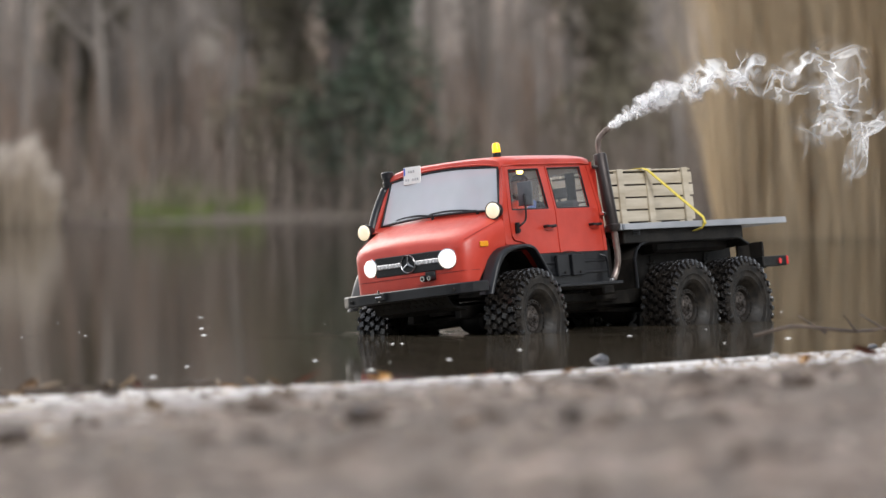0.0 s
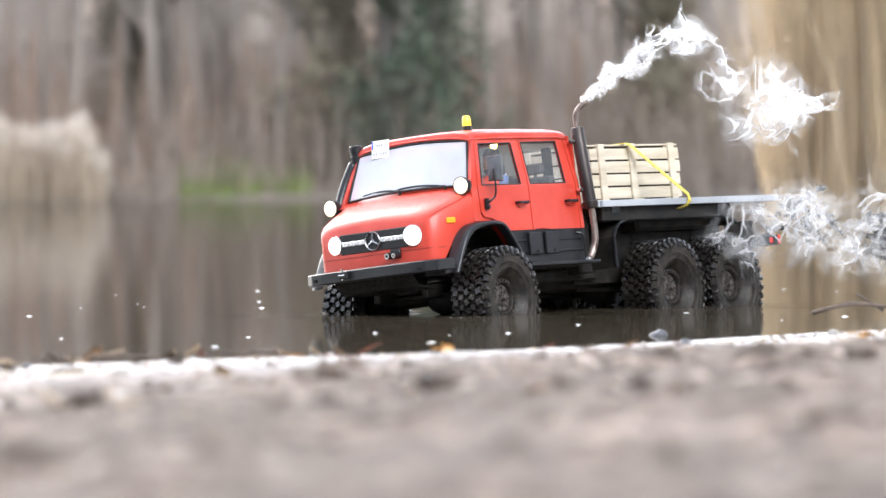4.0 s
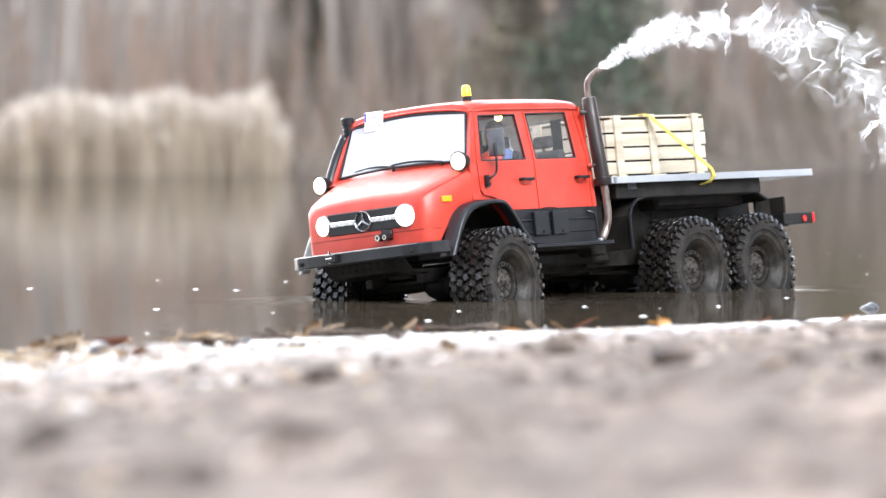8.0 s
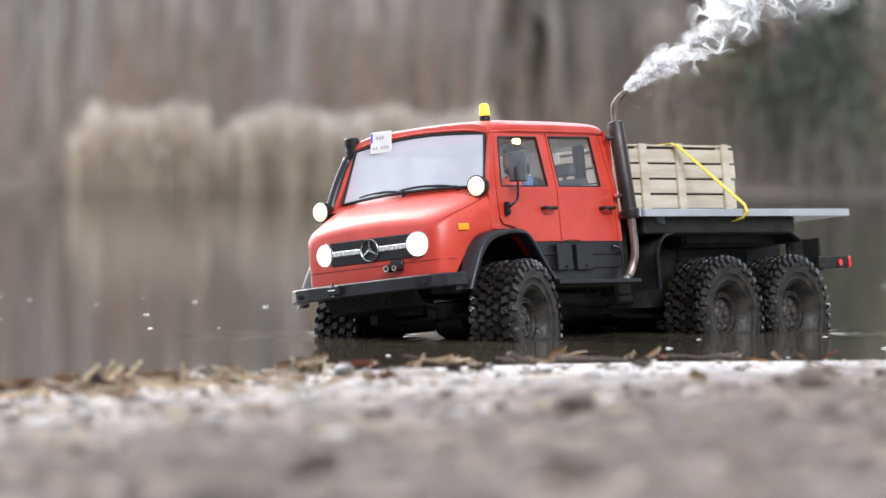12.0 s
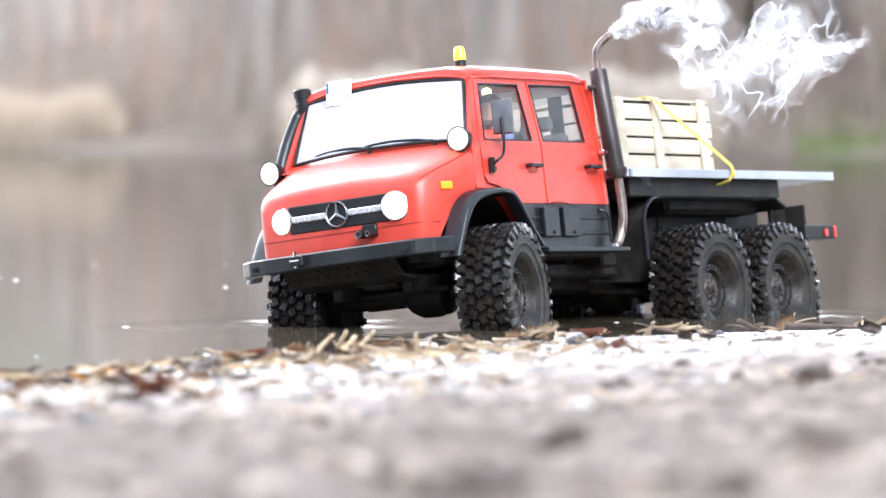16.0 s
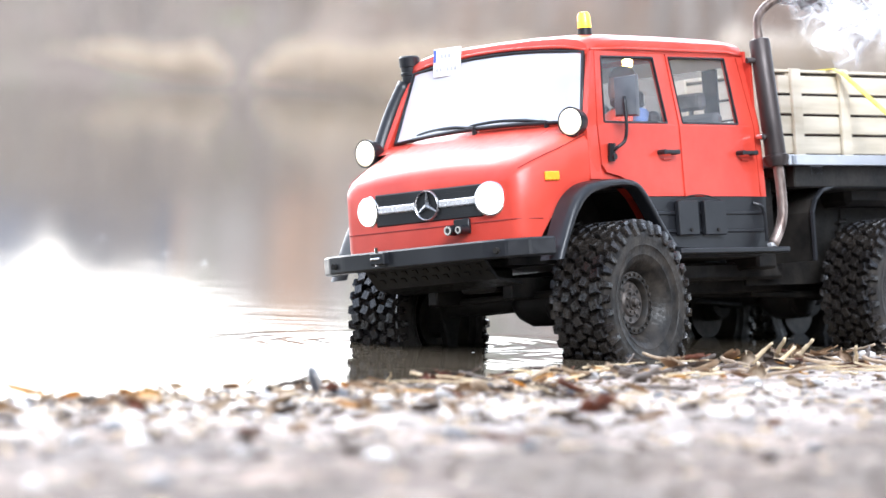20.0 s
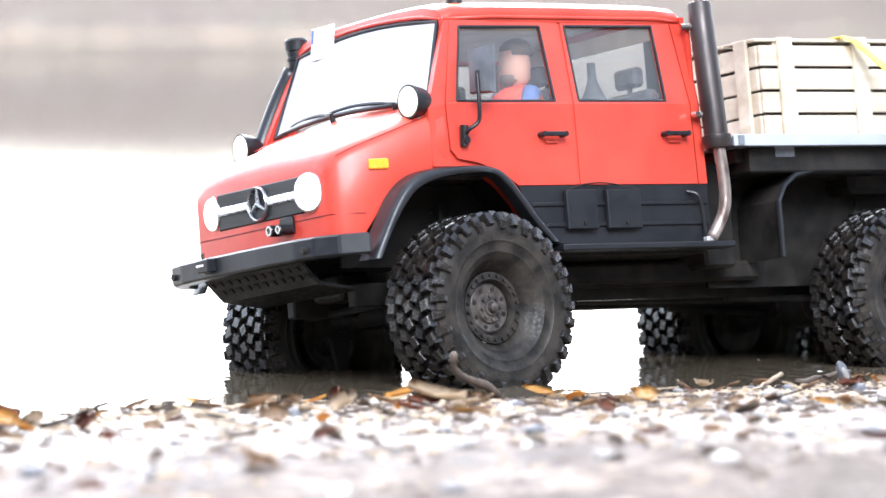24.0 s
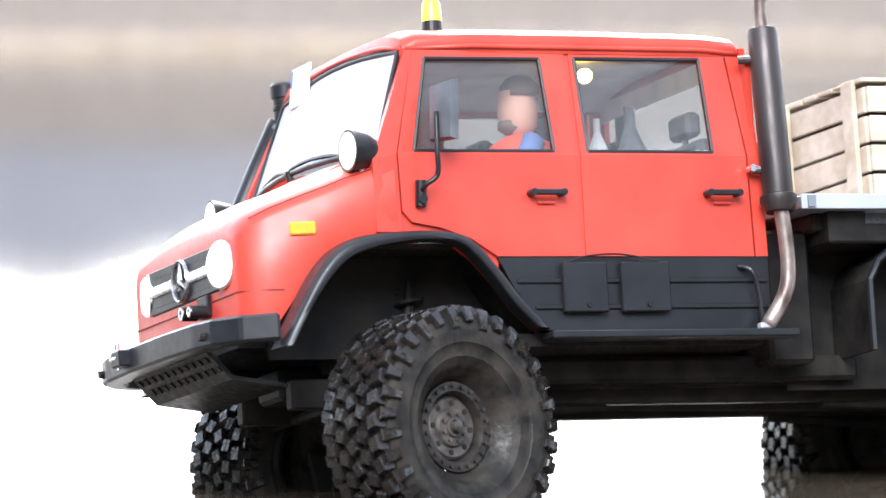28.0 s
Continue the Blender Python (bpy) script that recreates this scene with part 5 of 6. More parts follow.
def build_woods():
    rnd = random.Random(11)
    protos = [bare_tree(s, h) for s, h in ((1, 13), (2, 15), (3, 11), (4, 14), (5, 6.5), (6, 7.5), (7, 5.5))]
    spots, used = [], set()
    for k in range(250):
        az = rnd.uniform(-159, -124.5)
        deep = rnd.random() < 0.72
        spots.append((az, far_radius(az) + (rnd.uniform(12, 56) if deep else rnd.uniform(3, 12))))
    for k, (az, r) in enumerate(spots):
        x, y = at_az(az, r)
        m = Matrix.Translation((x, y, stand(x, y))) @ pose(0, 0, 0, 0, 0, rnd.uniform(0, 360))
        src = protos[k % 4 if az < -134 else 4 + k % 3]
        if src not in used:
            used.add(src)
            src.matrix_basis = m
        else:
            copy_thing(src, m)
    for seed, h, leaves, az, r in ((21, 9.0, NEEDLE, -144.2, 121), (22, 8.0, OLIVE, -143.3, 123), (23, 7.5, OLIVE, -147.2, 124), (25, 6.0, OLIVE, -140.7, 130)):
        bush = bare_tree(seed, h, leaves)
        x, y = at_az(az, r)
        bush.matrix_basis = Matrix.Translation((x, y, stand(x, y)))


def sticks(name, spots, material, label, category, kind="stuff"):
    """Many thin upright blades in one mesh; spots: (x, y, z, height, width, lean x, lean y, turn)."""
    s = np.array(spots)
    n = len(s)
    c, sn = np.cos(s[:, 7]), np.sin(s[:, 7])
    v = np.zeros((n, 6, 3))
    for k, (u, w, h) in enumerate(((-1, 1, 0), (1, 1, 0), (-1, 0.8, 0.55), (1, 0.8, 0.55), (-1, 0.12, 1), (1, 0.12, 1))):
        bend = h * h
        v[:, k, 0] = s[:, 0] + u * w * s[:, 4] / 2 * c + s[:, 5] * bend
        v[:, k, 1] = s[:, 1] + u * w * s[:, 4] / 2 * sn + s[:, 6] * bend
        v[:, k, 2] = s[:, 2] + s[:, 3] * h
    base = np.arange(n)[:, None] * 6
    f = np.concatenate([base + np.array([[0, 1, 3, 2]]), base + np.array([[2, 3, 5, 4]])])
    me = bpy.data.meshes.new(name)
    me.from_pydata(v.reshape(-1, 3).tolist(), [], f.tolist())
    me.materials.append(material)
    return tagged(new(name, me), label=label, category=category, kind=kind)


def build_reeds():
    rnd = random.Random(5)

    def bed(name, az0, az1, r_of, depth, n, h, label, width=0.045, tops=0, paint=REED):
        spots, heads = [], []
        for _ in range(n):
            az, d = rnd.uniform(az0, az1), rnd.uniform(0, depth)
            x, y = at_az(az, r_of(az) + d)
            edge = min(1, (az - az0) / 0.25, (az1 - az) / 0.25)
            hh = h * rnd.uniform(0.5, 1.14) * (0.55 + 0.45 * edge) * (1 + 0.07 * math.sin(az * 5.1))
            lx, ly, turn = rnd.uniform(-0.2, 0.2) * h * 0.5, rnd.uniform(-0.2, 0.2) * h * 0.5, rnd.uniform(0, 3.14)
            spots.append((x, y, -0.05, hh, width * rnd.uniform(0.6, 1.3), lx, ly, turn))
            if rnd.random() < tops:
                heads.append((x + lx, y + ly, hh - 0.18, 0.36, width * 3.0, rnd.uniform(-0.08, 0.08), rnd.uniform(-0.08, 0.08), turn))
        sticks(name, spots, paint, label, "reeds")
        if heads:
            sticks("reed_plumes", heads, PLUME, "pale feathery reed plumes", "reeds")

    edge = lambda az: far_radius(az) - 1.0
    bed("reed_bed", -136.9, -135.05, edge, 3.5, 3600, 1.8, "dense dry straw-coloured reeds in the water", tops=0.12)
    bed("reed_bed", -140.4, -136.85, edge, 3.5, 4600, 1.75, "thinner dry reeds with pale plumes", tops=0.3)
    bed("reed_bed", -133.15, -129.55, edge, 3.5, 5200, 1.75, "dense dry straw-coloured reeds in the water", 0.06)
    bed("reed_bed", -129.2, -126.8, edge, 3.5, 4200, 1.7, "dense dry straw-coloured reeds in the water", 0.07)
    bed("reed_bed", -126.6, -97.0, edge, 2.0, 5200, 1.0, "low pale reeds along the far waterline", 0.10)
    bed("reed_bed", -153.1, -148.6, lambda az: 18.0 + (az + 153.1) * 0.6, 3.4, 9000, 2.6, "tall golden-brown reeds close to the shore", 0.012, tops=0.08, paint=GOLD)
    for name, m, lab, n, lo, hi, az0, az1, near in (("brushwood", BRUSH, "bare brown brushwood under the far trees", 9000, 0.4, 3.0, -159, -130.2, 0.2), ("saplings", RUSTB, "thicket of thin rust-brown saplings", 4200, 1.2, 5.0, -159, -131, 5), ("saplings", HAZEB, "thicket of thin grey saplings", 3000, 2.0, 8.0, -159, -133, 9), ("saplings", HAZEB, "distant shore thicket, haze put into its pale grey colour", 2600, 0.3, 1.0, -131, -97, 1)):
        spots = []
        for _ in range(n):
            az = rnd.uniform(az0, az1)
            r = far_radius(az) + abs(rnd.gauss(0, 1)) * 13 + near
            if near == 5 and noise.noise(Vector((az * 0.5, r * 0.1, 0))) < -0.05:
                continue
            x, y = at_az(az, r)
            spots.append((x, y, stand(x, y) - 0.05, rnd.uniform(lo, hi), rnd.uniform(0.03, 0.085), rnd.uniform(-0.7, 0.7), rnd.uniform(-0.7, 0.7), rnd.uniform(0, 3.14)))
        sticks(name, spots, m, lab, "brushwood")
    spots = []
    for a0, a1, n, near, deep in ((-142.9, -141.3, 1700, 0.3, 9), (-146.2, -144.8, 1100, 18, 30)):
        for _ in range(n):
            az = rnd.uniform(a0, a1)
            x, y = at_az(az, far_radius(az) + rnd.uniform(near, deep))
            spots.append((x, y, stand(x, y), rnd.uniform(0.15, 0.5), 0.05, rnd.uniform(-0.1, 0.1), rnd.uniform(-0.1, 0.1), rnd.uniform(0, 3.14)))
    sticks("grass", spots, GRASSM, "green grass patches on the far bank", "grass")


def tint_patches(m, scale, one, two):
    """Broad patches of two other tones over a material's colour, as leaf litter and evergreen growth give."""
    n, l = m.node_tree.nodes, m.node_tree.links
    b = n["Principled BSDF"]
    src = b.inputs["Base Color"].links[0].from_socket
    geo, ns, rp, mx = n.new("ShaderNodeNewGeometry"), n.new("ShaderNodeTexNoise"), n.new("ShaderNodeValToRGB"), n.new("ShaderNodeMix")
    ns.inputs["Scale"].default_value, ns.inputs["Detail"].default_value = scale, 3.0
    rp.color_ramp.elements[0].position, rp.color_ramp.elements[0].color = 0.36, (*one, 1)
    rp.color_ramp.elements[1].position, rp.color_ramp.elements[1].color = 0.64, (*two, 1)
    rp.color_ramp.elements.new(0.5).color = (1, 1, 1, 1)
    mx.data_type, mx.blend_type = "RGBA", "MULTIPLY"
    mx.inputs[0].default_value = 1.0
    l.new(geo.outputs["Position"], ns.inputs["Vector"]), l.new(ns.outputs["Fac"], rp.inputs[0])
    l.new(src, mx.inputs[6]), l.new(rp.outputs[0], mx.inputs[7]), l.new(mx.outputs[2], b.inputs["Base Color"])


def build_backdrop():
    """The grey-brown depth of the wood on the slope behind the trees."""
    m = mat("wood_depth", (0.42, 0.368, 0.330), (0.62, 0.562, 0.515), scale=0.10, rough=1.0, stretch=(1, 1, 1.0), detail=4, lo=0.3, hi=0.7, spec=0.0)
    tint_patches(m, 0.055, (1.12, 0.86, 0.70), (0.80, 0.90, 0.72))
    rises = [(-165, 6.0), (-136, 5.6), (-133, 4.4), (-131, 3.2), (-129, 2.8), (-127.6, 2.6), (-127.1, 2.0), (-126.6, 2.45), (-124, 2.3), (-122, 1.8), (-119, 1.3), (-115, 1.0), (-111, 1.4), (-107, 2.5), (-98, 3.2), (-70, 4.0)]
    # This wood's blue-grey is distance haze put into the base colour.
    hazy = mat("haze_tinted_wood", (0.215, 0.219, 0.246), (0.285, 0.289, 0.316), scale=0.10, rough=1.0, stretch=(1, 1, 0.45), detail=4, lo=0.3, hi=0.7, spec=0.0)
    for a0, a1, paint, lab in ((-165, -128.6, m, "grey-brown winter wood in the distance"), (-128.6, -70, hazy, "wood far across the lake, haze put into its blue-grey colour")):
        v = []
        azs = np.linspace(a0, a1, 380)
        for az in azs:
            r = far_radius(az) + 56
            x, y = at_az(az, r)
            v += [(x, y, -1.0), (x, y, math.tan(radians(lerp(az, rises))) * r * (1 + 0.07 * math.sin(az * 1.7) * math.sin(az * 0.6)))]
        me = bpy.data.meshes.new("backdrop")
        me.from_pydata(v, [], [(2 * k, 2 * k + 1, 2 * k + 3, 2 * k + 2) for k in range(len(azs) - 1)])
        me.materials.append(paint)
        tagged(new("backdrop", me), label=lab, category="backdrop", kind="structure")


def see_through(m, share=0.4):
    """Lets light pass through thin dry blades."""
    n, l = m.node_tree.nodes, m.node_tree.links
    b, out = n["Principled BSDF"], n["Material Output"]
    tl, mx = n.new("ShaderNodeBsdfTranslucent"), n.new("ShaderNodeMixShader")
    mx.inputs[0].default_value = share
    l.new(b.inputs["Base Color"].links[0].from_socket, tl.inputs["Color"])
    l.new(b.outputs[0], mx.inputs[1]), l.new(tl.outputs[0], mx.inputs[2]), l.new(mx.outputs[0], out.inputs["Surface"])


see_through(REED)
see_through(GOLD)
see_through(PLUME)
for m in (BRUSH, RUSTB, HAZEB):
    see_through(m, 0.5)
build_backdrop()


def build_shade_wall():
    """Added dark wall on the land side, out of view, darkening the truck's reflections."""
    m = mat("shade_wall_dark", (0.035, 0.032, 0.026), (0.085, 0.075, 0.06), scale=0.5, rough=1.0, stretch=(1, 1, 0.3), detail=6, spec=0.0)
    rnd = random.Random(16)
    v = []
    azs = np.linspace(-38, 168, 260)
    for az in azs:
        r = 12.5 + 1.2 * math.sin(az * 0.11) + rnd.uniform(-0.2, 0.2)
        x, y = at_az(az, r)
        v += [(x, y, -0.5), (x, y, 5.2 + 0.8 * math.sin(az * 0.23) + 0.5 * math.sin(az * 0.71) + rnd.uniform(-0.3, 0.3))]
    me = bpy.data.meshes.new("backdrop")
    me.from_pydata(v, [], [(2 * k, 2 * k + 1, 2 * k + 3, 2 * k + 2) for k in range(len(azs) - 1)])
    me.materials.append(m)
    tagged(new("backdrop", me), label="added dark wall behind the shore, unseen, that dims reflections", category="backdrop", kind="structure")


build_shade_wall()
build_woods()
build_reeds()

# ---------- litter on the shore ----------
LEAF = [mat("dead_leaf_" + k, a, b, scale=70, rough=0.55, bump=0.0006, bscale=160) for k, a, b in (("russet", (0.10, 0.032, 0.018), (0.20, 0.07, 0.035)), ("brown", (0.20, 0.12, 0.065), (0.34, 0.22, 0.12)), ("tan", (0.32, 0.235, 0.155), (0.46, 0.36, 0.25)), ("amber", (0.46, 0.22, 0.045), (0.58, 0.33, 0.08)), ("dark", (0.05, 0.035, 0.028), (0.11, 0.075, 0.05)))]
STICKM = mat("dead_wood", (0.24, 0.17, 0.11), (0.48, 0.38, 0.27), scale=60, rough=0.8, bump=0.0005, stretch=(1, 1, 1))
WETSTICK = mat("wet_wood", (0.045, 0.032, 0.025), (0.12, 0.085, 0.06), scale=50, rough=0.65, bump=0.0004)
STRAW = mat("reed_straw", (0.50, 0.38, 0.22), (0.66, 0.54, 0.36), scale=60, rough=0.7)
PEBBLE = [mat("pebble_" + k, a, b, scale=90, rough=0.45, bump=0.0003) for k, a, b in (("slate", (0.05, 0.055, 0.065), (0.12, 0.12, 0.13)), ("grey", (0.20, 0.19, 0.18), (0.34, 0.32, 0.30)), ("pale", (0.45, 0.42, 0.38), (0.60, 0.57, 0.53)))]
ROCKM = mat("mossy_rock", (0.05, 0.045, 0.02), (0.22, 0.19, 0.11), scale=90, rough=0.75, bump=0.002, bscale=90)
CLOD = mat("damp_mud", (0.045, 0.031, 0.023), (0.13, 0.096, 0.074), scale=22, rough=0.75, bump=0.0012, bscale=160, lo=0.4, hi=0.6)
PALECLOD = mat("dry_sand_lump", (0.22, 0.168, 0.135), (0.44, 0.37, 0.32), scale=40, rough=0.9, bump=0.0012, bscale=200, lo=0.4, hi=0.6)
FOAM = mat("foam", (0.80, 0.80, 0.78), (0.9, 0.9, 0.88), rough=0.6)


def sand_z(x, y):
    """Height of the shore's surface at a place, from the ground's own mesh."""
    hit, loc, *_ = GROUND.ray_cast(Vector((x, y, 1.0)), Vector((0, 0, -1)))
    return loc.z if hit else 0.0


GROUND = bpy.data.objects["ground"]


def leaf_mesh(seed, ln, wd):
    rnd = random.Random(seed)
    b = bmesh.new()
    rows, curl, twist = [], rnd.uniform(0.2, 1.0), rnd.uniform(-0.5, 0.5)
    for i in range(7):
        u = i / 6
        w = wd * math.sin(math.pi * min(0.97, u * 0.93 + 0.04)) ** 0.75 * (1 + 0.16 * (i % 2))
        row = []
        for k in (-1, -0.5, 0, 0.5, 1):
            z = ln * (0.30 * curl * (u - 0.5) ** 2 + 0.16 * k * k * curl) + ln * 0.08 * twist * k * u
            row.append(b.verts.new(((u - 0.5) * ln, k * w / 2, z)))
        rows.append(row)
    for r0, r1 in zip(rows, rows[1:]):
        for k in range(4):
            b.faces.new((r0[k], r1[k], r1[k + 1], r0[k + 1]))
    bmesh.ops.solidify(b, geom=b.faces[:], thickness=0.0004)
    tube([(ln * 0.5, 0, rows[-1][2].co.z), (ln * 0.72, 0, rows[-1][2].co.z + ln * 0.05)], 0.0005, 4, b)
    return b


def stone_bm(seed, sx, sy, sz, rough=0.12):
    b = bmesh.new()
    bmesh.ops.create_icosphere(b, subdivisions=3, radius=1.0)
    off = Vector((seed * 3.1, seed * 1.7, seed))
    for v in b.verts:
        k = 1 + rough * (noise.noise(v.co * 1.4 + off) + 0.5 * noise.noise(v.co * 3.3 + off))
        v.co = Vector((v.co.x * sx, v.co.y * sy, v.co.z * sz)) * k
    return b


def stick_bm(seed, ln, r, bend=0.1):
    rnd = random.Random(seed)
    pts = [Vector(((k / 6 - 0.5) * ln, rnd.uniform(-bend, bend) * ln * 0.3, rnd.uniform(0, bend) * ln * 0.3)) for k in range(7)]
    return tube(arc(pts, 2), [r * (1 - 0.55 * k / 12) * rnd.uniform(0.85, 1.15) for k in range(13)], 7)


def build_litter():
    rnd = random.Random(8)
    shore = lambda x: lerp(x, SHORE)

    def place(ob, x, y, dz, rx=0, ry=0, rz=0):
        ob.matrix_basis = Matrix.Translation((x, y, sand_z(x, y) + dz)) @ pose(0, 0, 0, rx, ry, rz)
        return ob

    kinds = ("russet dead leaf, curled, on the sand", "brown dead leaf, curled, on the sand", "tan dead leaf, dry, on the sand", "amber leaf lying on the wet sand", "dark rotten leaf on the wet sand")
    meshes = {}
    for k in range(240):
        m = rnd.choice((0, 1, 1, 2, 2, 3, 4, 4))
        v = rnd.randrange(3)
        if (m, v) not in meshes:
            ob = part("dead_leaf", leaf_mesh(m * 10 + v, 0.011 + 0.004 * v, 0.006 + 0.002 * v), LEAF[m], None, smooth=True)
            meshes[m, v] = ob.data
        else:
            ob = new("dead_leaf", meshes[m, v])
        tagged(ob, label=kinds[m], category="leaf", group="dead leaves along the waterline")
        x = rnd.uniform(0.85, 2.35) if k < 210 else rnd.uniform(-0.8, 0.85)
        y = shore(x) + abs(rnd.gauss(0.03, 0.12)) + (0.015 if x > 0.8 else 0.18)
        place(ob, x, y, 0.003, rnd.uniform(-25, 25), rnd.uniform(-25, 25), rnd.uniform(0, 360))
    # the large curled russet leaf
    place(tagged(part("oak_leaf", leaf_mesh(77, 0.030, 0.020), LEAF[0], None, smooth=True), label="large curled russet oak leaf on the sand", category="leaf"), 1.610, 0.568, 0.006, 24, -14, 40)
    for x, y, ln, z, m, rz in ((0.690, -0.006, 0.030, 0.006, 2, 15), (0.556, 0.190, 0.030, 0.002, 4, 60), (1.768, 0.196, 0.026, 0.004, 3, 20), (1.686, 0.205, 0.024, 0.004, 3, 120), (1.680, 0.304, 0.026, 0.004, 3, 70), (0.72, 0.03, 0.034, 0.006, 2, 30), (1.795, 0.281, 0.032, 0.006, 2, 140), (1.472, 0.399, 0.020, 0.004, 0, 200), (1.511, 0.364, 0.024, 0.003, 1, 20), (1.86, 0.30, 0.030, 0.004, 2, 50), (1.93, 0.36, 0.028, 0.004, 1, 80), (1.60, 0.33, 0.026, 0.004, 4, 10), (1.99, 0.42, 0.030, 0.004, 2, 160), (2.05, 0.30, 0.026, 0.004, 3, 100)):
        place(tagged(part("dead_leaf", leaf_mesh(int(x * 1000), ln, ln * 0.5), LEAF[m], None, smooth=True), label=kinds[m], category="leaf"), x, y, z, 12, 10, rz)
    # larger leaves and splinters washed up along the middle of the shore
    for k in range(64):
        x = rnd.uniform(0.25, 1.15)
        y = shore(x) + abs(rnd.gauss(0.02, 0.07)) + 0.012
        m = rnd.choice((0, 1, 2, 2, 4, 4))
        if k % 3:
            ob = part("dead_leaf", leaf_mesh(200 + k, rnd.uniform(0.012, 0.026), rnd.uniform(0.007, 0.013)), LEAF[m], None, smooth=True)
            tagged(ob, label=kinds[m], category="leaf", group="dead leaves along the waterline")
        else:
            ob = part("stick", stick_bm(200 + k, rnd.uniform(0.02, 0.05), rnd.uniform(0.0012, 0.0026)), (STICKM, WETSTICK)[k % 2], None, smooth=True)
            tagged(ob, label=("dry brown stick", "wet dark stick")[k % 2] + " lying on the shore sand", category="stick", group="sticks on the shore")
        place(ob, x, y, 0.004, rnd.uniform(-25, 25), rnd.uniform(-25, 25), rnd.uniform(0, 360))
    # scraps of leaf spread over the open shore where the truck comes nearest
    scraps = bmesh.new()
    for k in range(170):
        x = rnd.uniform(1.30, 2.45)
        y = shore(x) + rnd.uniform(0.02, 0.55)
        q = leaf_mesh(400 + k, rnd.uniform(0.007, 0.017), rnd.uniform(0.005, 0.010))
        tone = rnd.choice((0, 1, 1, 2, 4, 4, 4))
        for face in q.faces:
            face.material_index = tone
        q.transform(Matrix.Translation((x, y, sand_z(x, y) + 0.003)) @ pose(0, 0, 0, rnd.uniform(-22, 22), rnd.uniform(-22, 22), rnd.uniform(0, 360)))
        join(scraps, q)
    tagged(part("leaf_scraps", scraps, LEAF, None, smooth=True), label="brown and russet scraps of leaf on the sand", category="litter", kind="stuff")
    # sticks and straws
    meshes = {}
    for k in range(84):
        v = k % 7
        long_ = v in (0, 1)
        if v not in meshes:
            ob = part("stick", stick_bm(v, (0.055, 0.045, 0.03, 0.04, 0.024, 0.024, 0.05)[v], (0.0014, 0.0010, 0.0013, 0.0008, 0.0010, 0.0016, 0.0007)[v]), (STICKM, STRAW, WETSTICK, STRAW, STICKM, WETSTICK, STRAW)[v], None, smooth=True)
            meshes[v] = ob.data
        else:
            ob = new("stick", meshes[v])
        tagged(ob, label=("dry brown stick", "pale reed straw", "wet dark stick", "pale reed straw", "dry brown twig", "wet dark stub of wood", "thin pale reed straw")[v] + " lying on the shore sand", category="stick", group="sticks on the shore")
        if k < 54:
            x, y = rnd.gauss(1.17, 0.15), 0
            y = shore(x) + abs(rnd.gauss(0.12, 0.07))
        else:
            x = rnd.uniform(0.7, 2.4)
            y = shore(x) + abs(rnd.gauss(0.05, 0.18)) + 0.01
        place(ob, x, y, 0.002 + (0.002 if k < 40 else 0), 0, rnd.uniform(-9, 9) - (14 if k % 9 == 0 else 0), rnd.uniform(0, 360))
    tw = tagged(part("curved_twig", tube(arc([(0.024, 0.002, -0.004), (0.011, 0, 0.002), (0.0, 0, 0.005), (-0.011, 0.002, 0.009), (-0.018, 0.002, 0.015), (-0.020, 0.0, 0.022)]), [0.0026] * 10 + [0.0022] * 8 + [0.0017] * 4 + [0.0024] * 3 + [0.0016], 9), WETSTICK, None, smooth=True), label="dark curved twig rising from the waterline", category="twig")
    place(tw, 1.725, 0.200, 0.006, 0, 0, 205)
    place(tagged(part("driftwood", stick_bm(31, 0.07, 0.0028, 0.12), WETSTICK, None, smooth=True), label="dark splintered piece of driftwood", category="stick"), 1.330, 0.310, 0.006, 0, 6, 28)
    place(tagged(part("driftwood", stick_bm(33, 0.05, 0.0022, 0.10), WETSTICK, None, smooth=True), label="dark brown stick at the waterline", category="stick"), 1.500, 0.205, 0.004, 0, -5, 200)
    place(tagged(part("branch", joined([stick_bm(41, 0.20, 0.0022, 0.2)] + [tube([(-0.03 * k + 0.06, 0, 0.004), (-0.03 * k + 0.04, 0.02 * (1 if k % 2 else -1), 0.020)], [0.0014, 0.0006], 6) for k in range(4)]), WETSTICK, None, smooth=True), label="thin dark forked branch at the waterline", category="branch"), -0.600, 0.130, 0.012, 0, 0, 140)
    place(tagged(part("driftwood", stick_bm(35, 0.06, 0.0022, 0.1), WETSTICK, None, smooth=True), label="dark stick half in the water", category="stick"), 0.556, 0.150, 0.004, 0, 0, 140)
    for x, y, rz in ((0.970, 0.090, 100), (0.960, 0.060, 70), (1.030, 0.195, 40), (1.080, 0.178, 150), (1.040, 0.120, 110)):
        place(tagged(part("reed_stub", stick_bm(int(x * 77), 0.026, 0.0022, 0.08), STRAW, None, smooth=True), label="broken reed stub sticking out of the sand", category="reed"), x, y, 0.007, 0, -44, rz)
    # stones
    place(tagged(part("pebble", stone_bm(1, 0.012, 0.0075, 0.0055), PEBBLE[0], None, smooth=True), label="smooth dark slate pebble at the waterline", category="stone"), 0.785, 0.114, 0.003, 0, 0, 40)
    place(tagged(part("stone", stone_bm(2, 0.009, 0.008, 0.005, 0.5), PEBBLE[0], None, smooth=True), label="dark jagged stone at the water's edge", category="stone"), -0.415, -0.030, 0.006)
    sh = tagged(part("mussel_shell", stone_bm(5, 0.0045, 0.003, 0.009, 0.1), PEBBLE[0], None, smooth=True), label="upright mussel shell, dark with a white face", category="shell")
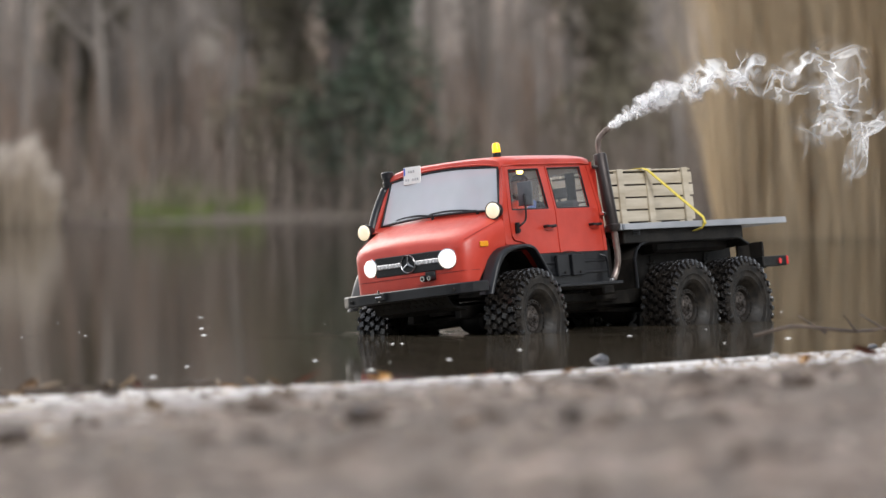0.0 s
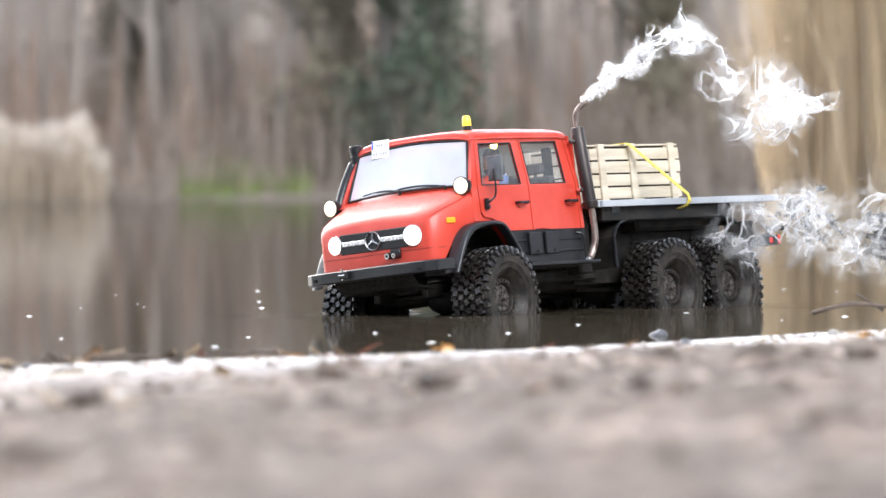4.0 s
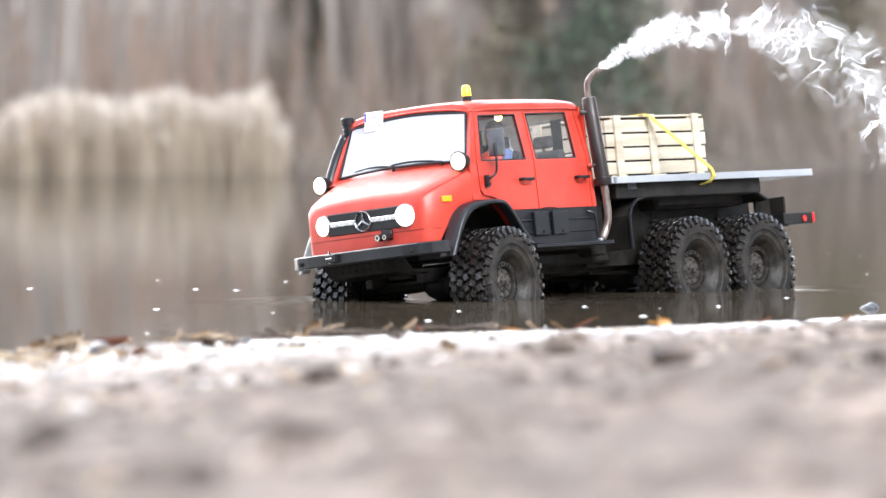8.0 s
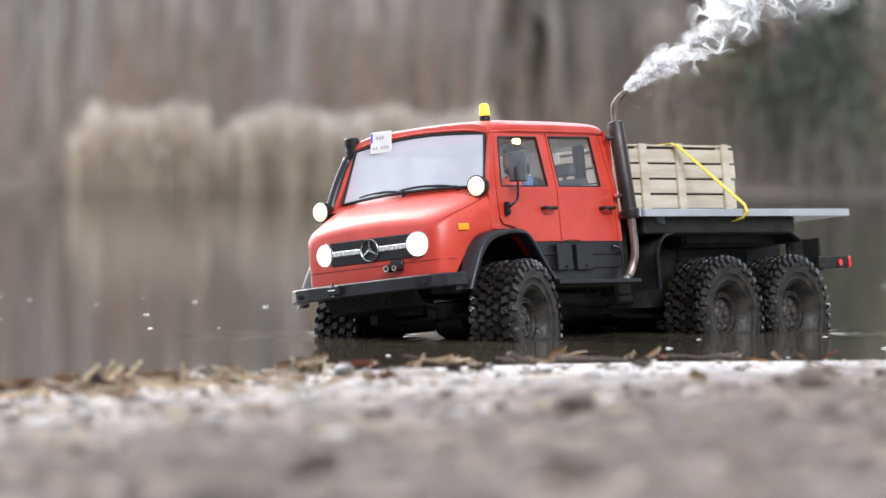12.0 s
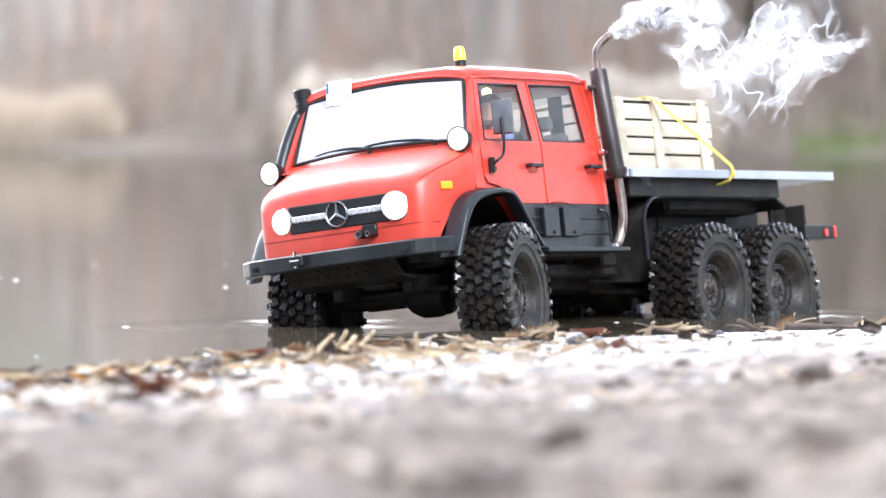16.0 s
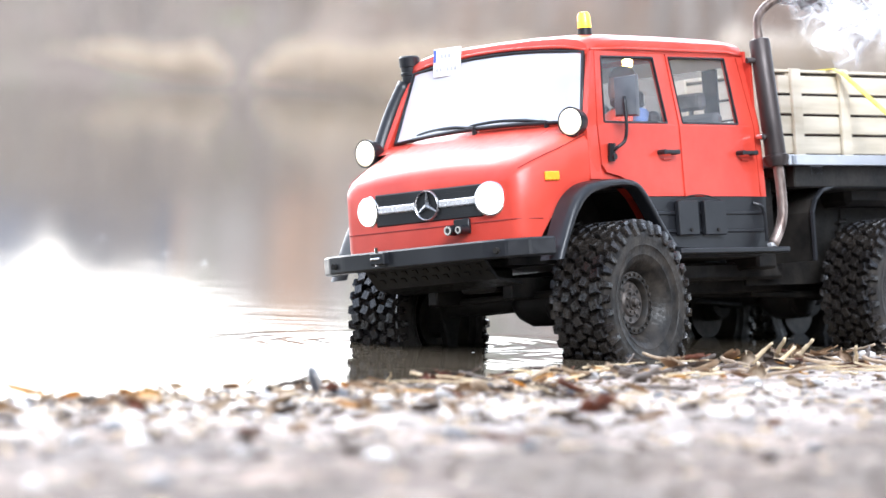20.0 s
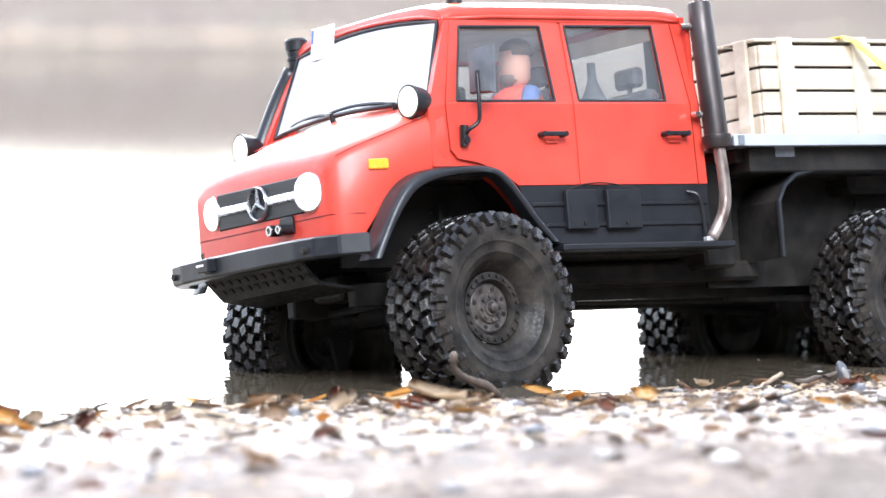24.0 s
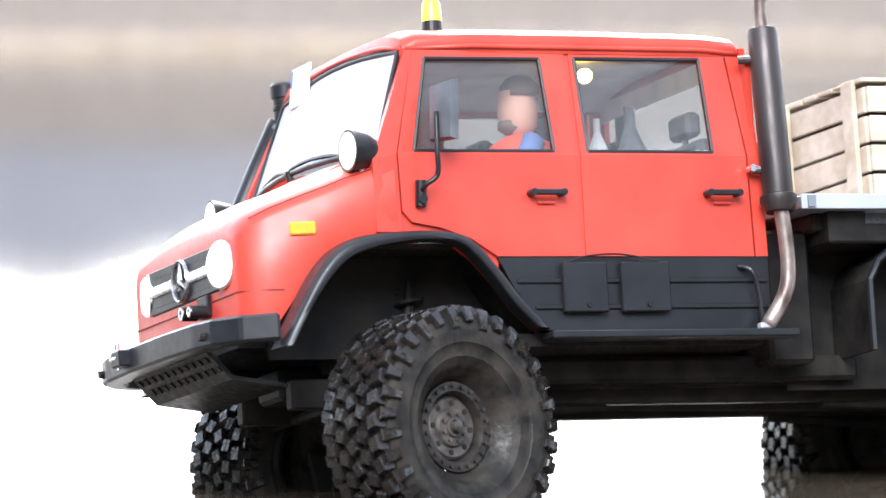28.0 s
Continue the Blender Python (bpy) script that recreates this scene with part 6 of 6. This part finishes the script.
    place(sh, 1.500, 0.225, 0.006, 14, 20, 30)
    part("shell_face", stone_bm(6, 0.0020, 0.0016, 0.0046, 0.1), PEBBLE[1], sh, smooth=True, at=pose(0.0018, 0.0022, 0.001))
    rk = tagged(part("rock", stone_bm(9, 0.017, 0.013, 0.010, 0.55), ROCKM, None, smooth=True), label="yellowish mossy rock in the shallow water", category="stone")
    rk.matrix_basis = pose(1.992, 0.094, 0.002, 0, 0, 25)
    meshes = {}
    for k in range(190):
        v = k % 9
        if v not in meshes:
            s = (0.0022, 0.0032, 0.0046)[v % 3]
            ob = part("pebble", stone_bm(v + 20, s * 1.4, s, s * 0.7, 0.2), PEBBLE[v // 3], None, smooth=True)
            meshes[v] = ob.data
        else:
            ob = new("pebble", meshes[v])
        tagged(ob, label=("small dark slate pebble", "small grey pebble", "small pale pebble")[v // 3] + " on the shore sand", category="stone", group="pebbles on the shore")
        x = rnd.uniform(0.7, 2.45) if k < 92 or k >= 110 else rnd.uniform(-1.2, 0.7)
        y = shore(x) + (abs(rnd.gauss(0.02, 0.12)) if k < 104 else rnd.uniform(0.05, 0.7)) + 0.01
        place(ob, x, y, 0.001, 0, 0, rnd.uniform(0, 360))
    # crumbs of bark, straw and mud, joined
    b_v, b_f = [], []
    for k in range(12000):
        x = rnd.uniform(1.3, 2.6) if k % 3 == 0 else rnd.uniform(-1.2, 2.6)
        y = shore(x) + abs(rnd.gauss(0, 0.17 if k % 10 < 6 else 0.5)) + 0.004
        if x < 0.68 and y - shore(x) < 0.12 and rnd.random() < 0.93:
            continue
        z = sand_z(x, y)
        a, s = rnd.uniform(0, 6.28), rnd.uniform(0.0006, 0.0038 if k % 3 == 0 else 0.0024)
        c, sn = math.cos(a), math.sin(a)
        i = len(b_v)
        l, w, h = s * rnd.uniform(0.8, 2.2), s * 0.6, s * rnd.uniform(0.25, 0.7)
        for p, q, t in ((-l, -w, -0.001), (l, -w, -0.001), (l, w, -0.001), (-l, w, -0.001), (-l * 0.5, -w * 0.4, h), (l * 0.6, -w * 0.5, h), (l * 0.4, w * 0.6, h * 0.8), (-l * 0.6, w * 0.4, h)):
            b_v.append((x + p * c - q * sn, y + p * sn + q * c, z + t))
        b_f += [(i + 4, i + 5, i + 6, i + 7), (i, i + 1, i + 5, i + 4), (i + 1, i + 2, i + 6, i + 5), (i + 2, i + 3, i + 7, i + 6), (i + 3, i, i + 4, i + 7)]
    for name, lo, hi, m, lab in (("bark_crumbs", 0, len(b_v) // 16, LEAF[4], "dark crumbs of bark and mud on the sand"), ("straw_bits", len(b_v) // 16, len(b_v) // 8, LEAF[2], "pale bits of straw and leaf on the sand")):
        me = bpy.data.meshes.new(name)
        me.from_pydata(b_v[lo * 8:hi * 8], [], [[q - lo * 8 for q in f] for f in b_f[lo * 5:hi * 5]])
        me.materials.append(m)
        tagged(new(name, me), label=lab, category="litter", kind="stuff")
    # clods of mud
    v, f = [], []
    base = bmesh.new()
    bmesh.ops.create_icosphere(base, subdivisions=2, radius=1.0)
    bv = [q.co.copy() for q in base.verts]
    bf = [[q.index for q in face.verts] for face in base.faces]
    base.free()
    lumps, lump_f = [], []
    for k in range(1700):
        big, pale = k % 9 == 0, k % 9 in (3, 6)
        x = rnd.uniform(-0.3, 2.9)
        clear = 0.62 if x < 0.7 else 0.40
        y = shore(x) + (clear + rnd.random() ** 0.8 * 1.25 if big or pale else clear * 0.55 + rnd.random() ** 0.8 * 1.2)
        if (x - 3.15) * 0.62 + (y - 2.24) * 0.78 > -0.42 or noise.noise(Vector((x * 4, y * 4, 2.0))) < (-0.15 if big else -0.05):
            continue
        if (big or pale) and x > 1.35 and y - shore(x) < 0.85:
            continue
        s = rnd.uniform(0.0080, 0.0145) if big else rnd.uniform(0.0035, 0.0070) if pale else rnd.uniform(0.0016, 0.0040)
        vv, ff = (lumps, lump_f) if pale else (v, f)
        z, off, i = sand_z(x, y), Vector((k * 1.3, k * 0.7, k * 2.1)), len(vv)
        for q in bv:
            r = s * (1 + 0.75 * noise.noise(q * 1.6 + off) + 0.5 * noise.noise(q * 3.7 + off))
            vv.append((x + q.x * r * 1.3, y + q.y * r * 1.1, z + q.z * r * 0.72 + s * 0.12))
        ff += [[i + w for w in face] for face in bf]
    me = bpy.data.meshes.new("sand_lumps")
    me.from_pydata(lumps, [], lump_f)
    me.shade_smooth()
    me.materials.append(PALECLOD)
    tagged(new("sand_lumps", me), label="crumbled pale lumps of drying sand", category="sand", kind="stuff")
    me = bpy.data.meshes.new("mud_clods")
    me.from_pydata(v, [], f)
    me.shade_smooth()
    me.materials.append(CLOD)
    tagged(new("mud_clods", me), label="brown clods of damp mud on the sand", category="mud", kind="stuff")
    # flecks of foam on the water
    v, f = [], []
    for k in range(130):
        x = rnd.uniform(-2.6, 2.4)
        y = shore(x) - 0.05 - rnd.random() ** 1.6 * 2.0
        s = rnd.uniform(0.0012, 0.0042)
        i, n = len(v), 9
        for q in range(n):
            a = 6.28 * q / n
            rr = s * rnd.uniform(0.6, 1.2)
            v.append((x + rr * math.cos(a) * 1.3, y + rr * math.sin(a), 0.0004))
        v.append((x, y, 0.0006 + s * 0.15))
        f += [(i + q, i + (q + 1) % n, i + n) for q in range(n)]
    me = bpy.data.meshes.new("foam_flecks")
    me.from_pydata(v, [], f)
    me.materials.append(FOAM)
    tagged(new("foam_flecks", me), label="white flecks of foam floating on the lake", category="foam", kind="stuff")


build_litter()


# ---------- smoke from the exhaust ----------
def smoke_material(name, body, wisp):
    """Pale vapour: soft haze that thins out from each puff's middle, with finer curled strands in it."""
    m = bpy.data.materials.new(name)
    m.use_nodes = True
    n, l = m.node_tree.nodes, m.node_tree.links
    out = n["Material Output"]
    n.remove(n["Principled BSDF"])

    def sums(kind, a, b, clamp=False):
        x = n.new("ShaderNodeMath")
        x.operation, x.use_clamp = kind, clamp
        for q, w in zip(x.inputs, (a, b)):
            if isinstance(w, (int, float)):
                q.default_value = w
            else:
                l.new(w, q)
        return x.outputs[0]

    def spread(src, a, b, c, d):
        x = n.new("ShaderNodeMapRange")
        x.interpolation_type = "SMOOTHSTEP"
        for k, w in enumerate((a, b, c, d)):
            x.inputs[k + 1].default_value = w
        l.new(src, x.inputs[0])
        return x.outputs[0]

    def noise_at(scale, detail, twist):
        x = n.new("ShaderNodeTexNoise")
        x.inputs["Scale"].default_value, x.inputs["Detail"].default_value, x.inputs["Distortion"].default_value = scale, detail, twist
        l.new(place.outputs[0], x.inputs["Vector"])
        return x.outputs["Fac"]

    co, info, place = n.new("ShaderNodeTexCoord"), n.new("ShaderNodeObjectInfo"), n.new("ShaderNodeVectorMath")
    place.operation = "ADD"
    mul = n.new("ShaderNodeCombineXYZ")
    for k in range(3):
        l.new(sums("MULTIPLY", info.outputs["Random"], 3.0 + 2.3 * k), mul.inputs[k])
    l.new(co.outputs["Object"], place.inputs[0]), l.new(mul.outputs[0], place.inputs[1])
    half, ln = n.new("ShaderNodeVectorMath"), n.new("ShaderNodeVectorMath")
    half.operation, half.inputs[1].default_value, ln.operation = "SUBTRACT", (0.5, 0.5, 0.5), "LENGTH"
    l.new(co.outputs["Generated"], half.inputs[0]), l.new(half.outputs[0], ln.inputs[0])
    fade = spread(ln.outputs["Value"], 0.12, 0.50, 1.0, 0.0)
    cloud = spread(noise_at(30, 3, 0.9), 0.38, 0.62, 0.0, body)
    strand = spread(sums("ABSOLUTE", sums("SUBTRACT", noise_at(17, 1.5, 1.8), 0.5), 0.0), 0.0, 0.06, wisp, 0.0)
    dense = sums("MULTIPLY", sums("ADD", cloud, strand, True), fade)
    tr, df, tl, both, mx = n.new("ShaderNodeBsdfTransparent"), n.new("ShaderNodeBsdfDiffuse"), n.new("ShaderNodeBsdfTranslucent"), n.new("ShaderNodeMixShader"), n.new("ShaderNodeMixShader")
    for sh in (df, tl):
        sh.inputs["Color"].default_value = (0.985, 0.99, 1.0, 1)
    both.inputs[0].default_value = 0.5
    l.new(df.outputs[0], both.inputs[1]), l.new(tl.outputs[0], both.inputs[2])
    l.new(dense, mx.inputs[0]), l.new(tr.outputs[0], mx.inputs[1]), l.new(both.outputs[0], mx.inputs[2])
    l.new(mx.outputs[0], out.inputs["Surface"])
    return m


SMOKE = [smoke_material("smoke_dense", 1.0, 0.5), smoke_material("smoke_mid", 0.72, 0.72), smoke_material("smoke_thin", 0.34, 0.65), smoke_material("smoke_faint", 0.13, 0.30)]
smoke = new("smoke_plume")
tagged(smoke, label="thin white smoke trailing from the exhaust pipe", category="smoke")
PUFFS, DRIFT = [], []


def puff_mesh(seed, size, sheets, material):
    """One puff: a few crossing veils of vapour, each waved and torn by turbulence."""
    rnd = random.Random(seed)
    v, f, n = [], [], 15
    for k in range(sheets):
        turn = Euler((rnd.uniform(0, 6.28), rnd.uniform(-0.9, 0.9), rnd.uniform(0, 6.28))).to_matrix()
        off, i = Vector((seed * 3.3 + k * 5.1, seed * 1.9, k * 2.7)), len(v)
        for a in range(n):
            for b in range(n):
                p = Vector((a / (n - 1) * 2 - 1, b / (n - 1) * 2 - 1, 0.0))
                p.z = 0.55 * noise.noise(p * 1.1 + off) + 0.25 * noise.noise(p * 2.6 + off)
                p += noise.noise_vector(p * 1.4 + off) * 0.22
                v.append(turn @ p * size)
        f += [(i + a * n + b, i + a * n + b + 1, i + (a + 1) * n + b + 1, i + (a + 1) * n + b) for a in range(n - 1) for b in range(n - 1)]
    me = bpy.data.meshes.new("smoke_puff")
    me.from_pydata([tuple(p) for p in v], [], f)
    me.shade_smooth()
    me.materials.append(material)
    return me


def build_smoke():
    rnd = random.Random(2)
    d = 0.002
    k = 0
    while d < 0.34:
        size = 0.0052 + 0.17 * d
        ob = new("smoke_puff", puff_mesh(k + 1, size, 2 if d < 0.11 else 1, SMOKE[0 if d < 0.075 else 1 if d < 0.17 else 2]))
        ob.parent = smoke
        PUFFS.append((ob, d, rnd.uniform(0, 6.28), rnd.uniform(-1, 1), rnd.uniform(-1, 1)))
        d += 0.0030 + 0.095 * d
        k += 1
    for k in range(15):
        ob = new("smoke_puff", puff_mesh(80 + k, rnd.uniform(0.030, 0.060), 2, SMOKE[3]))
        ob.parent = smoke
        DRIFT.append((ob, rnd.uniform(-0.62, -0.22), rnd.uniform(0.10, 0.17), rnd.uniform(0.0, 0.065), rnd.uniform(0, 6.28)))


build_smoke()


# ---------- everything that moves ----------
def motions():
    rows = [
        (0, -1.1550, -0.6922, 0.0077, 5.85, 0.71, -0.33),
        (0.5, -1.1484, -0.6909, 0.0072, 5.76, 0.75, -0.27),
        (1, -1.1408, -0.6881, 0.0073, 5.86, 0.80, -0.28),
        (1.5, -1.1259, -0.6858, 0.0078, 5.66, 0.88, -0.41),
        (2, -1.1022, -0.6816, 0.0088, 5.69, 0.95, -0.60),
        (2.5, -1.0730, -0.6743, 0.0087, 5.91, 0.94, -0.66),
        (4.5, -0.8739, -0.6485, 0.0086, 6.59, 0.85, -1.66),
        (5, -0.8226, -0.6484, 0.0082, 6.97, 1.10, -2.00),
        (5.5, -0.7705, -0.6402, 0.0093, 6.98, 0.93, -1.81),
        (6, -0.7164, -0.6297, 0.0083, 7.08, 0.95, -1.71),
        (6.5, -0.6617, -0.6203, 0.0084, 6.93, 1.06, -1.57),
        (7, -0.6030, -0.6117, 0.0082, 6.80, 0.91, -1.46),
        (7.5, -0.5459, -0.6022, 0.0090, 6.32, 0.84, -1.35),
        (8, -0.4854, -0.5901, 0.0080, 5.97, 0.91, -0.62),
        (8.5, -0.4330, -0.5823, 0.0064, 6.61, 0.87, -0.26),
        (9, -0.3770, -0.5744, 0.0066, 6.73, 0.77, -0.03),
        (9.5, -0.3207, -0.5626, 0.0076, 6.59, 0.69, 0.60),
        (10, -0.2614, -0.5513, 0.0069, 7.00, 0.90, 1.12),
        (10.5, -0.2041, -0.5379, 0.0063, 7.03, 0.88, 1.83),
        (11, -0.1439, -0.5251, 0.0078, 6.40, 0.71, 2.37),
        (11.5, -0.0900, -0.5132, 0.0065, 6.62, 0.47, 2.73),
        (13.5, 0.1793, -0.4308, 0.0091, 6.64, -0.73, 6.45),
        (14, 0.2450, -0.4099, 0.0091, 6.83, -0.33, 7.07),
        (14.5, 0.3105, -0.3836, 0.0094, 6.92, -0.40, 8.01),
        (15, 0.3800, -0.3552, 0.0108, 7.10, -0.67, 9.11),
        (15.5, 0.4490, -0.3244, 0.0136, 7.08, -0.72, 9.92),
        (16, 0.5222, -0.2908, 0.0157, 7.56, -0.73, 10.92),
        (16.5, 0.5909, -0.2579, 0.0167, 7.49, -0.58, 11.78),
        (17, 0.6576, -0.2263, 0.0158, 7.16, -0.14, 12.43),
        (17.5, 0.7190, -0.2033, 0.0174, 7.45, -0.34, 12.39),
        (18, 0.7779, -0.1883, 0.0191, 7.89, -0.53, 12.10),
        (18.5, 0.8290, -0.1755, 0.0197, 7.87, -0.71, 11.05),
        (19, 0.9025, -0.1528, 0.0214, 7.76, -0.41, 11.00),
        (19.5, 0.9756, -0.1262, 0.0248, 7.63, -0.30, 10.76),
        (20, 1.0368, -0.1100, 0.0259, 7.34, 0.30, 9.22),
        (20.5, 1.0996, -0.0948, 0.0259, 7.50, 0.92, 8.02),
        (21, 1.1592, -0.0871, 0.0272, 7.78, 0.17, 6.94),
        (21.5, 1.2219, -0.0774, 0.0290, 7.94, 0.23, 5.95),
        (23.5, 1.5839, -0.0157, 0.0285, 7.71, -0.37, 7.12),
        (24, 1.6591, -0.0105, 0.0304, 8.73, -0.29, 6.15),
        (24.5, 1.7273, -0.0130, 0.0333, 5.42, 1.06, 4.17),
        (25, 1.8025, -0.0200, 0.0328, 5.93, 1.36, 2.15),
        (25.5, 1.8707, -0.0310, 0.0291, 8.25, 1.12, -0.11),
        (26, 1.9489, -0.0288, 0.0342, 12.57, -0.24, 0.29),
        (26.5, 2.0338, -0.0106, 0.0331, 11.48, -0.72, 2.69),
        (27, 2.1236, 0.0068, 0.0345, 11.11, -0.74, 4.44),
        (27.5, 2.2164, 0.0225, 0.0347, 11.35, -1.00, 5.57),
        (28, 2.3109, 0.0367, 0.0323, 10.81, -0.88, 6.21),
    ]
    keys = [(t, pose(*r)) for t, *r in rows]
    for thing in (truck, crate, strap):
        walk(thing, keys)
    ts = [r[0] for r in rows]
    places = [Vector(r[1:4]) for r in rows]
    gone = [0.0]
    for p, q, r in zip(places, places[1:], rows[1:]):
        h = Vector((math.cos(radians(r[6])), math.sin(radians(r[6])), 0))
        gone.append(gone[-1] + max(0.0, (q - p).dot(h)))
    steer = [(0, 2), (6, 2), (8, 5), (10, 8), (12, 11), (16.5, 12), (17.5, 7), (18.5, 2), (21, 4), (23.5, 6), (25, 3), (26, 16), (28, 19)]
    droop = [(0, 0), (21.5, 0), (23.5, -0.001), (24.5, 0.001), (25.5, 0.001), (26.3, -0.006), (28, -0.008)]
    for w, x, y in WHEELS:
        wrows = []
        for k in range(141):
            t = k * 0.2
            turn = math.degrees(lerp(t, list(zip(ts, gone))) / 0.0545)
            yaw = lerp(t, steer) if x == 0.0 else 0.0
            side = 1 if y > 0 else -1
            wrows.append((t, pose(x, y, lerp(t, droop) if x == 0.0 else 0.0, 0, 0, yaw + (0 if y > 0 else 180)) @ pose(0, 0, 0, 0, side * turn, 0)))
        walk(w, wrows)
    for ob, x, y in RIPPLES:
        rrows = []
        for t, m in keys:
            p = m @ Vector((x, y, 0))
            rrows.append((t, pose(p.x, p.y, 0.0, 0, 0, 12.0)))
        walk(ob, rrows)
    # smoke: every puff keeps its way along the plume, which the wind bends; (along the wind, up) at four places of it
    plume = [
        (0, (0.08, 0.050), (0.155, 0.045), (0.23, 0.056), (0.29, 0.000)),
        (1, (0.075, 0.038), (0.165, -0.030), (0.24, -0.006), (0.30, 0.020)),
        (2, (0.040, 0.028), (0.096, -0.006), (0.158, -0.060), (0.25, -0.090)),
        (4.5, (0.075, 0.050), (0.148, 0.083), (0.22, 0.018), (0.255, -0.030)),
        (5, (0.075, 0.050), (0.150, 0.070), (0.23, 0.060), (0.29, 0.010)),
        (6, (0.064, 0.034), (0.100, 0.012), (0.154, 0.034), (0.244, 0.090)),
        (7, (0.050, 0.010), (0.095, 0.000), (0.157, 0.040), (0.20, -0.030)),
        (8, (0.070, 0.035), (0.143, 0.050), (0.21, 0.000), (0.265, -0.033)),
        (9, (0.045, 0.020), (0.125, 0.018), (0.18, 0.010), (0.25, -0.004)),
        (10, (0.058, 0.064), (0.105, 0.110), (0.175, 0.030), (0.24, -0.020)),
        (11, (0.056, 0.041), (0.118, 0.087), (0.17, 0.130), (0.22, 0.170)),
        (13.5, (0.040, 0.040), (0.093, 0.050), (0.13, 0.090), (0.18, 0.120)),
        (14, (0.030, -0.008), (0.085, 0.008), (0.14, -0.015), (0.17, 0.050)),
        (15, (0.037, 0.010), (0.080, -0.020), (0.13, -0.046), (0.22, -0.046)),
        (16, (0.042, 0.014), (0.080, 0.000), (0.114, -0.018), (0.177, -0.054)),
        (17, (0.021, 0.010), (0.060, 0.008), (0.11, -0.020), (0.14, -0.080)),
        (20, (0.030, 0.004), (0.060, -0.012), (0.10, 0.000), (0.15, 0.020)),
        (21.5, (0.020, 0.030), (0.040, 0.070), (0.07, 0.110), (0.10, 0.160)),
        (28, (0.015, 0.040), (0.030, 0.090), (0.05, 0.140), (0.08, 0.200)),
    ]
    wind = Vector((-0.62, 0.78, 0.0)).normalized()
    tip = Vector((-0.1895, 0.0990, 0.2090))
    stops = (0.0, 0.085, 0.16, 0.235, 0.32)

    def along(t, d):
        """Place on the plume at a time, from the pipe's tip: along the wind, and up."""
        u = [0.0] + [lerp(t, [(p[0], p[k][0]) for p in plume]) for k in range(1, 5)]
        w = [0.0] + [lerp(t, [(p[0], p[k][1]) for p in plume]) for k in range(1, 5)]
        q = [Vector((a, 0, b)) for a, b in zip(u, w)]
        i = max(k for k in range(4) if stops[k] <= max(d, 0.0))
        h = (d - stops[i]) / (stops[i + 1] - stops[i])
        p0, p3 = q[i - 1] if i else q[0] * 2 - q[1] - Vector((0, 0, 0.012)), q[i + 2] if i < 3 else q[4] * 2 - q[3]
        p1, p2 = q[i], q[i + 1]
        return 0.5 * (2 * p1 + (p2 - p0) * h + (2 * p0 - 5 * p1 + 4 * p2 - p3) * h * h + (3 * p1 - p0 - 3 * p2 + p3) * h ** 3)

    for ob, d, ph, u, v in PUFFS:
        srows = []
        for k in range(57):
            t = k * 0.5
            m = pose(*[lerp(t, [(r[0], r[i]) for r in rows]) for i in range(1, 7)])
            p = along(t, d * (1 + 0.02 * math.sin(1.1 * t + ph)))
            loose = 0.10 * d
            p = m @ tip + wind * (p.x + loose * math.sin(2.1 * t + ph)) + Vector((0.78, 0.62, 0)) * (loose * v) + Vector((0, 0, p.z + loose * math.sin(2.6 * t - 30 * d + u)))
            srows.append((t, Matrix.Translation(p) @ pose(0, 0, 0, 30 * math.sin(0.5 * t * u + ph), 30 * math.sin(0.8 * t + ph), 40 * u + 25 * v * math.sin(0.7 * t))))
        walk(ob, srows)
    # low smoke that sinks behind the truck, lies round the rear wheels, and drifts off over the lake
    for ob, x, y, z, ph in DRIFT:
        srows = []
        for k in range(57):
            t = k * 0.5
            m = pose(*[lerp(t, [(r[0], r[i]) for r in rows]) for i in range(1, 7)])
            p = m @ Vector((x, y, z))
            away = lerp(t, [(0, 0.55), (2, 0.34), (4.2, 0.06), (6.2, 0.0), (7.2, 0.12), (9, 0.9), (28, 3.5)])
            p += wind * away + Vector((0, 0, 0.25 * away + 0.008 * math.sin(t * 1.3 + ph)))
            srows.append((t, Matrix.Translation(p) @ pose(0, 0, 0, 20 * math.sin(0.4 * t + ph), 15 * math.sin(0.6 * t + ph), 25 * math.sin(0.3 * t))))
        walk(ob, srows)


motions()
